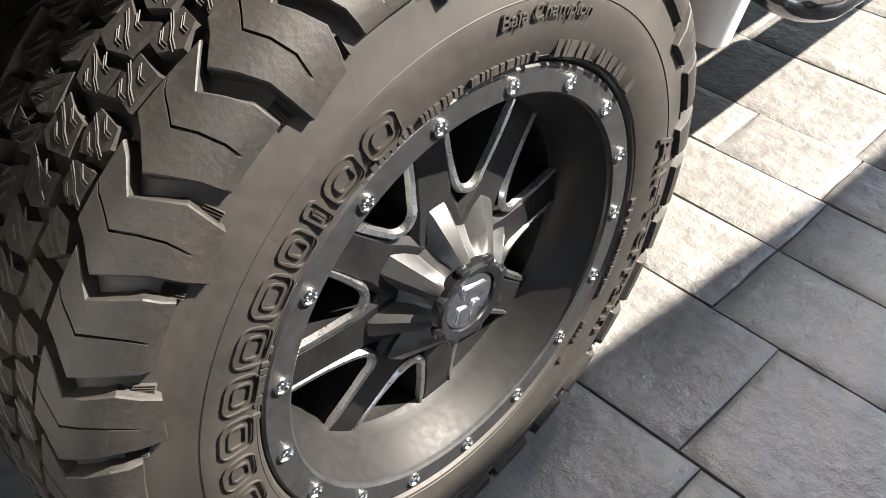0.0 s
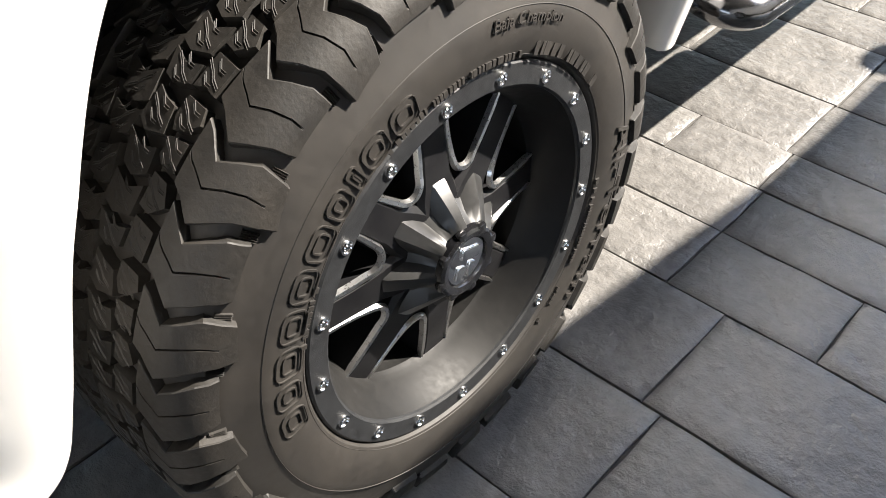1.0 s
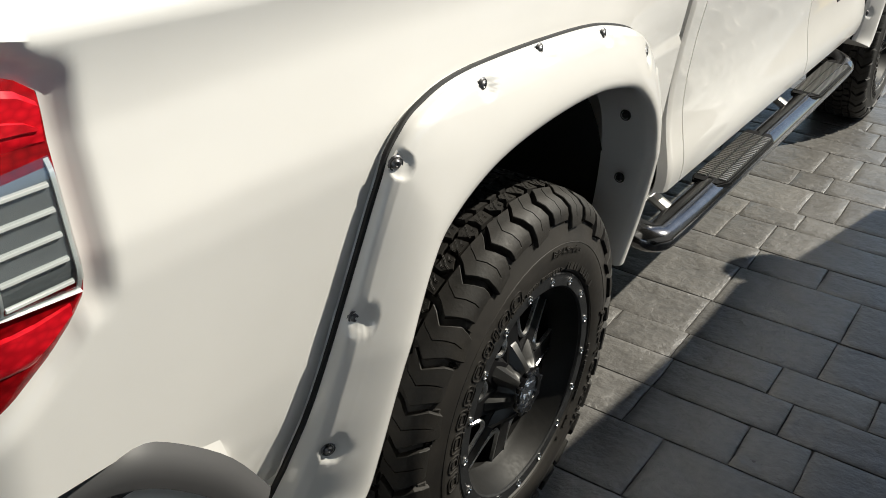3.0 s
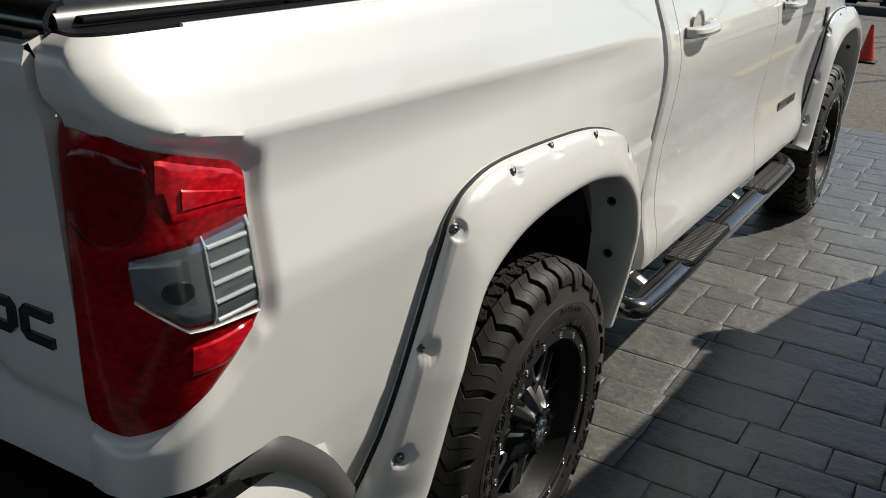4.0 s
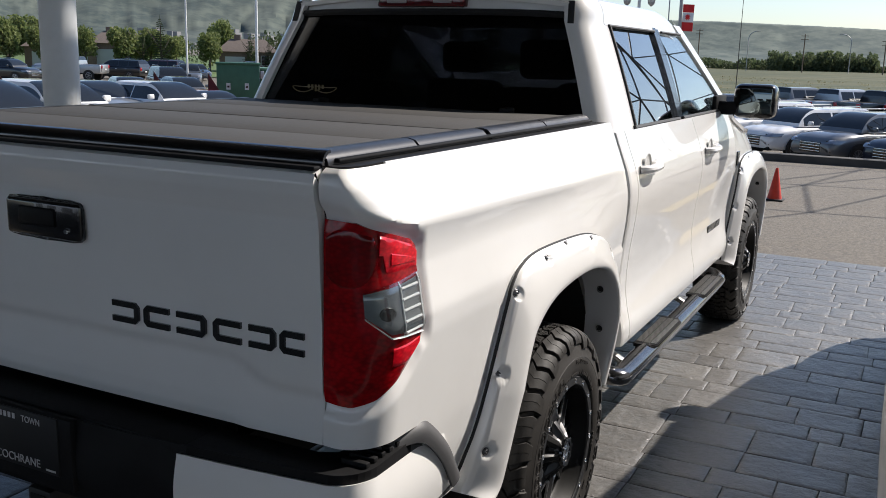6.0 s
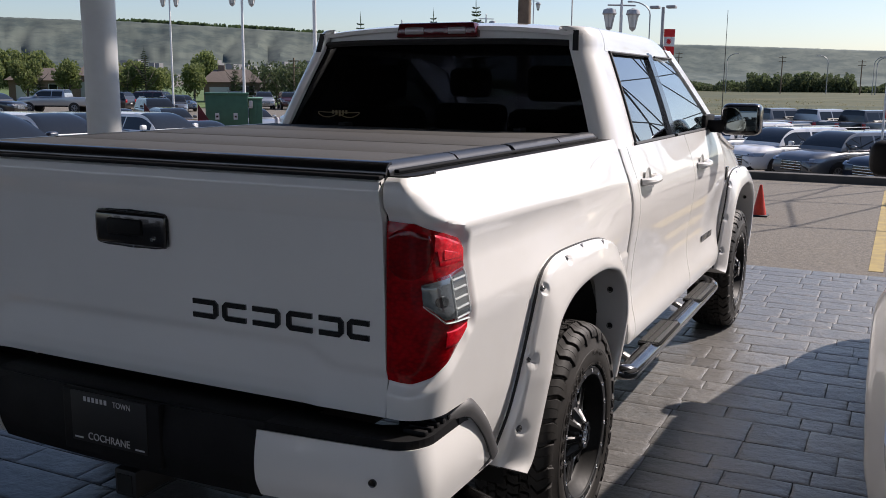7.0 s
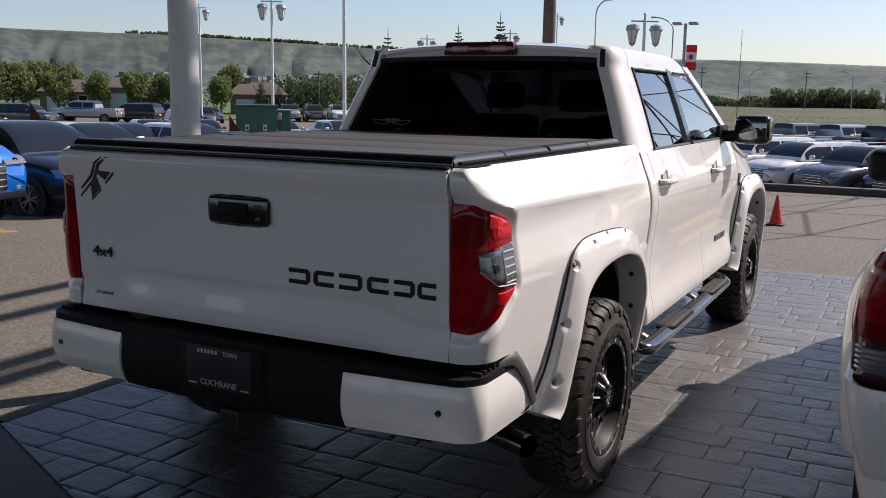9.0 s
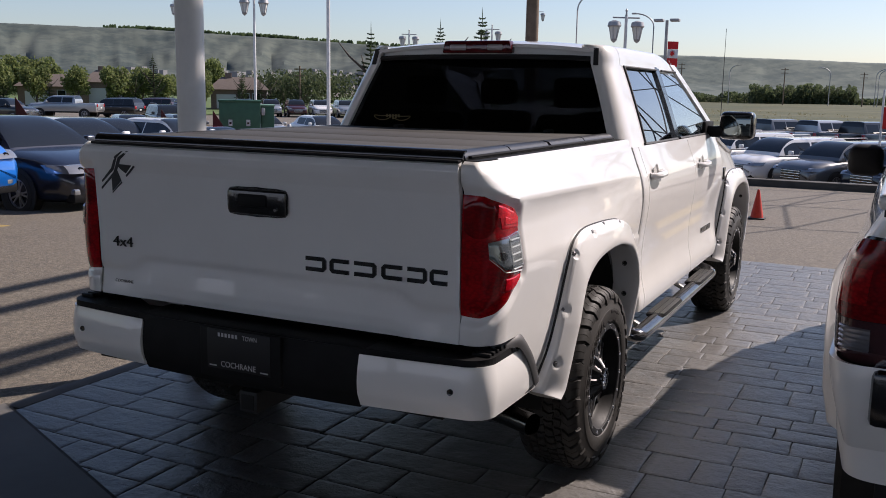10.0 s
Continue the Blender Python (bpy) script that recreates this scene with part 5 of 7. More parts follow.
BAR_CHROME = mottled("polished_black_bar", (0.13, 0.13, 0.135), (0.23, 0.23, 0.235), 5.0, (0.10, 0.2), 0.0, metal=0.95)
for s in (1, -1):
    bar = part("running_board", tube(bmesh.new(), bar_path(), 0.052, 18, flat=0.75), BAR_CHROME, truck, "polished tubular running board")
    kids = []
    for y0, y1 in ((1.20, 1.75), (2.27, 2.86)):
        bm = bmesh.new()
        outline = [(0.995, y0 + 0.03), (1.005, y0), (1.085, y0), (1.108, y0 + 0.05), (1.108, y1 - 0.05), (1.085, y1), (1.005, y1), (0.995, y1 - 0.03)]
        prism(bm, [(x, y, 0.462) for x, y in outline], (0, 0, 0.014))
        bmesh.ops.bevel(bm, geom=[e for e in bm.edges if min(v.co.z for v in e.verts) > 0.47], offset=0.005, segments=2, affect="EDGES")
        kids.append(part("step_pad", bm, BLACK_PLASTIC, bar, "ribbed step pad"))
        rib = bmesh.new()
        for k in range(int((y1 - y0 - 0.08) / 0.016)):
            y = y0 + 0.04 + k * 0.016
            for xa, xb in ((1.004, 1.034), (1.040, 1.068), (1.074, 1.098)):
                box(rib, xa, xb, y, y + 0.008, 0.475, 0.4805)
        kids.append(part("pad_ribs", rib, STEEL, bar, smooth=False))
    for y in (0.98, 2.15):
        bm = bmesh.new()
        tube(bm, [(0.80, y, 0.54), (0.93, y, 0.50), (1.03, y, 0.450)], [0.030, 0.028, 0.026], 8, flat=0.6)
        kids.append(part("bracket", bm, STEEL, bar))
    if s < 0:
        for o in (bar, *kids):
            o.data = mirror_mesh(o.data, o.data.name)

# ---- ground ----
PAVE_X0, PAVE_X1, PAVE_Y0, PAVE_Y1 = -1.93, 7.2, -9.0, 6.17


def asphalt_material():
    m = material("worn_asphalt", (0.13, 0.12, 0.10), 0.85)
    n = Net(m)
    v = n.coords(world_space=True)
    big, mid, grit, pit = n.noise(v, 0.35, 5), n.noise(v, 3.0, 6, 0.65), n.noise(v, 140.0, 3), n.noise(v, 34.0, 5, 0.75)
    c = n.ramp(big, [(0.3, (0.110, 0.092, 0.068)), (0.7, (0.172, 0.148, 0.112))])
    c = n.mix(0.35, c, n.ramp(mid, [(0.35, (0.075, 0.068, 0.058)), (0.65, (0.19, 0.172, 0.145))]))
    c = n.mix(0.40, c, n.ramp(grit, [(0.35, (0.05, 0.046, 0.04)), (0.55, (0.14, 0.128, 0.11)), (0.72, (0.30, 0.28, 0.25))]))
    c = n.mix(0.45, c, n.ramp(pit, [(0.40, (0.035, 0.032, 0.028)), (0.52, (0.136, 0.116, 0.088)), (0.64, (0.27, 0.235, 0.182))]))
    n.colour(c)
    n.rough(mid, 0.7, 0.95)
    n.bump(n.maths("ADD", grit, n.maths("MULTIPLY", pit, 1.5)), 0.7, 0.008)
    return m


def stamped_concrete(name, tint=1.0):
    """Slate-textured grey concrete; each piece is a little lighter or darker, and the high spots are worn shiny."""
    m = material(name, (0.2, 0.2, 0.2), 0.5)
    n = Net(m)
    v = n.coords(world_space=True)
    blotch, slate, grain, fine = n.noise(v, 1.3, 4), n.noise(v, 7.0, 6, 0.6), n.noise(v, 40.0, 5, 0.55), n.noise(v, 260.0, 2)
    sl = n.add("Mapping", Scale=(5.0, 7.0, 1.0), Rotation=(0, 0, 0.5))
    n.link(v, sl.inputs["Vector"])
    streak = n.noise(sl.outputs["Vector"], 2.0, 7, 0.7)
    a = tuple(c * tint for c in (0.080, 0.078, 0.077))
    b = tuple(c * tint for c in (0.225, 0.216, 0.203))
    c = n.ramp(slate, [(0.30, a), (0.70, b)])
    c = n.mix(0.40, c, n.ramp(blotch, [(0.35, tuple(x * tint for x in (0.105, 0.103, 0.104))), (0.68, tuple(x * tint for x in (0.215, 0.204, 0.186)))]))
    c = n.mix(0.20, c, n.ramp(streak, [(0.35, a), (0.7, tuple(x * 1.1 for x in b))]))
    c = n.mix(0.34, c, n.ramp(grain, [(0.32, tuple(x * 0.6 for x in a)), (0.66, tuple(x * 1.15 for x in b))]))
    rnd = n.add("ObjectInfo").outputs["Random"]
    c = n.mix(0.35, c, n.mix(rnd, tuple(x * 1.05 for x in a), tuple(x * 1.08 for x in b)))
    n.colour(c)
    n.rough(n.maths("ADD", n.maths("MULTIPLY", slate, 0.6), n.maths("MULTIPLY", grain, 0.4)), 0.10, 0.62)
    h = n.maths("ADD", n.maths("MULTIPLY", slate, 1.0), n.maths("MULTIPLY", streak, 0.35))
    h = n.maths("ADD", h, n.maths("MULTIPLY", grain, 0.12))
    h = n.maths("ADD", h, n.maths("MULTIPLY", fine, 0.03))
    n.bump(h, 1.0, 0.016)
    return m


ASPHALT = asphalt_material()
CONCRETE = stamped_concrete("stamped_concrete", 0.94)
JOINT = mottled("dirty_joint", (0.030, 0.028, 0.026), (0.095, 0.09, 0.082), 12.0, (0.8, 0.95), 0.3, 0.003, world_space=True)


def ground_height(x, y):
    """Level round the pad, then falling to the lower car park."""
    d = max(0.0, math.hypot(x, y) - 8.0)
    left = -1.05 * min(1.0, d / 30.0) ** 0.9
    w = max(0.0, min(1.0, (-x - 5.0) / 6.0))
    if y < -5:
        w *= max(0.0, 1 + (y + 5) / 10)
    h = left * w
    if y > 15.55:
        f = min(1.0, (y - 15.55) / 2.0) * max(0.0, min(1.0, (x + 16.0) / 8.0))
        h = min(h, -1.36 * f)
        if y > 18:
            h = min(h, -1.05)
    return h - 0.012


xs = [-3000, -900, -300, -140, -90, -60] + span(-45, -6, 26) + span(-5, 12, 12) + [16, 24, 40, 80, 200, 900, 3000]
ys = [-900, -200, -60, -30] + span(-15, 15.3, 26) + [15.5, 15.6, 16.2, 17.0, 17.7, 18.2] + span(20, 60, 14) + [75, 100, 160, 300, 700, 2000, 3200]
g = sheet(xs, ys, lambda x, y: (x, y, ground_height(x, y)))
tagged(part("ground", g, ASPHALT), "worn tan-grey asphalt car park falling gently away", "ground", kind="structure")

kerb = bmesh.new()
box(kerb, -9.5, 30, 15.18, 15.46, -0.2, 0.125, 0.02)
tagged(part("kerb", kerb, mottled("dark_kerb", (0.035, 0.033, 0.03), (0.075, 0.07, 0.062), 3.0, (0.7, 0.9), 0.3, 0.004, world_space=True)), "low dark kerb at the edge of the car park", "kerb", kind="structure")
YELLOW = mottled("worn_yellow_paint", (0.20, 0.15, 0.055), (0.40, 0.29, 0.07), 6.0, (0.6, 0.8), 0.2, 0.002, world_space=True)
for i, (x0, y0, x1, y1) in enumerate(((1.93, 6.45, 2.06, 14.4), (-9.6, 3.72, -7.45, 3.90), (-2.6, 9.2, -2.48, 14.6))):
    tagged(part(f"road_line_{i + 1}", boxed(x0, x1, y0, y1, -0.03, ground_height((x0 + x1) / 2, (y0 + y1) / 2) + 0.004), YELLOW), "worn yellow parking line", "road marking", kind="structure")

# the display pad: a bed of dark joint filler and single stamped pieces on it
bed = tagged(part("pavement", boxed(PAVE_X0, PAVE_X1, PAVE_Y0, PAVE_Y1, -0.12, -0.009), JOINT), "grey stamped-concrete display pad with slate texture", "pavement", kind="structure")


def paver(bm, x0, x1, y0, y1, rng):
    """One stamped piece: cushioned edges, a slightly uneven top."""
    gap = 0.0012
    x0, x1, y0, y1 = x0 + gap, x1 - gap, y0 + gap, y1 - gap
    dz = [rng.uniform(-0.0012, 0.0012) for _ in range(4)]
    j = lambda: rng.uniform(-0.0024, 0.0024)
    def ring(ins, z, wob):
        pts = []
        for k, (ax, ay, bx, by) in enumerate(((x0, y0, x1, y0), (x1, y0, x1, y1), (x1, y1, x0, y1), (x0, y1, x0, y0))):
            for t in (0.0, 0.37, 0.68):
                px, py = ax + (bx - ax) * t, ay + (by - ay) * t
                cx, cy = (x0 + x1) / 2, (y0 + y1) / 2
                px += math.copysign(min(ins, abs(cx - px)), cx - px)
                py += math.copysign(min(ins, abs(cy - py)), cy - py)
                if wob:
                    px, py = px + wobble[3 * k + int(t * 3)][0], py + wobble[3 * k + int(t * 3)][1]
                pts.append((px, py, z + dz[k] * (1 - t) + dz[(k + 1) % 4] * t))
        return pts
    wobble = [(j(), j()) for _ in range(12)]
    rows = [ring(0.0, -0.012, True), ring(0.0010, -0.0035, True), ring(0.008, -0.0004, True), ring(0.030, 0.0, False)]
    vs = [[bm.verts.new(p) for p in r] for r in rows]
    for a, b in zip(vs, vs[1:]):
        for i in range(12):
            bm.faces.new((a[i], a[(i + 1) % 12], b[(i + 1) % 12], b[i]))
    bm.faces.new(vs[-1])


ROWS_Y = [0.0, 0.285, 0.560, 0.760, 0.934, 1.100, 1.345]
HEIGHTS = (0.30, 0.18, 0.245, 0.165, 0.28, 0.20)
k = 0
while ROWS_Y[-1] < PAVE_Y1 - 0.1:
    ROWS_Y.append(min(PAVE_Y1, ROWS_Y[-1] + HEIGHTS[k % 6]))
    k += 1
ROWS_Y[-1] = PAVE_Y1
k = 0
while ROWS_Y[0] > -8.8:
    ROWS_Y.insert(0, ROWS_Y[0] - HEIGHTS[(k * 5) % 6])
    k += 1

# smooth slab beside the stamped field, beyond a slanting joint, and the narrow border to the asphalt
SLAB = mottled("smooth_concrete", (0.075, 0.073, 0.070), (0.13, 0.126, 0.12), 1.6, (0.55, 0.8), 0.3, 0.003, world_space=True)


def seam_y(x):
    return -0.765 - 0.425 * (x + 2.05)


sl = bmesh.new()
prism(sl, [(-2.05, seam_y(-2.05) - 0.012, -0.11), (2.9, seam_y(2.9) - 0.012, -0.11), (2.9, -9.0, -0.11), (-2.05, -9.0, -0.11)], (0, 0, 0.116))
slab = tagged(part("slab", sl, SLAB), "smooth grey concrete slab beside the stamped field", "pavement", kind="structure")
jt = bmesh.new()
prism(jt, [(-2.05, seam_y(-2.05) - 0.012, -0.06), (2.9, seam_y(2.9) - 0.012, -0.06), (2.9, seam_y(2.9) + 0.006, -0.06), (-2.05, seam_y(-2.05) + 0.006, -0.06)], (0, 0, 0.0635))
part("slab_joint", jt, JOINT, slab)
tagged(part("pad_border", boxed(-2.05, -1.934, seam_y(-2.0) + 0.01, PAVE_Y1, -0.11, -0.002, bevel=0.006), SLAB), "narrow concrete border of the display pad", "pavement", kind="structure")

# ---- other vehicles ----
LAMP_GLASS = material("headlamp_glass", (0.26, 0.27, 0.29), 0.08, 0.4, 1.0)
TAIL_RED = material("tail_lamp_red", (0.35, 0.010, 0.012), 0.15, 0.0, 1.0)
CAR_GLASS = material("car_glass", (0.012, 0.014, 0.016), 0.03, 0.0, 0.0, 1.55)
PLATE_BAR = material("plate_bar", (0.55, 0.55, 0.52), 0.5)
DISC_ALU = mottled("alloy_rim", (0.30, 0.30, 0.31), (0.50, 0.50, 0.51), 20.0, (0.25, 0.4), 0.0, metal=0.9)


def road_wheel(r=0.34, w=0.22):
    """Tyre and alloy rim facing +x, centred on the axle."""
    t = revolve(bmesh.new(), [(-w / 2, r * 0.62), (-w / 2, r * 0.93), (-w * 0.38, r), (w * 0.38, r), (w / 2, r * 0.93), (w / 2, r * 0.66), (w * 0.42, r * 0.64), (w * 0.15, r * 0.62), (0.0, 0.001)], 28)
    rim = bmesh.new()
    revolve(rim, [(w * 0.44, r * 0.66), (w * 0.46, r * 0.60), (w * 0.36, r * 0.58)], 28)
    for k in range(5):
        a = 2 * math.pi * k / 5
        for s in (-0.16, 0.16):
            c, d = math.cos(a + s * 0.5), math.sin(a + s * 0.5)
            c2, d2 = math.cos(a + s * 1.3), math.sin(a + s * 1.3)
            loft(rim, [[(w * x, rr * q[0] + o * q[1], rr * q[1] - o * q[0]) for x, o in ((0.30, -0.014), (0.40, -0.012), (0.40, 0.012), (0.30, 0.014))] for rr, q in ((r * 0.10, (c, d)), (r * 0.60, (c2, d2)))])
    revolve(rim, [(w * 0.44, 0.001), (w * 0.44, r * 0.12), (w * 0.30, r * 0.16)], 16)
    return mesh_of(t, "tyre", RUBBER), mesh_of(rim, "rim", DISC_ALU)


SPECS = {
    # length, half width, stations of (y, half width factor, bottom, shoulder, top); greenhouse y's, belt, roof, half widths
    "sedan": dict(L=4.85, w=0.915, wb=2.80, r=0.335, H=1.46,
                  st=[(-2.42, .74, .34, .70, .86), (-2.36, .90, .26, .82, 1.00), (-1.95, .98, .22, .90, 1.06), (-1.2, 1.0, .20, .92, 1.02), (0.0, 1.0, .20, .90, .98), (1.0, 1.0, .20, .88, .97), (1.7, .98, .22, .80, .91), (2.15, .93, .24, .70, .80), (2.38, .80, .28, .60, .66), (2.43, .66, .34, .52, .56)],
                  gh=(-1.95, -1.15, 0.15, 1.15), belt=0.94, roof=1.45, wb_=0.83, wt=0.60, split=(-0.35,)),
    "suv": dict(L=4.88, w=0.96, wb=2.79, r=0.365, H=1.73,
                st=[(-2.42, .82, .42, .80, .98), (-2.36, .95, .34, .96, 1.08), (-1.9, 1.0, .30, 1.04, 1.12), (0.0, 1.0, .28, 1.02, 1.10), (1.1, 1.0, .28, 1.00, 1.10), (1.75, .98, .30, .92, 1.06), (2.2, .93, .32, .82, .98), (2.40, .84, .36, .70, .84), (2.44, .76, .42, .60, .72)],
                gh=(-2.36, -2.0, 0.35, 1.25), belt=1.11, roof=1.70, wb_=0.90, wt=0.68, split=(-1.25, -0.35)),
    "pickup": dict(L=5.80, w=1.0, wb=3.70, r=0.40, H=1.93,
                   st=[(-2.85, .95, .62, 1.20, 1.26), (-2.80, 1.0, .56, 1.26, 1.28), (-1.2, 1.0, .52, 1.26, 1.28), (0.0, 1.0, .50, 1.22, 1.26), (1.1, 1.0, .50, 1.20, 1.28), (1.8, .99, .50, 1.12, 1.28), (2.6, .97, .50, 1.02, 1.24), (2.82, .90, .52, .92, 1.10), (2.88, .80, .56, .76, .90)],
                   gh=(-1.10, -0.92, 0.75, 1.55), belt=1.30, roof=1.90, wb_=0.93, wt=0.70, split=(0.0,)),
}


def vehicle(kind, paint_mat, name, label, category, at, group="", open_bed=True):
    S = SPECS[kind]
    v = thing(name, label, category, at, group)
    w = S["w"]
    rings = []
    for y, f, zb, zs, zt in S["st"]:
        a = w * f
        half = [(a * .80, zb), (a * .95, zb + .05), (a * .985, zb + .16), (a * .99, zb + (zs - zb) * .55), (a * 1.0, zs - .10), (a * .975, zs), (a * .90, (zs + zt) / 2 + .01), (a * .72, zt), (a * .35, zt + .012)]
        rings.append([(x, y, z) for x, z in half] + [(-x, y, z) for x, z in reversed(half)])
    part("body", loft(bmesh.new(), rings), paint_mat, v, sharp=50)
    y0, y1, y2, y3 = S["gh"]
    belt, roof, wb_, wt = S["belt"], S["roof"], S["wb_"], S["wt"]
    # one rounded cabin surface, split into panes and painted pillars and roof
    def rise(y):
        k = max(0.0, min(1.0, min((y - y0) / (y1 - y0), (y3 - y) / (y3 - y2))))
        return math.sin(k * math.pi / 2) ** (0.9 if kind == "sedan" else 0.75)

    def cabin(y, v):
        a, h = abs(v), rise(y)
        f = 1 - 0.05 * max(0.0, (y - y2) / (y3 - y2)) - 0.05 * max(0.0, (y1 - y) / (y1 - y0))
        top = belt + (roof - belt) * h
        edge = wb_ * f - (wb_ * f - wt) * h
        if a > 0.45:
            k = (1 - a) / 0.55
            x, z = wb_ * f + (edge - wb_ * f) * k, belt + (top - 0.06 * h - belt) * k
        else:
            x, z = edge * math.sin(a / 0.45 * math.pi / 2) ** 0.9, top - 0.06 * h * (a / 0.45) ** 3
        return (math.copysign(x, v), y, z - 0.02)

    def pane(y, v):
        a = abs(v)
        if y > y2 + 0.04 and y < y3 - 0.05:
            if a < 0.40:
                return True
        if y < y1 - 0.04 and y > y0 + 0.06 and a < 0.38:
            return True
        back = y0 + (0.62 if kind == "sedan" else 0.45) * (y1 - y0) + (0.18 if kind != "suv" else 0.10)
        return 0.53 < a < 0.96 and back < y < y3 - 0.28 and all(abs(y - q) > 0.04 for q in S["split"])

    ys_ = span(y0, y1, 10) + span(y1, y2, 30)[1:] + span(y2, y3, 14)[1:]
    vs_ = [-q for q in (1.0, 0.96, 0.85, 0.75, 0.64, 0.53, 0.45, 0.40, 0.30, 0.20, 0.10)] + [0.0] + [0.10, 0.20, 0.30, 0.40, 0.45, 0.53, 0.64, 0.75, 0.85, 0.96, 1.0]
    part("window_glass", sheet(ys_, vs_, cabin, 0.0, pane), CAR_GLASS, v)
    part("cabin", sheet(ys_, vs_, cabin, 0.0, lambda y, q: not pane(y, q)), paint_mat, v)
    for s in (1, -1):
        hz, hy, hw = S["st"][-2][3], S["L"] / 2, w / .96
        rings = [[(s * x * hw, hy + y - back, z) for x, y in ((.40, .016), (.74, .012), (.835, -.03), (.905, -.20), (.935, -.40), (.60, -.40), (.40, -.25))] for back, z in ((.02, hz + .07), (.06, hz + .13), (.14, hz + .185))]
        lamp = part("headlight", loft(bmesh.new(), rings), LAMP_GLASS, v)
        part("lamp_bowl", revolve(bmesh.new(), [(-0.03, 0.050), (0.0, 0.042), (-0.01, 0.028), (-0.02, 0.0001)], 14, axis="y"), GLOSS_BLACK, lamp, at=Matrix.Translation((s * .62 * hw, hy - .035, hz + .115)))
        part("tail_light", boxed(s * .62 if s > 0 else -.86, .86 if s > 0 else -.62, -S["L"] / 2 - .012, -S["L"] / 2 + .14, belt - .32, belt - .06, bevel=.03), TAIL_RED, v)
        m = part("door_mirror", boxed(wb_ + .03 if s > 0 else -wb_ - .22, wb_ + .22 if s > 0 else -wb_ - .03, y3 - .42, y3 - .30, belt + .02, belt + .17, bevel=.04, seg=3), paint_mat, v)
        for yw in (-S["wb"] / 2, S["wb"] / 2):
            # black disc just proud of the body, standing in for the arch's shade
            arch = revolve(bmesh.new(), [(w * .99, S["r"] * 1.16), (w * 1.004, S["r"] * 1.15), (w * 1.004, S["r"] * .9), (w * .9, .01)], 24)
            if s < 0:
                arch.transform(Matrix.Rotation(math.pi, 4, "Z"))
            part("wheel_arch", arch, GASKET, v, at=Matrix.Translation((0, yw, S["r"])))
            ty, rm = ROAD_WHEELS[kind]
            wheel = part("wheel", ty, None, v, at=Matrix.Translation((s * (w - .10), yw, S["r"])) @ Matrix.Rotation(0 if s > 0 else math.pi, 4, "Z"))
            part("rim", rm, None, wheel)
    fz = S["st"][-2]
    grille = part("grille", boxed(-.42, .42, S["L"] / 2 - .10, S["L"] / 2 + .005, fz[2] + .10, fz[3] + .10, bevel=.02), GLOSS_BLACK, v)
    for k in range(4):
        z = fz[2] + .15 + k * (fz[3] - fz[2]) / 4.2
        part("grille_bar", boxed(-.40, .40, S["L"] / 2, S["L"] / 2 + .014, z, z + .022, bevel=.004), CHROME, grille)
    part("lower_bumper", boxed(-w * .82, w * .82, S["L"] / 2 - .22, S["L"] / 2 - .02, fz[2] - .04, fz[2] + .10, bevel=.03), BLACK_PLASTIC, v)
    part("licence_plate", boxed(-.15, .15, -S["L"] / 2 - .02, -S["L"] / 2 + .02, S["st"][0][2] + .22, S["st"][0][2] + .34, bevel=.003), PLATE_BAR, v)
    for s in (1, -1):
        part("side_sill", boxed(w * .90 if s > 0 else -w * 1.005, w * 1.005 if s > 0 else -w * .90, -S["wb"] / 2 + S["r"] * 1.2, S["wb"] / 2 - S["r"] * 1.2, S["st"][3][2] - .01, S["st"][3][2] + .10, bevel=.02), BLACK_PLASTIC, v)
        part("fog_lamp", boxed(s * .60 if s > 0 else -.74, .74 if s > 0 else -.60, S["L"] / 2 - .14, S["L"] / 2 - .02, fz[2] + .08, fz[2] + .17, bevel=.015), LAMP_GLASS, v)
        for yd in S["split"]:
            part("door_handle", boxed(w * .985 if s > 0 else -w * 1.02, w * 1.02 if s > 0 else -w * .985, yd + .06, yd + .24, S["st"][3][3] - .12, S["st"][3][3] - .085, bevel=.01), CHROME, v)
    if kind == "pickup" and open_bed:
        # thin black sheet on the body's top paints the shade of an open bed
        part("bed_opening", boxed(-.84, .84, -2.74, -1.18, 1.285, 1.292), DARK_VOID, v)
        part("tailgate", boxed(-.80, .80, -2.895, -2.85, .72, 1.25, bevel=.015), paint_mat, v)
    if kind == "suv":
        for s in (1, -1):
            part("roof_rail", tube(bmesh.new(), [(s * wt * .93, y1 + .25, roof), (s * wt * .93, y1 + .30, roof + .045), (s * wt * .92, y2 - .4, roof + .045), (s * wt * .92, y2 - .3, roof)], .016, 6), STEEL, v)
    return v


ROAD_WHEELS = {k: road_wheel(S["r"]) for k, S in SPECS.items()}
PAINTS = {
    "white": WHITE, "navy": paint("navy_paint", (0.012, 0.016, 0.032), 0.2, 0.3), "silver": paint("silver_paint", (0.42, 0.43, 0.44), 0.6), "grey": paint("grey_paint", (0.13, 0.135, 0.14), 0.5),
    "red": paint("red_paint", (0.30, 0.012, 0.014), 0.1, 0.3), "black": paint("black_paint", (0.010, 0.010, 0.011), 0.1, 0.3), "maroon": paint("maroon_paint", (0.055, 0.010, 0.012), 0.2, 0.3),
    "blue": paint("bright_blue_paint", (0.010, 0.16, 0.62), 0.2, 0.3), "steel_blue": paint("steel_blue_paint", (0.05, 0.08, 0.13), 0.4, 0.3), "gold": paint("champagne_paint", (0.28, 0.25, 0.19), 0.5),
}

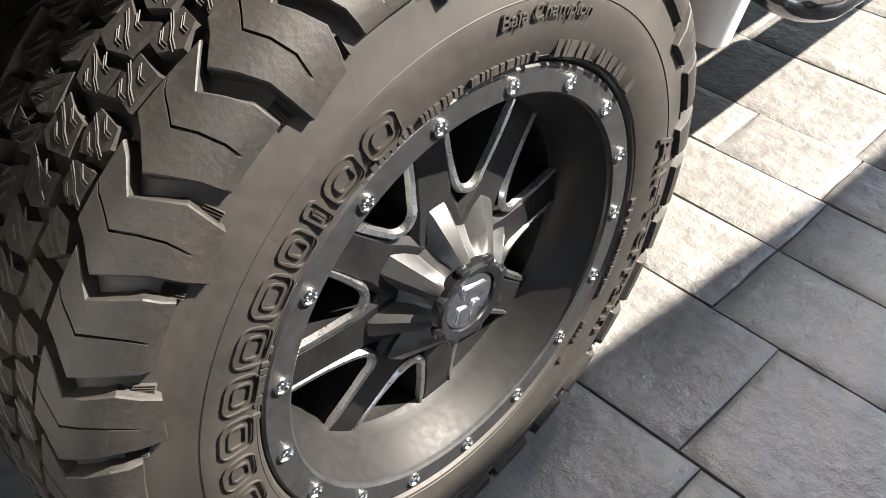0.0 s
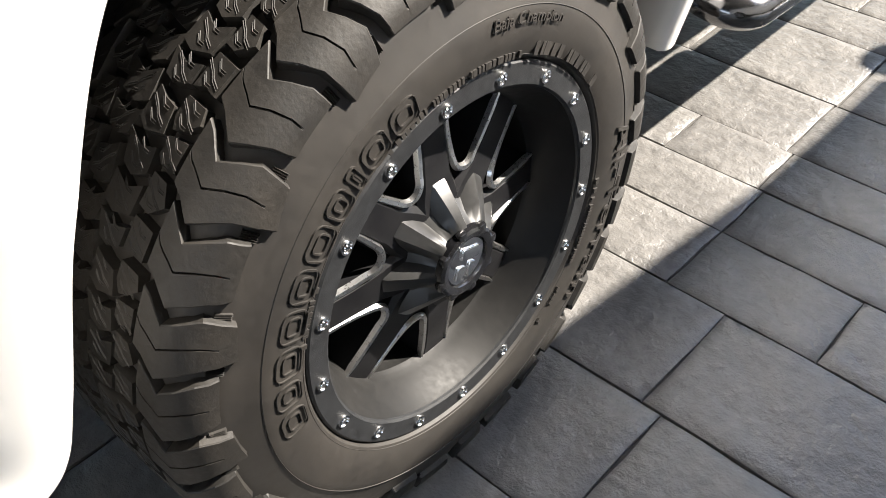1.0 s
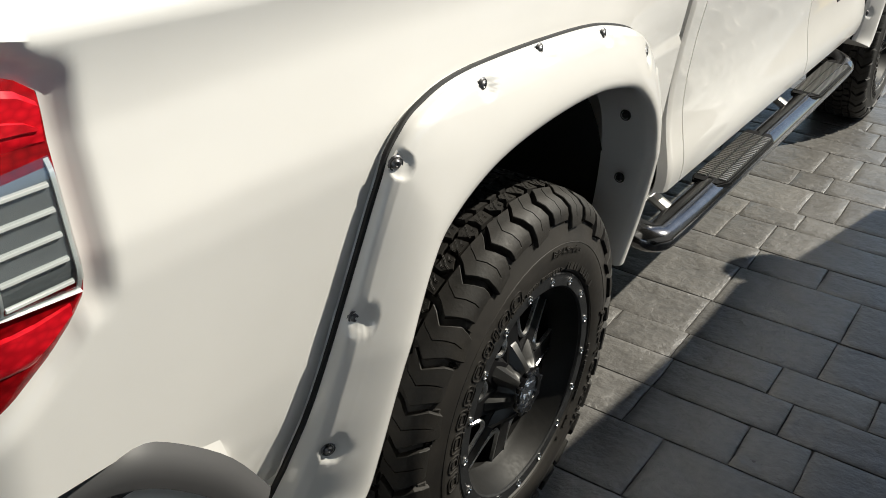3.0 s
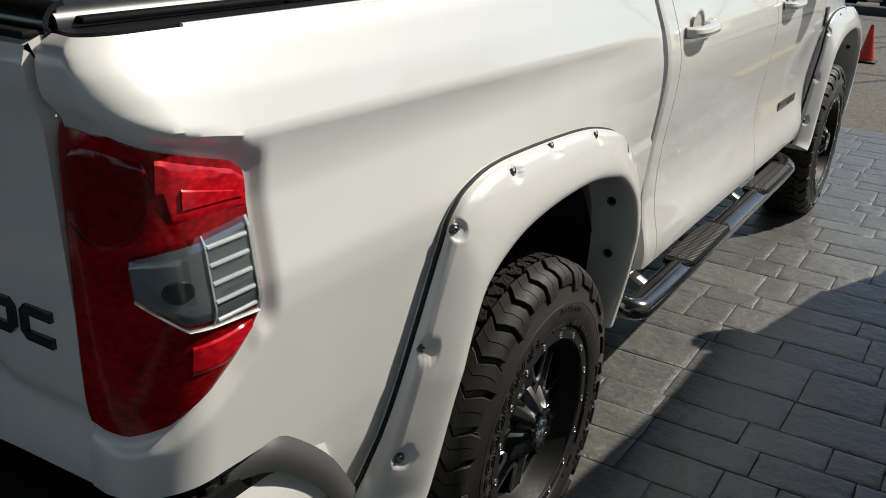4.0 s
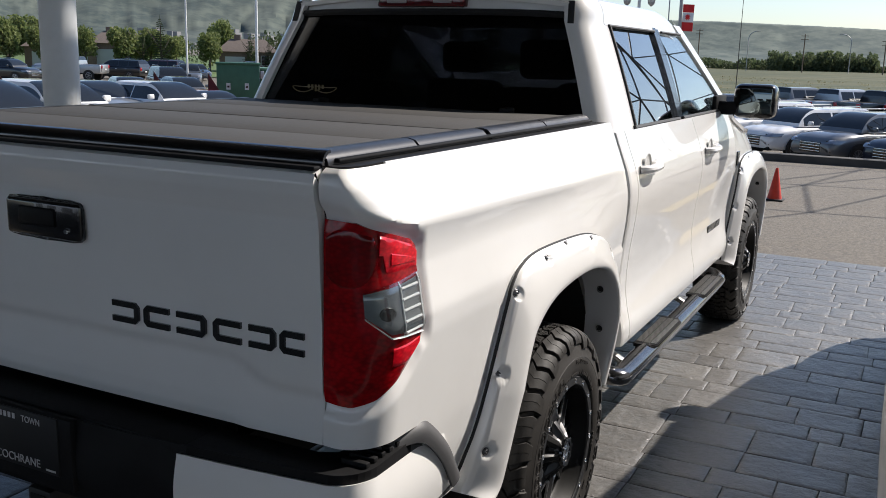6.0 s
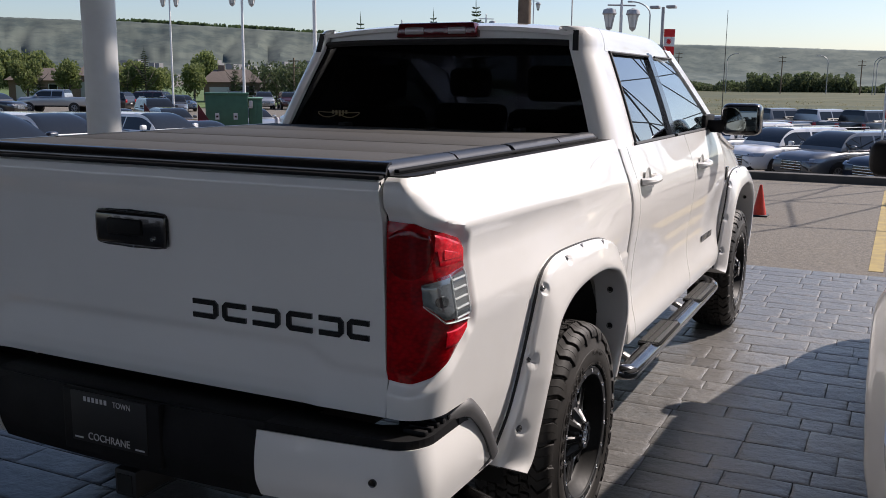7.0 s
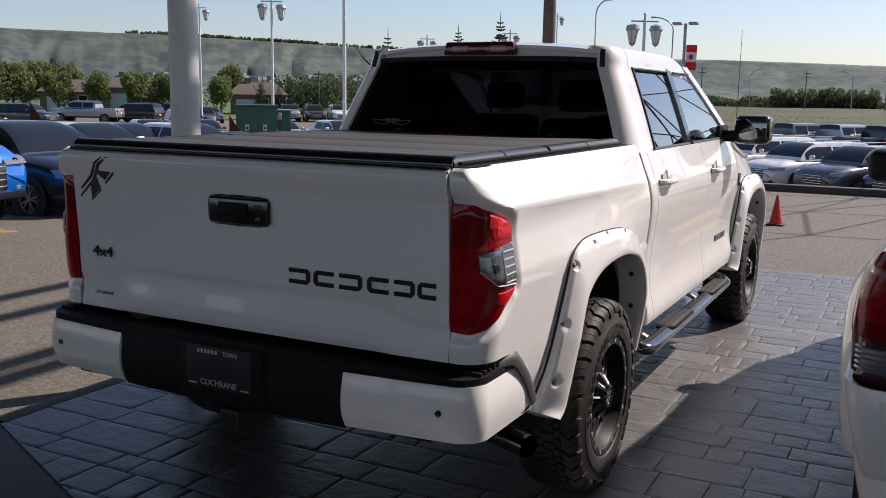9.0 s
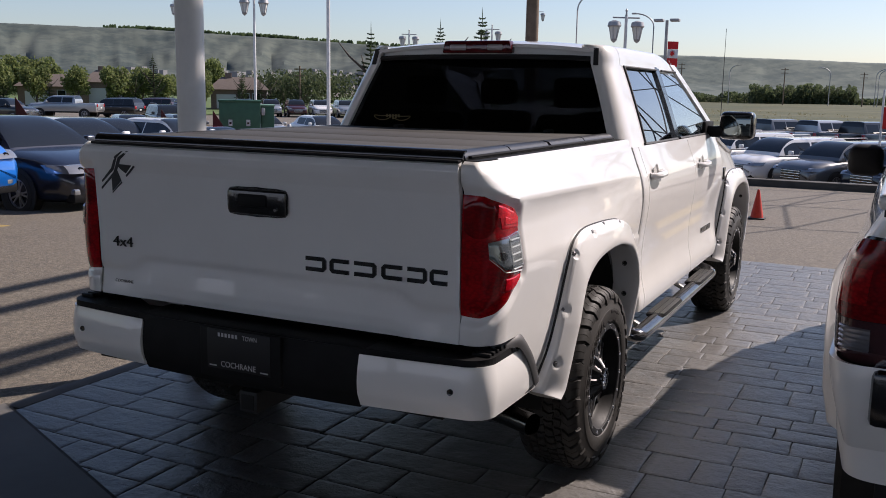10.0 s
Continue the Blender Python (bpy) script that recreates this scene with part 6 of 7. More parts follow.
# the cars of the lot: kind, colour, x, y, turn of its nose from +y (degrees, anticlockwise), group
LOT = [
    ("sedan", "navy", -10.7, 6.27, 268), ("sedan", "white", -15.5, 11.9, 262), ("sedan", "silver", -19.6, 16.9, 262), ("sedan", "white", -18.0, 18.0, 262), ("sedan", "red", -19.6, 21.9, 250),
    ("suv", "black", -59.4, 45.2, 284), ("pickup", "silver", -60.6, 52.2, 116), ("suv", "black", -60.2, 57.2, 104), ("suv", "maroon", -60.8, 62.5, 104), ("suv", "black", -66.0, 42.0, 284), ("sedan", "white", -46.5, 32.2, 240),
    ("suv", "black", -38.6, 40.2, 235), ("sedan", "steel_blue", -56.0, 62.0, 235), ("sedan", "silver", -31.0, 29.5, 235),
    ("suv", "silver", -54.4, 71.9, 222), ("suv", "maroon", -52.4, 73.3, 222), ("suv", "white", -50.4, 74.7, 222), ("suv", "silver", -48.4, 76.1, 222), ("suv", "grey", -56.5, 70.4, 222),
    ("sedan", "silver", -27.2, 34.6, 238), ("sedan", "white", -24.9, 36.6, 238), ("sedan", "grey", -30.0, 32.0, 238), ("suv", "grey", -46.0, 50.0, 222),
    ("pickup", "grey", -4.3, 51.6, 320), ("pickup", "silver", -1.9, 51.4, 320), ("pickup", "black", 0.4, 51.0, 320), ("pickup", "grey", 2.8, 50.6, 320), ("sedan", "navy", -7.2, 50.5, 320),
    ("suv", "white", -3.6, 34.6, 142), ("suv", "white", -1.45, 31.4, 142), ("suv", "grey", 0.55, 29.9, 142), ("suv", "navy", 2.7, 28.9, 142), ("sedan", "silver", -5.6, 36.0, 142),
]
NOUN = {"sedan": "saloon car", "suv": "sport utility car", "pickup": "pickup truck"}
for kind, colour, x, y, turn in LOT:
    z = ground_height(x, y) + 0.002
    word = colour.replace("_", " ")
    vehicle(kind, PAINTS[colour], {"sedan": "parked_saloon", "suv": "parked_suv", "pickup": "parked_pickup"}[kind], f"{word} {NOUN[kind]} parked on the asphalt lot", "car" if kind != "pickup" else "pickup truck", Matrix.Translation((x, y, z)) @ Matrix.Rotation(radians(turn), 4, "Z"), "cars on the lot")
vehicle("pickup", PAINTS["blue"], "blue_pickup", "bright blue pickup truck with its nose towards the pad", "pickup truck", Matrix.Translation((-11.2, 3.55, ground_height(-11.2, 3.55) + 0.002)) @ Matrix.Rotation(radians(-80), 4, "Z") @ Matrix.Diagonal((0.94, 0.94, 0.92, 1)))


# ---- the white mid-size pickup beside the big one ----
nb = thing("midsize_pickup", "white mid-size pickup truck with red and smoked tail lights", "pickup truck", at=Matrix.Translation((3.09, -1.16, 0)) @ Matrix.Diagonal((1, 1, 1.11, 1)))
NB_SIDE = [(0.50, 0.90), (0.62, 0.930), (0.80, 0.945), (1.00, 0.950), (1.08, 0.942), (1.15, 0.922), (1.21, 0.888), (1.27, 0.850)]
NB_NOSE = [(4.45, 0.90), (4.80, 0.83), (5.07, 0.72), (5.30, 0.61), (5.45, 0.48), (5.62, 0.34)]     # half width along the nose
NB_HOOD = [(4.45, 1.19), (4.80, 1.18), (5.07, 1.165), (5.30, 1.13), (5.45, 1.06), (5.62, 0.98)]    # and its height


def nb_skin(s, z):
    """s below 0 wraps round the rear corner; then metres forward."""
    X = curve_at(NB_SIDE, z)
    if s < 0:
        a = (1 + s) * math.pi / 2
        return (0.74 + (X - 0.74) * math.sin(a) ** 0.55, 0.26 - 0.20 * max(0.0, math.cos(a)) ** 0.55, z)
    y = 0.26 + s
    if y > 4.45:
        return (min(X, curve_at(NB_NOSE, y) + 0.02), y, 0.52 + (z - 0.52) * (curve_at(NB_HOOD, y) - 0.53) / 0.75)
    return (X + 0.075 * math.exp(-(max(0, math.hypot(s - 0.82, z - 0.45) - 0.48) / 0.10) ** 2) * (1 if z < 1.1 else 0.4), 0.26 + s, z)


def nb_arch(s, z):
    y = 0.26 + s
    return s > 0 and (math.hypot(y - 1.08, z - 0.40) < 0.46 or math.hypot(y - 4.75, z - 0.40) < 0.46)


nb_side = sheet(span(-1, 0, 12) + span(0, 5.36, 116)[1:], span(0.52, 1.27, 33), lambda s, z: nb_skin(s, z), 0.012, lambda s, z: not nb_arch(s, z) and not (2.34 < s < 4.19 and z > 1.18))
both_sides("body_side", nb_side, WHITE, nb)
both_sides("bed_rail", boxed(0.76, 0.868, 0.075, 2.55, 1.280, 1.325, bevel=0.018, seg=3), WHITE, nb)
both_sides("rail_seal", boxed(0.74, 0.848, 0.085, 2.55, 1.262, 1.281), GASKET, nb)
part("tailgate", boxed(-0.735, 0.735, 0.055, 0.10, 0.66, 1.275, bevel=0.015), WHITE, nb)
part("tailgate_badge", boxed(-0.40, 0.40, 0.046, 0.058, 0.90, 0.99, bevel=0.01), GLOSS_BLACK, nb)
part("bed_cover", boxed(-0.76, 0.76, 0.10, 2.52, 1.14, 1.17), DARK_VOID, nb)
part("underbody", boxed(-0.80, 0.80, 0.15, 4.9, 0.42, 0.60), DARK_VOID, nb)


def nb_lens(s, z, out):
    """A point of the tail light, proud of the rear corner; its outer top is rounded off."""
    x, y, z = nb_skin(s, z - (0.075 * max(0.0, (s + 0.42) / 0.42) ** 2 if z > 1.0 else 0.0) * (z - 1.0) / 0.2)
    a = (1 + s) * math.pi / 2
    return (x + out * math.sin(a), y - out * math.cos(a), z)


def nb_bumper(u, v):
    a = min(1.0, max(0.0, (u - 0.35) / 0.5)) * math.pi / 2
    x = 0.46 + 0.40 * min(u, 0.35) / 0.35 + 0.105 * math.sin(a) ** 0.8
    y = -0.030 + 0.13 * (1 - math.cos(a)) + 0.30 * max(0.0, u - 0.85) / 0.15
    low = 0.628 + 0.06 * (math.sin(a) ** 4) + 0.10 * max(0.0, u - 0.6) / 0.4
    return (x - 0.05 * (1 - v) ** 2 * math.sin(a), y - 0.02 * math.sin(math.pi * v) + 0.05 * (1 - v) ** 2, low + (0.872 - low) * v)


SMOKED = material("smoked_lens", (0.045, 0.012, 0.014), 0.1, 0.0, 1.0)
RIBBED = material("ribbed_reflector", (0.34, 0.35, 0.40), 0.25, 0.7)
for s in (1, -1):
    t = part("tail_light", sheet(span(-0.93, -0.05, 26), span(0.978, 1.200, 14), lambda a, z: nb_lens(a, z, 0.016), 0.014), RED_DARK, nb, "red tail light over a smoked clear lens")
    low = part("clear_lens", sheet(span(-0.93, -0.05, 26), span(0.858, 0.976, 8), lambda a, z: nb_lens(a, z, 0.014), 0.012), SMOKED, t)
    ref = part("reflector", sheet(span(-0.80, -0.36, 12), span(0.890, 0.955, 14), lambda a, z: nb_lens(a, z, 0.018 + 0.002 * math.sin(z * 900)), 0.006), RIBBED, low)
    seam = part("light_surround", sheet(span(-0.97, -0.02, 26), span(0.850, 1.207, 18), lambda a, z: nb_lens(a, z, 0.006), 0.006), GLOSS_BLACK, t)
    glow = part("lens_panel", sheet(span(-0.74, -0.30, 12), span(1.02, 1.12, 6), lambda a, z: nb_lens(a, z, 0.019), 0.004), RED_LENS, t)
    b = part("bumper_end", sheet(span(0, 1, 34), span(0, 1, 12), nb_bumper, 0.02), WHITE, nb, "white bumper corner")
    m = part("door_mirror", boxed(0.925, 1.150, 3.96, 4.12, 1.105, 1.295, bevel=0.06, seg=3), BLACK_PLASTIC, nb)
    if s < 0:
        for o in (t, low, ref, seam, b, m, glow):
            o.data = mirror_mesh(o.data, o.data.name)
part("bumper_middle", boxed(-0.838, 0.838, -0.062, 0.12, 0.712, 0.868, bevel=0.02), GLOSS_BLACK, nb)
CAB0 = 2.60                                                # the cab's back, forward of the bed
lower = [(0.86, CAB0, 1.16), (0.87, CAB0 + 0.8, 1.17), (0.84, CAB0 + 2.15, 1.16), (-0.84, CAB0 + 2.15, 1.16), (-0.87, CAB0 + 0.8, 1.17), (-0.86, CAB0, 1.16)]
upper = [(0.79, CAB0 + 0.15, 1.49), (0.80, CAB0 + 0.7, 1.50), (0.76, CAB0 + 1.70, 1.49), (-0.76, CAB0 + 1.70, 1.49), (-0.80, CAB0 + 0.7, 1.50), (-0.79, CAB0 + 0.15, 1.49)]
part("cab_glass", loft(bmesh.new(), [lower, upper]), NEXT_GLASS, nb)


def nb_roof(y):
    k = max(0.0, min(1.0, (y - 3.05) / 0.9))
    return 1.785 - 0.125 * k * k * (3 - 2 * k)


part("roof", sheet(span(-1, 1, 14), span(CAB0 + 0.1, CAB0 + 1.72, 10), lambda u, y: (u * 0.80, y, nb_roof(y) + 0.03 - 0.075 * u ** 6 - 0.02 * ((y - CAB0 - 0.9) / 0.78) ** 4), 0.03), WHITE, nb)
part("cab_back", sheet(span(-0.84, 0.84, 8), span(0, 1, 6), lambda x, v: (x * (1 - 0.06 * v), CAB0 + 0.15 * v, 1.12 + 0.64 * v), 0.03), WHITE, nb)
part("rear_window", sheet(span(-0.62, 0.62, 8), span(0.18, 0.82, 6), lambda x, v: (x * (1 - 0.06 * v), CAB0 - 0.035 + 0.15 * v, 1.12 + 0.64 * v), 0.008), CAR_GLASS, nb)
for s in (1, -1):
    part("roof_rail", loft(bmesh.new(), [[(s * 0.815, y, 1.46), (s * 0.815, y, nb_roof(y) - 0.05), (s * 0.79, y, nb_roof(y) - 0.02), (s * 0.745, y, nb_roof(y) - 0.02), (s * 0.745, y, 1.46)] for y in span(CAB0 + 0.08, CAB0 + 1.68, 6)]), WHITE, nb)
    for ya, yb, wd in ((0.15, 0.25, 0.34), (1.00, 0.96, 0.10), (2.15, 1.70, 0.10)):
        rows = [[(s * (0.872 - 0.070 * t), CAB0 + ya + (yb - ya) * t + d, 1.16 + 0.34 * t) for d in (-wd / 2, wd / 2)] + [(s * (0.82 - 0.070 * t), CAB0 + ya + (yb - ya) * t + d, 1.16 + 0.34 * t) for d in (wd / 2, -wd / 2)] for t in span(0, 1, 3)]
        part("pillar", loft(bmesh.new(), rows), WHITE, nb)
part("mirror_arm", boxed(-1.0, 1.0, 4.02, 4.08, 1.125, 1.165, bevel=0.01), BLACK_PLASTIC, nb)
part("hood", sheet(span(-1, 1, 14), span(4.50, 5.62, 14), lambda u, y: (u * curve_at(NB_NOSE, y), y, curve_at(NB_HOOD, y) + 0.012 - 0.03 * abs(u) ** 6), 0.02), WHITE, nb)
part("nose", boxed(-0.52, 0.52, 5.0, 5.36, 0.55, 0.92, bevel=0.10, seg=3), WHITE, nb)
for yw in (1.08, 4.75):
    for s in (1, -1):
        ty, rm = ROAD_WHEELS["pickup"]
        wheel = part("wheel", ty, None, nb, at=Matrix.Translation((s * 0.83, yw, 0.40)) @ Matrix.Rotation(0 if s > 0 else math.pi, 4, "Z"))
        part("rim", rm, None, wheel)
        hz = bmesh.new()
        revolve(hz, [(0.55, 0.46), (0.90, 0.46)], 24, a0=0, a1=math.pi)
        hb = part("wheel_house", hz, DARK_VOID, nb, at=Matrix.Translation((0, yw, 0.40)) @ Matrix.Rotation(0 if s > 0 else math.pi, 4, "Z"))

# ---- poles, posts and small things of the car park ----
POLE_WHITE = mottled("white_pole_paint", (0.62, 0.62, 0.60), (0.78, 0.78, 0.76), 2.0, (0.4, 0.6), 0.1, 0.002)
POLE_GREY = mottled("galvanised_pole", (0.30, 0.30, 0.30), (0.45, 0.45, 0.45), 5.0, (0.4, 0.6), 0.1, 0.002, 0.3)
WOOD_POLE = mottled("weathered_wood_pole", (0.10, 0.07, 0.045), (0.22, 0.16, 0.11), 3.0, (0.8, 0.95), 0.4, 0.01)

col = tagged(part("canopy_column", revolve(bmesh.new(), [(-0.02, 0.13), (0.02, 0.13), (0.03, 0.084), (7.2, 0.084), (7.2, 0.0)], 40, axis="z"), POLE_WHITE, at=Matrix.Translation((-1.60, 0.29, 0))), "round white steel canopy column standing on the pad", "column")
cb = mesh_of(revolve(bmesh.new(), [(0.02, 0.012), (0.045, 0.012), (0.047, 0.0001)], 8, axis="z"), "anchor_bolt", STEEL)
for k in range(4):
    part("anchor_bolt", cb, None, col, at=Matrix.Translation((0.108 * math.cos(k * 1.571 + 0.6), 0.108 * math.sin(k * 1.571 + 0.6), 0)))

# traffic cone
CONE_RED = mottled("orange_red_cone", (0.50, 0.030, 0.014), (0.70, 0.055, 0.022), 9.0, (0.45, 0.6), 0.1, 0.002)
cone = thing("traffic_cone", "orange-red traffic cone with a black base on the asphalt", "traffic cone", at=Matrix.Translation((0.45, 9.95, -0.010)) @ Matrix.Scale(0.60, 4))
part("cone_body", revolve(bmesh.new(), [(0.03, 0.155), (0.06, 0.150), (0.40, 0.085), (0.68, 0.034), (0.71, 0.026), (0.71, 0.012)], 24, axis="z"), CONE_RED, cone)
part("cone_base", boxed(-0.20, 0.20, -0.20, 0.20, 0.0, 0.035, bevel=0.012), GASKET, cone)


def lantern_post(x, y, height, arms=2):
    """A white post with hanging lanterns on a cross arm."""
    z0 = ground_height(x, y)
    p = thing("lamp_post", "white lamp post with two hanging lanterns", "lamp post", Matrix.Translation((x, y, z0)) @ Matrix.Rotation(radians(35), 4, "Z"), "lamp posts")
    part("pole", tube(bmesh.new(), [(0, 0, 0), (0, 0, height - z0)], [0.075, 0.055], 12), POLE_WHITE, p)
    part("cross_arm", tube(bmesh.new(), [(-0.52, 0, height - z0 - 0.05), (0.52, 0, height - z0 - 0.05)], 0.03, 8), POLE_GREY, p)
    part("finial", revolve(bmesh.new(), [(0, 0.05), (0.15, 0.03), (0.22, 0.05), (0.30, 0.001)], 10, axis="z"), POLE_GREY, p, at=Matrix.Translation((0, 0, height - z0)))
    for s in (-1, 1):
        base = Matrix.Translation((s * 0.45, 0, height - z0 - 0.05))
        ln = part("lantern", revolve(bmesh.new(), [(-0.10, 0.05), (-0.16, 0.22), (-0.30, 0.26), (-0.34, 0.24), (-0.34, 0.001)], 12, axis="z"), POLE_GREY, p, at=base)
        part("lantern_glass", revolve(bmesh.new(), [(-0.34, 0.20), (-0.78, 0.11), (-0.80, 0.001)], 8, axis="z"), material("lantern_glass", (0.70, 0.70, 0.66), 0.2), ln)
        for k in range(6):
            a = k * math.pi / 3
            part("lantern_bar", tube(bmesh.new(), [(0.21 * math.cos(a), 0.21 * math.sin(a), -0.33), (0.115 * math.cos(a), 0.115 * math.sin(a), -0.80)], 0.012, 5), POLE_GREY, ln)
        part("lantern_foot", revolve(bmesh.new(), [(-0.78, 0.13), (-0.84, 0.11), (-0.92, 0.02), (-0.92, 0.001)], 10, axis="z"), POLE_GREY, ln)
    return p


lantern_post(-26.6, 33.4, 6.15)
lantern_post(-44.9, 48.7, 7.7)
lantern_post(-7.42, 30.8, 4.60)
lantern_post(-31.0, 84.0, 9.6)
lantern_post(-29.13, 53.92, 5.61)
lantern_post(-23.97, 56.43, 6.05)


def plain_pole(name, label, x, y, top, r, mat, group=""):
    z0 = ground_height(x, y)
    return tagged(part(name, tube(bmesh.new(), [(x, y, z0), (x, y, top)], [r, r * 0.8], 14), mat), label, "pole", group)


plain_pole("flag_mast", "tall thin white metal mast on the lot", -14.85, 22.0, 9.5, 0.065, POLE_WHITE)
plain_pole("utility_pole", "thick weathered brown wooden utility pole", -8.93, 25.0, 9.0, 0.23, WOOD_POLE)
for x, y, top in ((-50.5, 240.5, 9.8), (-26.0, 246.0, 8.9), (-8.0, 252.0, 8.0), (2.0, 250.0, 8.2), (-74.0, 105.0, 4.8)):
    u = thing("utility_pole", "distant wooden utility pole with a cross arm", "pole", group="utility poles")
    part("post", tube(bmesh.new(), [(x, y, -1.4), (x, y, top)], [0.16, 0.12], 8), WOOD_POLE, u)
    for dz in (0.5, 1.4):
        part("cross_arm", boxed(x - 0.9, x + 0.9, y - 0.06, y + 0.06, top - dz, top - dz + 0.14), WOOD_POLE, u)

# street lights with curved arms
for x, y, top, way in ((-38.8, 242.7, 9.4, 1), (-15.5, 248.0, 9.0, -1), (-4.5, 250.0, 8.6, 1), (-5.2, 252.0, 8.8, 1)):
    sl = thing("street_light", "grey street light with a curved arm", "street light", group="street lights")
    k = 1.0 if y < 100 else 1.5
    pts = [(x, y, -1.4), (x, y, top - 1.2 * k)] + [(x + way * 1.5 * k * (1 - math.cos(a)), y, top - 1.2 * k + 1.2 * k * math.sin(a)) for a in span(0.25, math.pi / 2, 6)]
    part("pole", tube(bmesh.new(), pts, 0.06 if y < 100 else 0.10, 8), POLE_GREY, sl)
    part("lamp_head", boxed(x + way * 1.5 * k - 0.1, x + way * (1.5 * k + 0.6), y - 0.14, y + 0.14, top - 0.06, top + 0.06, bevel=0.03), POLE_GREY, sl)

for x, y, top, way, reach in ((-15.1, 48.15, 7.19, 1, 0.75), (-12.17, 54.2, 6.67, -1, 1.25)):
    sl = thing("street_light", "thin grey street light with a curved arm", "street light", group="street lights")
    pts = [(x, y, -1.4), (x, y, top - 0.8)] + [(x + way * reach * (1 - math.cos(a)), y, top - 0.8 + 0.8 * math.sin(a)) for a in span(0.25, math.pi / 2, 6)]
    part("pole", tube(bmesh.new(), pts, 0.04, 8), POLE_GREY, sl)
    part("lamp_head", boxed(x + way * reach - 0.15, x + way * reach + 0.15, y - 0.1, y + 0.1, top - 0.05, top + 0.05, bevel=0.03), POLE_GREY, sl)

# the pole with two flat lights and a flag
fp = thing("flag_pole", "grey pole with flat lamp heads and a red-white flag", "flag pole", at=Matrix.Translation((-4.15, 23.35, ground_height(-4.15, 23.35))))
FB = ground_height(-4.15, 23.35)
part("pole", tube(bmesh.new(), [(0, 0, 0), (0, 0, 3.86 - FB)], 0.045, 10), POLE_GREY, fp)
for s in (-1, 1):
    part("lamp_head", boxed(s * 0.10 if s > 0 else -0.36, 0.36 if s > 0 else -0.10, -0.12, 0.12, 3.82 - FB, 3.90 - FB, bevel=0.02), POLE_GREY, fp)
FLAG_RED, FLAG_WHITE = material("flag_red", (0.62, 0.02, 0.02), 0.7), material("flag_white", (0.78, 0.78, 0.78), 0.7)


def flag_strip(z0, z1):
    return sheet(span(0.05, 0.36, 10), span(z0 - FB, z1 - FB, 6), lambda x, z: (x, 0.025 * math.sin(x * 16 + z * 3), z - 0.04 * x), 0.004)


flag = part("flag", flag_strip(2.80, 3.05), FLAG_WHITE, fp)
part("flag_band", flag_strip(3.054, 3.27), FLAG_RED, flag)
part("flag_band", flag_strip(2.56, 2.796), FLAG_RED, flag)
leaf = bmesh.new()
pts = [(math.cos(a) * r, math.sin(a) * r) for a, r in ((math.pi / 2 + k * math.pi / 9, 0.085 if k % 2 == 0 else 0.045) for k in range(18))]
prism(leaf, [(0.205 + x, -0.038, 2.925 - FB + z) for x, z in pts], (0, 0.076, 0))
part("flag_emblem", leaf, FLAG_RED, flag)
# green electrical cabinet, bollard and flags on car windows
CAB_GREEN = mottled("green_cabinet_paint", (0.020, 0.075, 0.040), (0.035, 0.115, 0.060), 3.0, (0.4, 0.6), 0.1, 0.002)
gc = thing("electrical_cabinet", "green metal electrical cabinet with warning labels", "electrical cabinet", at=Matrix.Translation((-22.75, 27.2, ground_height(-22.7, 27.2))) @ Matrix.Rotation(radians(38), 4, "Z"))
GT = 1.17 - ground_height(-22.7, 27.2)
part("cabinet", boxed(-0.75, 0.92, -0.6, 0.6, 0, GT, bevel=0.02), CAB_GREEN, gc)
part("lid", boxed(-0.79, 0.96, -0.65, 0.65, GT - 0.02, GT + 0.06, bevel=0.02), CAB_GREEN, gc)
part("side_box", boxed(0.94, 1.48, -0.45, 0.5, 0, GT - 0.18, bevel=0.02), CAB_GREEN, gc)
part("side_box_lid", boxed(0.93, 1.52, -0.50, 0.55, GT - 0.19, GT - 0.12, bevel=0.02), material("pale_green_lid", (0.16, 0.30, 0.20), 0.5), gc)
for x in (-0.30, 0.42):
    lb = part("warning_label", boxed(x - 0.08, x + 0.08, -0.606, -0.598, GT - 1.0, GT - 0.74), PLATE_WHITE, gc)
    part("label_bar", boxed(x - 0.045, x + 0.045, -0.610, -0.604, GT - 0.92, GT - 0.84), GLOSS_BLACK, lb)
part("meter", boxed(0.96, 1.10, -0.62, -0.45, GT - 0.55, GT - 0.25, bevel=0.02), POLE_GREY, gc)
bz = ground_height(-17.8, 24.3)
tagged(part("bollard", revolve(bmesh.new(), [(0, 0.09), (1.35, 0.09), (1.42, 0.05), (1.42, 0.0001)], 16, axis="z"), POLE_GREY, at=Matrix.Translation((-19.3, 26.0, ground_height(-19.3, 26.0)))), "grey steel bollard beside the cabinet", "bollard")

MAROON_FLAG = material("maroon_flag_cloth", (0.055, 0.010, 0.013), 0.8)
for x, y, top in ((-15.8, 10.6, 1.45), (-21.4, 21.2, 0.95), (-20.5, 22.9, 0.9)):
    f = thing("pennant", "small dark red pennant on a thin rod", "flag", group="pennants")
    part("rod", tube(bmesh.new(), [(x, y, ground_height(x, y)), (x + 0.05, y, top)], 0.012, 5), GASKET, f)
    pb = bmesh.new()
    prism(pb, [(x + 0.05, y, top), (x + 0.55, y + 0.25, top - 0.85), (x + 0.02, y, top - 0.75)], (0.004, -0.008, 0))
    part("pennant_cloth", pb, MAROON_FLAG, f)

# ---- field, trees, houses and hills ----

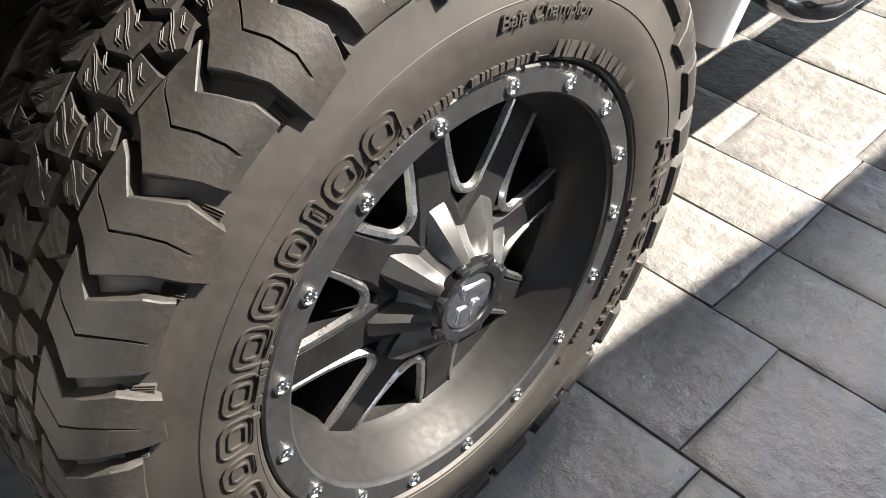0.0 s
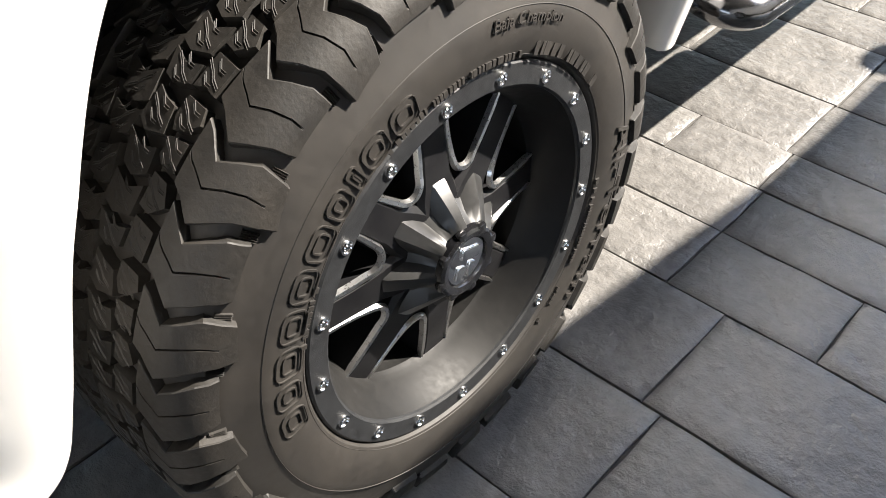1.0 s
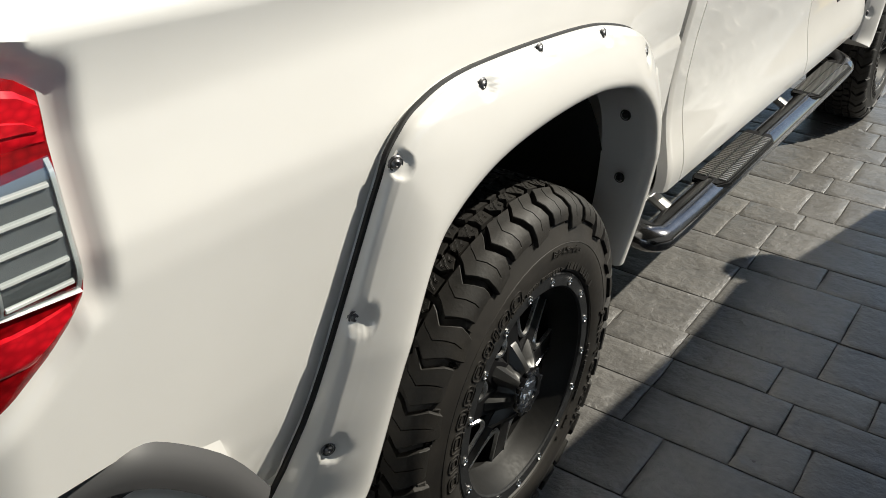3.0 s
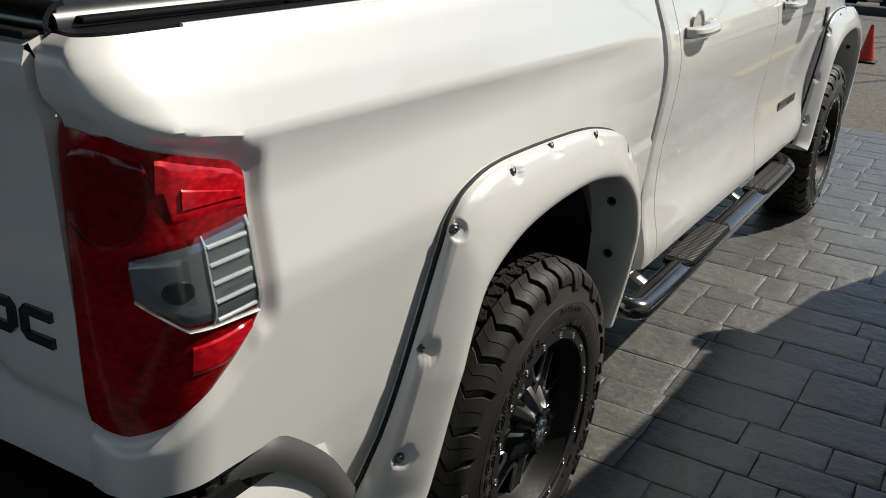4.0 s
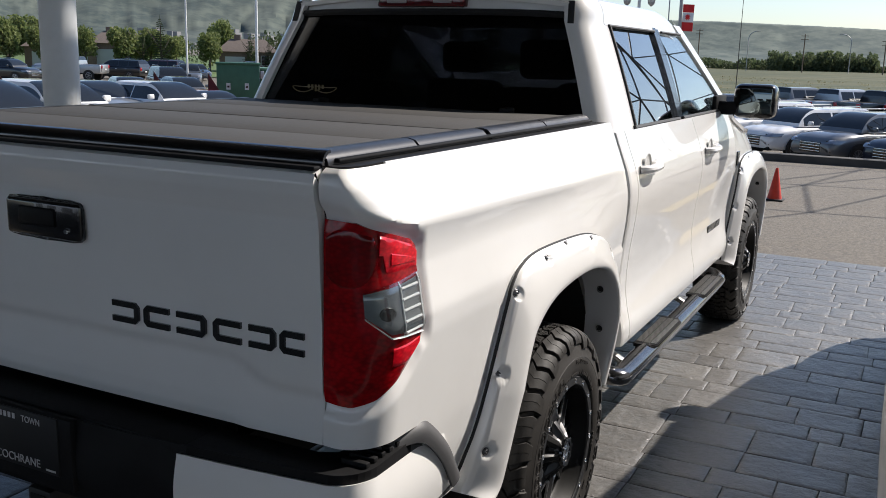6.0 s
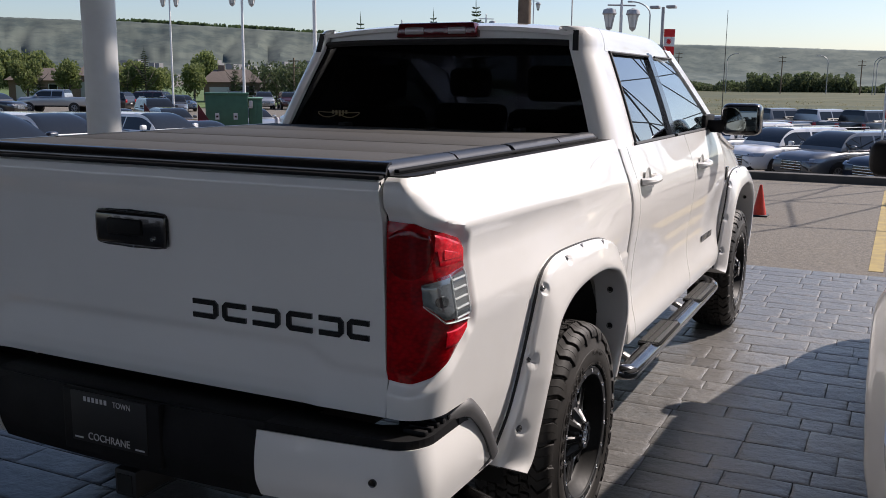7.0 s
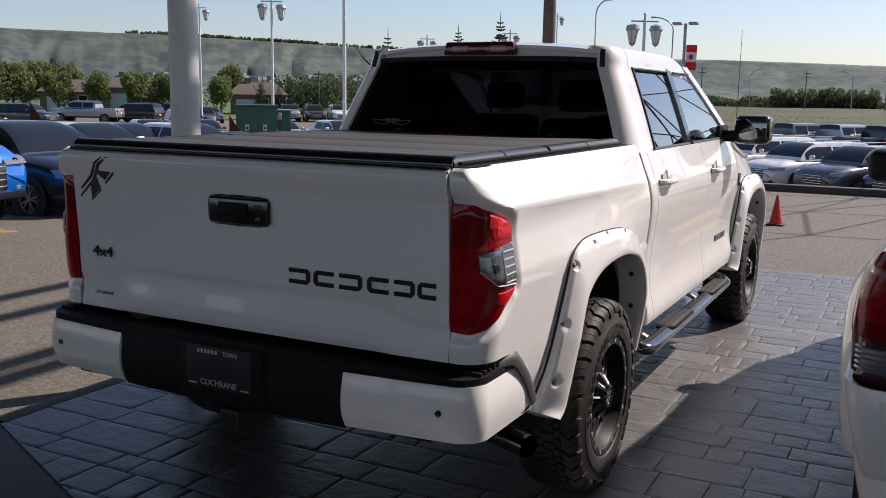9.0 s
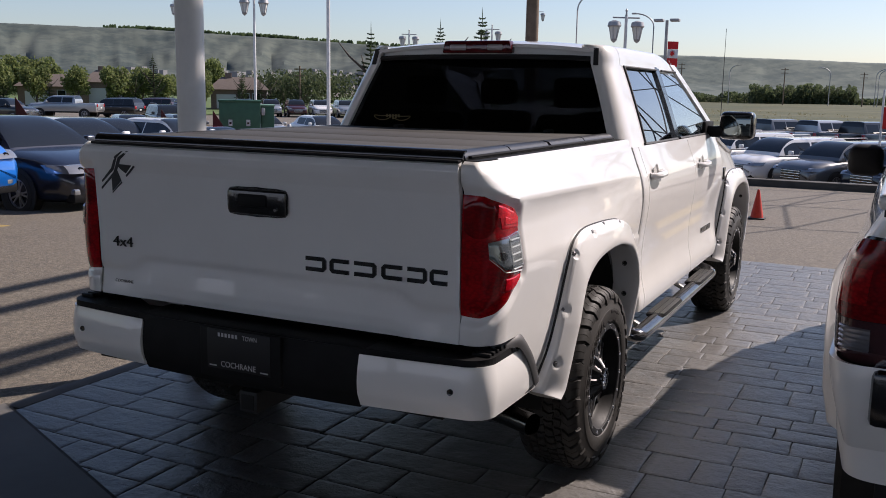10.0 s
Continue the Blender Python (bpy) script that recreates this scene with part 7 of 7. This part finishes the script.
def meadow_material():
    m = material("dry_meadow", (0.09, 0.09, 0.03), 0.95)
    n = Net(m)
    st = n.coords((0.22, 1.0, 1.0), True)
    a, b = n.noise(st, 0.045, 5, 0.6), n.noise(st, 0.42, 6, 0.7)
    c = n.ramp(a, [(0.36, (0.024, 0.038, 0.008)), (0.52, (0.056, 0.062, 0.014)), (0.64, (0.110, 0.095, 0.036))])
    c = n.mix(0.5, c, n.ramp(b, [(0.40, (0.020, 0.030, 0.008)), (0.54, (0.055, 0.058, 0.016)), (0.66, (0.190, 0.165, 0.095))]))
    n.colour(c)
    return m


FIELD = meadow_material()
GRASS = mottled("mown_grass", (0.05, 0.085, 0.022), (0.10, 0.15, 0.04), 0.1, (0.9, 1.0), 0.0, world_space=True)
fld = sheet(span(-62, 140, 20), span(78, 330, 20), lambda x, y: (x - max(0, y - 78) * 0.30, y, -1.03 + 0.6 * min(1, (y - 78) / 200) + 0.35 * noise.noise((x * 0.03, y * 0.03, 0))))
tagged(part("meadow", fld, FIELD), "dry yellow-green meadow beyond the car park", "field", kind="structure")
lawn = sheet(span(-210, -60, 14), span(66, 220, 14), lambda x, y: (x, y, -1.0 + 0.5 * min(1, (y - 66) / 100)))
tagged(part("lawn", lawn, GRASS), "green verge in front of the houses", "lawn", kind="structure")


def tuft_field():
    bm = bmesh.new()
    rng = random.Random(8)
    for _ in range(1500):
        y = 80 + 90 * rng.random() ** 2
        x = rng.uniform(-50, 30) - (y - 78) * 0.28
        z = -1.05 + 0.6 * min(1, (y - 78) / 200)
        for _ in range(3):
            h, w, d = rng.uniform(0.06, 0.20), rng.uniform(0.03, 0.08), rng.uniform(-0.2, 0.2)
            bm.faces.new([bm.verts.new(p) for p in ((x + d - w, y, z), (x + d + w, y + d, z), (x + d * 1.6, y, z + h))])
    return bm


def leaf_material(name, a, b):
    m = material(name, b, 0.8)
    n = Net(m)
    rnd = n.add("NewGeometry").outputs["Random Per Island"]
    c = n.ramp(rnd, [(0.0, a), (1.0, b)])
    n.colour(c)
    tr, mx = n.add("BsdfTranslucent"), n.add("MixShader", Fac=0.5)
    n.link(c, tr.inputs["Color"])
    n.link(n.b.outputs[0], mx.inputs[1])
    n.link(tr.outputs[0], mx.inputs[2])
    n.link(mx.outputs[0], n.t.nodes["Material Output"].inputs["Surface"])
    return m


LEAF = leaf_material("green_leaves", (0.085, 0.120, 0.032), (0.230, 0.260, 0.095))
NEEDLE = leaf_material("dark_needles", (0.030, 0.052, 0.022), (0.085, 0.115, 0.048))
BARK = mottled("bark", (0.05, 0.04, 0.03), (0.11, 0.09, 0.07), 4.0, (0.85, 0.95), 0.4, 0.01)
tagged(part("meadow_tufts", tuft_field(), leaf_material("pale_seed_heads", (0.12, 0.12, 0.045), (0.34, 0.31, 0.20))), "pale seed heads over the dry meadow", "grass", kind="stuff")


def crown_mesh(h, w, seed, n=3200, low=0.20):
    """Many small leaf clumps in an uneven crown with gaps."""
    rng = random.Random(seed)
    lobes = [(rng.uniform(-.26, .26) * w, rng.uniform(-.26, .26) * w, h * rng.uniform(low + .18, .82), rng.uniform(.16, .27) * w) for _ in range(15)]
    verts, faces = [], []
    for _ in range(n):
        lx, ly, lz, lr = rng.choice(lobes)
        d = Vector((rng.gauss(0, 1), rng.gauss(0, 1), rng.gauss(0, 1))).normalized() * lr * rng.uniform(.30, 1.12) ** .5
        p = Vector((lx, ly, lz)) + Vector((d.x, d.y, d.z * 1.15))
        if p.z < h * low or p.z > h * 1.02:
            continue
        s = rng.uniform(.018, .042) * w
        q = Euler((rng.uniform(0, 6.3), rng.uniform(0, 6.3), rng.uniform(0, 6.3))).to_matrix()
        i = len(verts)
        for a, b in ((-1, -.6), (1, -.5), (.7, .8), (-.8, .7)):
            verts.append(tuple(p + q @ Vector((a * s, b * s, .15 * s * a * b))))
        faces.append((i, i + 1, i + 2, i + 3))
    me = bpy.data.meshes.new("crown")
    me.from_pydata(verts, [], faces)
    me.materials.append(LEAF)
    return me


def conifer_mesh(h, w, seed):
    rng = random.Random(seed)
    verts, faces = [], []
    def twig(p, q, wide):
        # a needled twig: two crossed slivers
        d = (q - p).normalized()
        u = d.cross(Vector((.3, .2, 1))).normalized() * wide
        for o in (u, d.cross(u)):
            i = len(verts)
            verts.extend(tuple(v) for v in (p - o * .6, p + (q - p) * .6 - o, q, p + (q - p) * .6 + o, p + o * .6))
            faces.append((i, i + 1, i + 2, i + 3, i + 4))

    # whorls of upswept boughs with side twigs, and a long bare leader on top
    for k in range(26):
        t = k / 25
        z = h * (.06 + .84 * t ** .92) + rng.uniform(-.006, .006)
        r = w / 2 * (1 - t) ** .8 * rng.uniform(.75, 1.1) + .022
        m = 9 if t < .7 else 6
        for j in range(m):
            a = 2 * math.pi * (j + rng.uniform(0, .9)) / m
            rr = r * rng.uniform(.55, 1.15)
            rise = rr * (-.30 + .75 * t)
            p = Vector((0, 0, z))
            q = Vector((math.cos(a) * rr, math.sin(a) * rr, z + rise))
            twig(p, q, .0045 + .004 * (1 - t))
            for e in range(2 + int(9 * (1 - t))):
                f = rng.uniform(.25, .98)
                b = p + (q - p) * f
                aa = a + rng.choice((-1, 1)) * rng.uniform(.5, 1.0)
                ln = .35 * rr * (1.25 - f) + .010
                twig(b, b + Vector((math.cos(aa) * ln, math.sin(aa) * ln, rng.uniform(-.35, .25) * ln)), .0055)
    twig(Vector((0, 0, .84 * h)), Vector((.004, 0, h)), .0032)
    me = bpy.data.meshes.new("crown")
    me.from_pydata(verts, [], faces)
    me.materials.append(NEEDLE)
    return me


def trunk_mesh(h, r):
    bm = tube(bmesh.new(), [(0, 0, -0.4), (0.02 * h, 0, .25 * h), (0, .02 * h, .5 * h), (0.01 * h, 0, .8 * h)], [r, r * .8, r * .55, r * .2], 8)
    for k in range(5):
        a = k * 1.3
        tube(bm, [(0, 0, h * (.28 + .08 * k)), (.16 * h * math.cos(a), .16 * h * math.sin(a), h * (.42 + .08 * k)), (.24 * h * math.cos(a), .24 * h * math.sin(a), h * (.52 + .08 * k))], [r * .4, r * .25, r * .1], 5)
    return mesh_of(bm, "trunk", BARK)


TRUNKS = trunk_mesh(1.0, 0.03)
ROUND = [crown_mesh(1.0, 0.74, s) for s in (1, 2, 3, 4)]
FIRS = [conifer_mesh(1.0, 0.36, s) for s in (5, 6)]


def tree(x, y, z, h, fir, k):
    t = thing("conifer_tree" if fir else "leafy_tree", "dark green spruce with layered branches" if fir else "round-crowned green leafy tree", "tree", Matrix.Translation((x, y, z)) @ Matrix.Rotation(k * 1.7, 4, "Z") @ Matrix.Scale(h, 4), "spruces" if fir else "leafy trees")
    part("trunk", TRUNKS, None, t)
    part("crown", (FIRS if fir else ROUND)[k % (2 if fir else 4)], None, t)


# x, y, top height over the eye's level plane, spruce or not
TREES = [(-87.6, 66.1, 4.9, 0), (-91.5, 61.5, 5.2, 0), (-84.6, 69.8, 3.9, 0), (-81.8, 73.0, 3.9, 0), (-78.9, 76.0, 4.1, 0), (-82.4, 88.0, 3.6, 0), (-72.0, 82.4, 3.8, 0), (-94.0, 72.5, 4.5, 0), (-101.0, 81.0, 5.6, 0), (-99.5, 83.6, 5.8, 0),
         (-88.0, 103.4, 6.0, 0), (-86.5, 66.8, 3.6, 1), (-83.5, 70.5, 3.0, 1), (-77.5, 77.4, 3.5, 1), (-81.1, 82.3, 4.1, 0), (-67.8, 70.0, 5.1, 1), (-75.5, 79.5, 3.3, 0), (-68.4, 85.4, 3.6, 1), (-64.8, 80.5, 3.5, 1), (-66.9, 86.6, 3.0, 1),
         (-65.8, 87.4, 3.5, 1), (-64.7, 88.2, 2.6, 1), (-63.0, 89.5, 3.0, 1), (-24.57, 49.63, 6.31, 1), (-22.99, 52.59, 7.21, 1), (-18.65, 31.13, 4.65, 1)]
for k, (x, y, top, fir) in enumerate(TREES):
    z = ground_height(x, y) - 0.1
    tree(x, y, z, top - z, fir, k)


def tree_line(name, label, spots, seed, mat=LEAF):
    """A far belt of trees: many clumps, uneven on top."""
    rng = random.Random(seed)
    verts, faces = [], []
    for x0, y0, x1, y1, h0, h1, n in spots:
        prof = [rng.uniform(h0, h1) for _ in range(60)]
        for _ in range(n):
            t = rng.random()
            i = int(t * 58)
            top = prof[i] + (prof[i + 1] - prof[i]) * (t * 58 - i)
            z = -1.0 + top * rng.random() ** .7
            p = Vector((x0 + (x1 - x0) * t, y0 + (y1 - y0) * t + rng.uniform(-8, 8), z))
            s = rng.uniform(.10, .26) * (1.8 if y0 > 250 else 1.0)
            q = Euler((rng.uniform(0, 6.3), rng.uniform(0, 6.3), rng.uniform(0, 6.3))).to_matrix()
            j = len(verts)
            verts += [tuple(p + q @ Vector(c) * s) for c in ((-1, -.6, 0), (1, -.5, .1), (.7, .8, -.1), (-.8, .7, .1))]
            faces.append((j, j + 1, j + 2, j + 3))
    me = bpy.data.meshes.new(name)
    me.from_pydata(verts, [], faces)
    me.materials.append(mat)
    return tagged(new(name, me), label, "trees", kind="stuff")


FAR_LEAF = leaf_material("far_leaves", (0.045, 0.065, 0.028), (0.120, 0.145, 0.070))
tree_line("far_wood", "belt of dark green trees beyond the meadow", [(-140, 300, 60, 330, 2.0, 4.6, 26000), (-42, 305, -12, 318, 3.2, 7.0, 11000), (-94, 124, -84, 131, 3.6, 6.0, 6500), (-230, 150, -110, 120, 2.0, 4.0, 9500)], 3, FAR_LEAF)

# houses beyond the verge
BRICK = mottled("brown_brick", (0.15, 0.10, 0.075), (0.24, 0.17, 0.13), 6.0, (0.8, 0.95), 0.2, 0.004)
SHINGLE = mottled("brown_shingle", (0.07, 0.055, 0.045), (0.12, 0.095, 0.08), 5.0, (0.85, 0.95), 0.2, 0.006)
for x, y, w, d, h, turn in ((-93.0, 80.0, 8, 7, 2.3, 40), (-88.6, 84.6, 6, 7, 2.9, 40), (-71.5, 88.5, 6.5, 6, 2.3, 38)):
    hs = thing("house", "low brown brick house with a shingle roof", "house", Matrix.Translation((x, y, -0.85)) @ Matrix.Rotation(radians(turn), 4, "Z"), "houses")
    part("wall", boxed(-w / 2, w / 2, -d / 2, d / 2, 0, h), BRICK, hs)
    rf = bmesh.new()
    loft(rf, [[(-w / 2 - .4, -d / 2 - .4, h), (w / 2 + .4, -d / 2 - .4, h), (w / 2 + .4, d / 2 + .4, h), (-w / 2 - .4, d / 2 + .4, h)], [(-w / 2 + 1.2, -.1, h + 1.5), (w / 2 - 1.2, -.1, h + 1.5), (w / 2 - 1.2, .1, h + 1.5), (-w / 2 + 1.2, .1, h + 1.5)]])
    roof_part = part("roof", rf, SHINGLE, hs)
    part("chimney", boxed(-w * .25, -w * .25 + .8, -.4, .4, h + .5, h + 2.0), BRICK, roof_part)
    part("garage_door", boxed(-w * .40, -w * .05, -d / 2 - .05, -d / 2 + .02, .05, h * .75), PLATE_BAR, hs)
    for xx in (w * .12, w * .32):
        wi = part("window", boxed(xx - .45, xx + .45, -d / 2 - .05, -d / 2 + .02, h * .35, h * .8), CAR_GLASS, hs)
        part("frame", boxed(xx - .52, xx + .52, -d / 2 - .04, -d / 2 + .015, h * .32, h * .83), PLATE_BAR, wi)


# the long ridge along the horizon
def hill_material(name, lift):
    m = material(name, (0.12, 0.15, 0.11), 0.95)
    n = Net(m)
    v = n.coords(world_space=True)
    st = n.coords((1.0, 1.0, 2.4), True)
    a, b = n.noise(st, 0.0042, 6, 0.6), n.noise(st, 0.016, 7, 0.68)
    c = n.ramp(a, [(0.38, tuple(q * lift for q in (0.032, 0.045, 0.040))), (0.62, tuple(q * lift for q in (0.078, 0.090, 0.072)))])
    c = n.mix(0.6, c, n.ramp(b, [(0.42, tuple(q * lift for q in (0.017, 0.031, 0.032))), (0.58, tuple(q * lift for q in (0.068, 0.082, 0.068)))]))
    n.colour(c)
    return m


# distance haze is painted in: muted bluish tones, palest on the far ridge
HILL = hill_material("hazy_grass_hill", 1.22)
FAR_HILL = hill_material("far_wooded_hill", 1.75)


def ridge(a0, a1, dist, tops, depth, n, seed, rough):
    """A ridge between two bearings (degrees, right of +y), its top heights by bearing."""
    def f(u, v):
        b = radians(u)
        top = curve_at(tops, u)
        w = u + 1.1 * noise.noise((u * 0.3, v * 2.6, 4.0 + seed)) + 0.35 * noise.noise((u * 1.1, v * 6.0, 2.0 + seed))
        gully = 0.5 - 1.1 * abs(noise.noise((w * 0.33 + seed, v * 0.7, 0.3))) + noise.noise((w * 0.9 + seed, v * 2.4, 1.3)) * 0.30 + noise.noise((u * 2.6, v * 7.0, seed)) * 0.14
        prof = curve_at([(0, 0.0), (0.25, 0.10), (0.5, 0.30), (0.72, 0.68), (0.86, 0.95), (1.0, 1.0)], v)
        amp = rough * math.sin(math.pi * min(1, v * 1.05)) ** 1.2
        r = dist - depth * (1 - v) + gully * depth * 0.16 * amp
        z = -8 + (top + 8) * (prof + gully * 0.05 * amp) + (0.012 * top * noise.noise((u * 9, 0, seed)) if v > 0.8 else 0)
        return (2.28 + r * math.sin(b), -3.9 + r * math.cos(b), z)
    return sheet(span(a0, a1, n), span(0, 1, 56), f)


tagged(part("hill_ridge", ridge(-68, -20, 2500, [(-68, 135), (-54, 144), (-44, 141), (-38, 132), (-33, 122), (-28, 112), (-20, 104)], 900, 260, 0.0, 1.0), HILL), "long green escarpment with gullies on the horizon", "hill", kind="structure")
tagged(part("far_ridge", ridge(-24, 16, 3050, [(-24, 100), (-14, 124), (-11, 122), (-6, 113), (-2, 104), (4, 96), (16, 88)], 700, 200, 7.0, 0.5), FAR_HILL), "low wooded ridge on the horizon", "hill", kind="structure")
rng = random.Random(21)
verts, faces = [], []
for _ in range(900):
    b = rng.choice((rng.uniform(-46, -34), rng.uniform(-44, -40), rng.uniform(-38, -35), rng.uniform(-34, -21)))
    top = curve_at([(-54, 144), (-44, 141), (-38, 132), (-33, 122), (-28, 112), (-20, 104)], b)
    r = 2500 + rng.uniform(-25, 10)
    h = rng.uniform(3, 9)
    x, y = 2.28 + r * math.sin(radians(b)), -3.9 + r * math.cos(radians(b))
    j = len(verts)
    for dx, dz in ((-5, -4), (6, -4), (3, h), (-3, h * .8)):
        verts.append((x + dx * rng.uniform(.6, 1.3), y, top + dz))
    faces.append((j, j + 1, j + 2, j + 3))
me = bpy.data.meshes.new("ridge_trees")
me.from_pydata(verts, [], faces)
me.materials.append(NEEDLE)
tagged(new("ridge_trees", me), "thin line of trees on top of the escarpment", "trees", kind="stuff")
# scattered far houses in the valley
FAR_WALL = material("far_pale_walls", (0.24, 0.24, 0.24), 0.8)
town = bmesh.new()
for _ in range(160):
    b = rng.choice((rng.uniform(-45, -30), rng.uniform(-34, -26)))
    r = rng.uniform(1500, 1750)
    x, y = 2.28 + r * math.sin(radians(b)), -3.9 + r * math.cos(radians(b))
    w, h = rng.uniform(3, 6), rng.uniform(1.5, 3.5)
    z = 5 + 25 * rng.random()
    box(town, x - w, x + w, y - 5, y + 5, z - 6, z + h)
tagged(part("far_town", town, FAR_WALL, smooth=False), "pale scattered houses far off in the valley", "houses", kind="stuff")

# ---- steel lattice frame of the canopy, outside the view, whose shade and reflection show ----
LATTICE = mottled("dark_steel", (0.03, 0.03, 0.032), (0.06, 0.06, 0.062), 4.0, (0.5, 0.7), 0.0)
lat = thing("lattice_frame", "dark steel lattice frame at the edge of the car park", "steel frame")


def lattice(x, y0, y1, z0, z1, ny, nz, skew):
    node = lambda i, j: (x + skew * (j / nz) + 0.35 * math.sin(i * 2.1 + j), y0 + (y1 - y0) * (i + 0.5 * (j % 2)) / ny, z0 + (z1 - z0) * j / nz)
    for j in range(nz + 1):
        for i in range(ny + 1):
            for a, b in (((i, j), (i + 1, j)), ((i, j), (i, j + 1)), ((i, j), (i + (1 if j % 2 else -1), j + 1))):
                if b[1] <= nz and 0 <= b[0] <= ny:
                    part("strut", tube(bmesh.new(), [node(*a), node(*b)], 0.02, 6), LATTICE, lat)


lattice(4.9, 12.5, 40.0, 0.0, 10.5, 10, 6, -1.2)

# unseen canopy over the forecourt, on the white column, added to block sky light
SOFFIT = mottled("dark_soffit", (0.05, 0.05, 0.05), (0.08, 0.08, 0.08), 0.8, (0.6, 0.8), 0.1, 0.003)
can = thing("canopy", "flat dark canopy on white columns, unseen, added to block skylight", "canopy", at=Matrix.Translation((0, 0, 7.2)))
part("canopy_roof", boxed(-38.0, 36.0, -20.5, 3.7, 0.0, 0.45, bevel=0.03), SOFFIT, can)
for x in (0.15, 0.75, 1.85, 2.12):
    part("rafter", boxed(x - 0.05, x + 0.05, 3.6, 11.5, 0.05, 0.25), LATTICE, can)
part("fascia", boxed(-38.05, 36.05, 3.7, 3.76, -0.05, 0.55), POLE_WHITE, can)

# further columns, unseen, added to carry the canopy
for x, y in ((-1.60, -8.0), (7.6, -8.0), (7.6, 0.29), (-8.4, -8.0)):
    tagged(part("canopy_column", col.data, None, at=Matrix.Translation((x, y, 0 if x > -2 else ground_height(x, y)))), "round white steel canopy column standing on the pad", "column")
# cars behind, seen only in the tailgate's gloss
for kind, colour, x, y, turn in (("suv", "white", -6.0, -24.0, 80), ("sedan", "white", 1.5, -23.0, 100), ("suv", "black", 8.0, -25.0, 90), ("sedan", "grey", -13.0, -25.0, 85)):
    vehicle(kind, PAINTS[colour], "parked_suv" if kind == "suv" else "parked_saloon", f"{colour} {NOUN[kind]} parked on the asphalt lot", "car", Matrix.Translation((x, y, ground_height(x, y) + 0.002)) @ Matrix.Rotation(radians(turn), 4, "Z"), "cars on the lot")

# white pole with a red banner
bp = thing("banner_pole", "white pole with a red banner", "banner", at=Matrix.Translation((1.58, 28.9, -1.37)))
part("pole", tube(bmesh.new(), [(0, 0, 0), (0, 0, 3.4)], 0.035, 8), POLE_WHITE, bp)
part("banner", boxed(-0.02, 0.34, -0.01, 0.01, 2.15, 2.85, bevel=0.003), FLAG_RED, bp)

# unseen building added behind the camera; its bluish wall bounces light onto the tailgate
BOUNCE_WALL = mottled("pale_facade_panel", (0.48, 0.57, 0.70), (0.57, 0.66, 0.79), 0.6, (0.5, 0.7), 0.05, 0.002, world_space=True)
show = thing("showroom", "long pale building with dark windows, unseen, added to bounce light", "building", at=Matrix.Translation((0, -31.0, -0.4)))
part("wall", boxed(-40, 40, -8.0, 0.0, 0.0, 8.5), BOUNCE_WALL, show)
part("roof", boxed(-40.3, 40.3, -8.3, 0.3, 8.5, 8.9, bevel=0.05), POLE_GREY, show)
for k in range(11):
    x = -36 + k * 7.2
    wnd = part("window", boxed(x - 2.2, x + 2.2, -0.05, 0.03, 0.5, 3.2), CAR_GLASS, show)
    part("frame", boxed(x - 2.3, x + 2.3, -0.06, 0.02, 0.4, 3.3), POLE_GREY, wnd)

# ---- the pavers, piece by piece ----
def lay_pavers():
    rng = random.Random(11)
    singles, rest = 0, bmesh.new()
    fixed = {0.285: [1.255, 1.67], 0.560: [1.13, 1.60], 0.760: [1.135, 1.50], 0.934: [0.888, 1.118], 1.100: [1.10, 1.52]}
    for i, (y0, y1) in enumerate(zip(ROWS_Y, ROWS_Y[1:])):
        cuts = [PAVE_X0]
        mid = sorted(fixed.get(round(y0, 3), []))
        x = PAVE_X0 + rng.uniform(0.15, 0.5)
        while x < PAVE_X1 - 0.2:
            if mid and abs(x - min(mid, key=lambda m: abs(m - x))) < 0.33:
                x = min(mid, key=lambda m: abs(m - x))
                if x <= cuts[-1] + 0.1:
                    x = cuts[-1] + 0.3
            cuts.append(x)
            x += rng.choice((0.16, 0.24, 0.30, 0.36, 0.42, 0.54)) * rng.uniform(0.92, 1.08)
        cuts.append(PAVE_X1)
        for x0, x1 in zip(cuts, cuts[1:]):
            if x1 - x0 < 0.02 or y1 < seam_y(x1) - 0.02 and x1 < 2.85:
                continue
            if x0 > 0.70 and x1 < 3.0 and -0.9 < y0 < 3.6 and singles < 300 or (x1 < 0.0 and -0.9 < y0 < 0.3 and singles < 300):
                bm = bmesh.new()
                paver(bm, x0, x1, y0, y1, rng)
                part("paver", bm, CONCRETE, bed)
                singles += 1
            else:
                paver(rest, x0, x1, y0, y1, rng)
    tagged(part("paver_field", rest, CONCRETE, bed), kind="stuff")


lay_pavers()
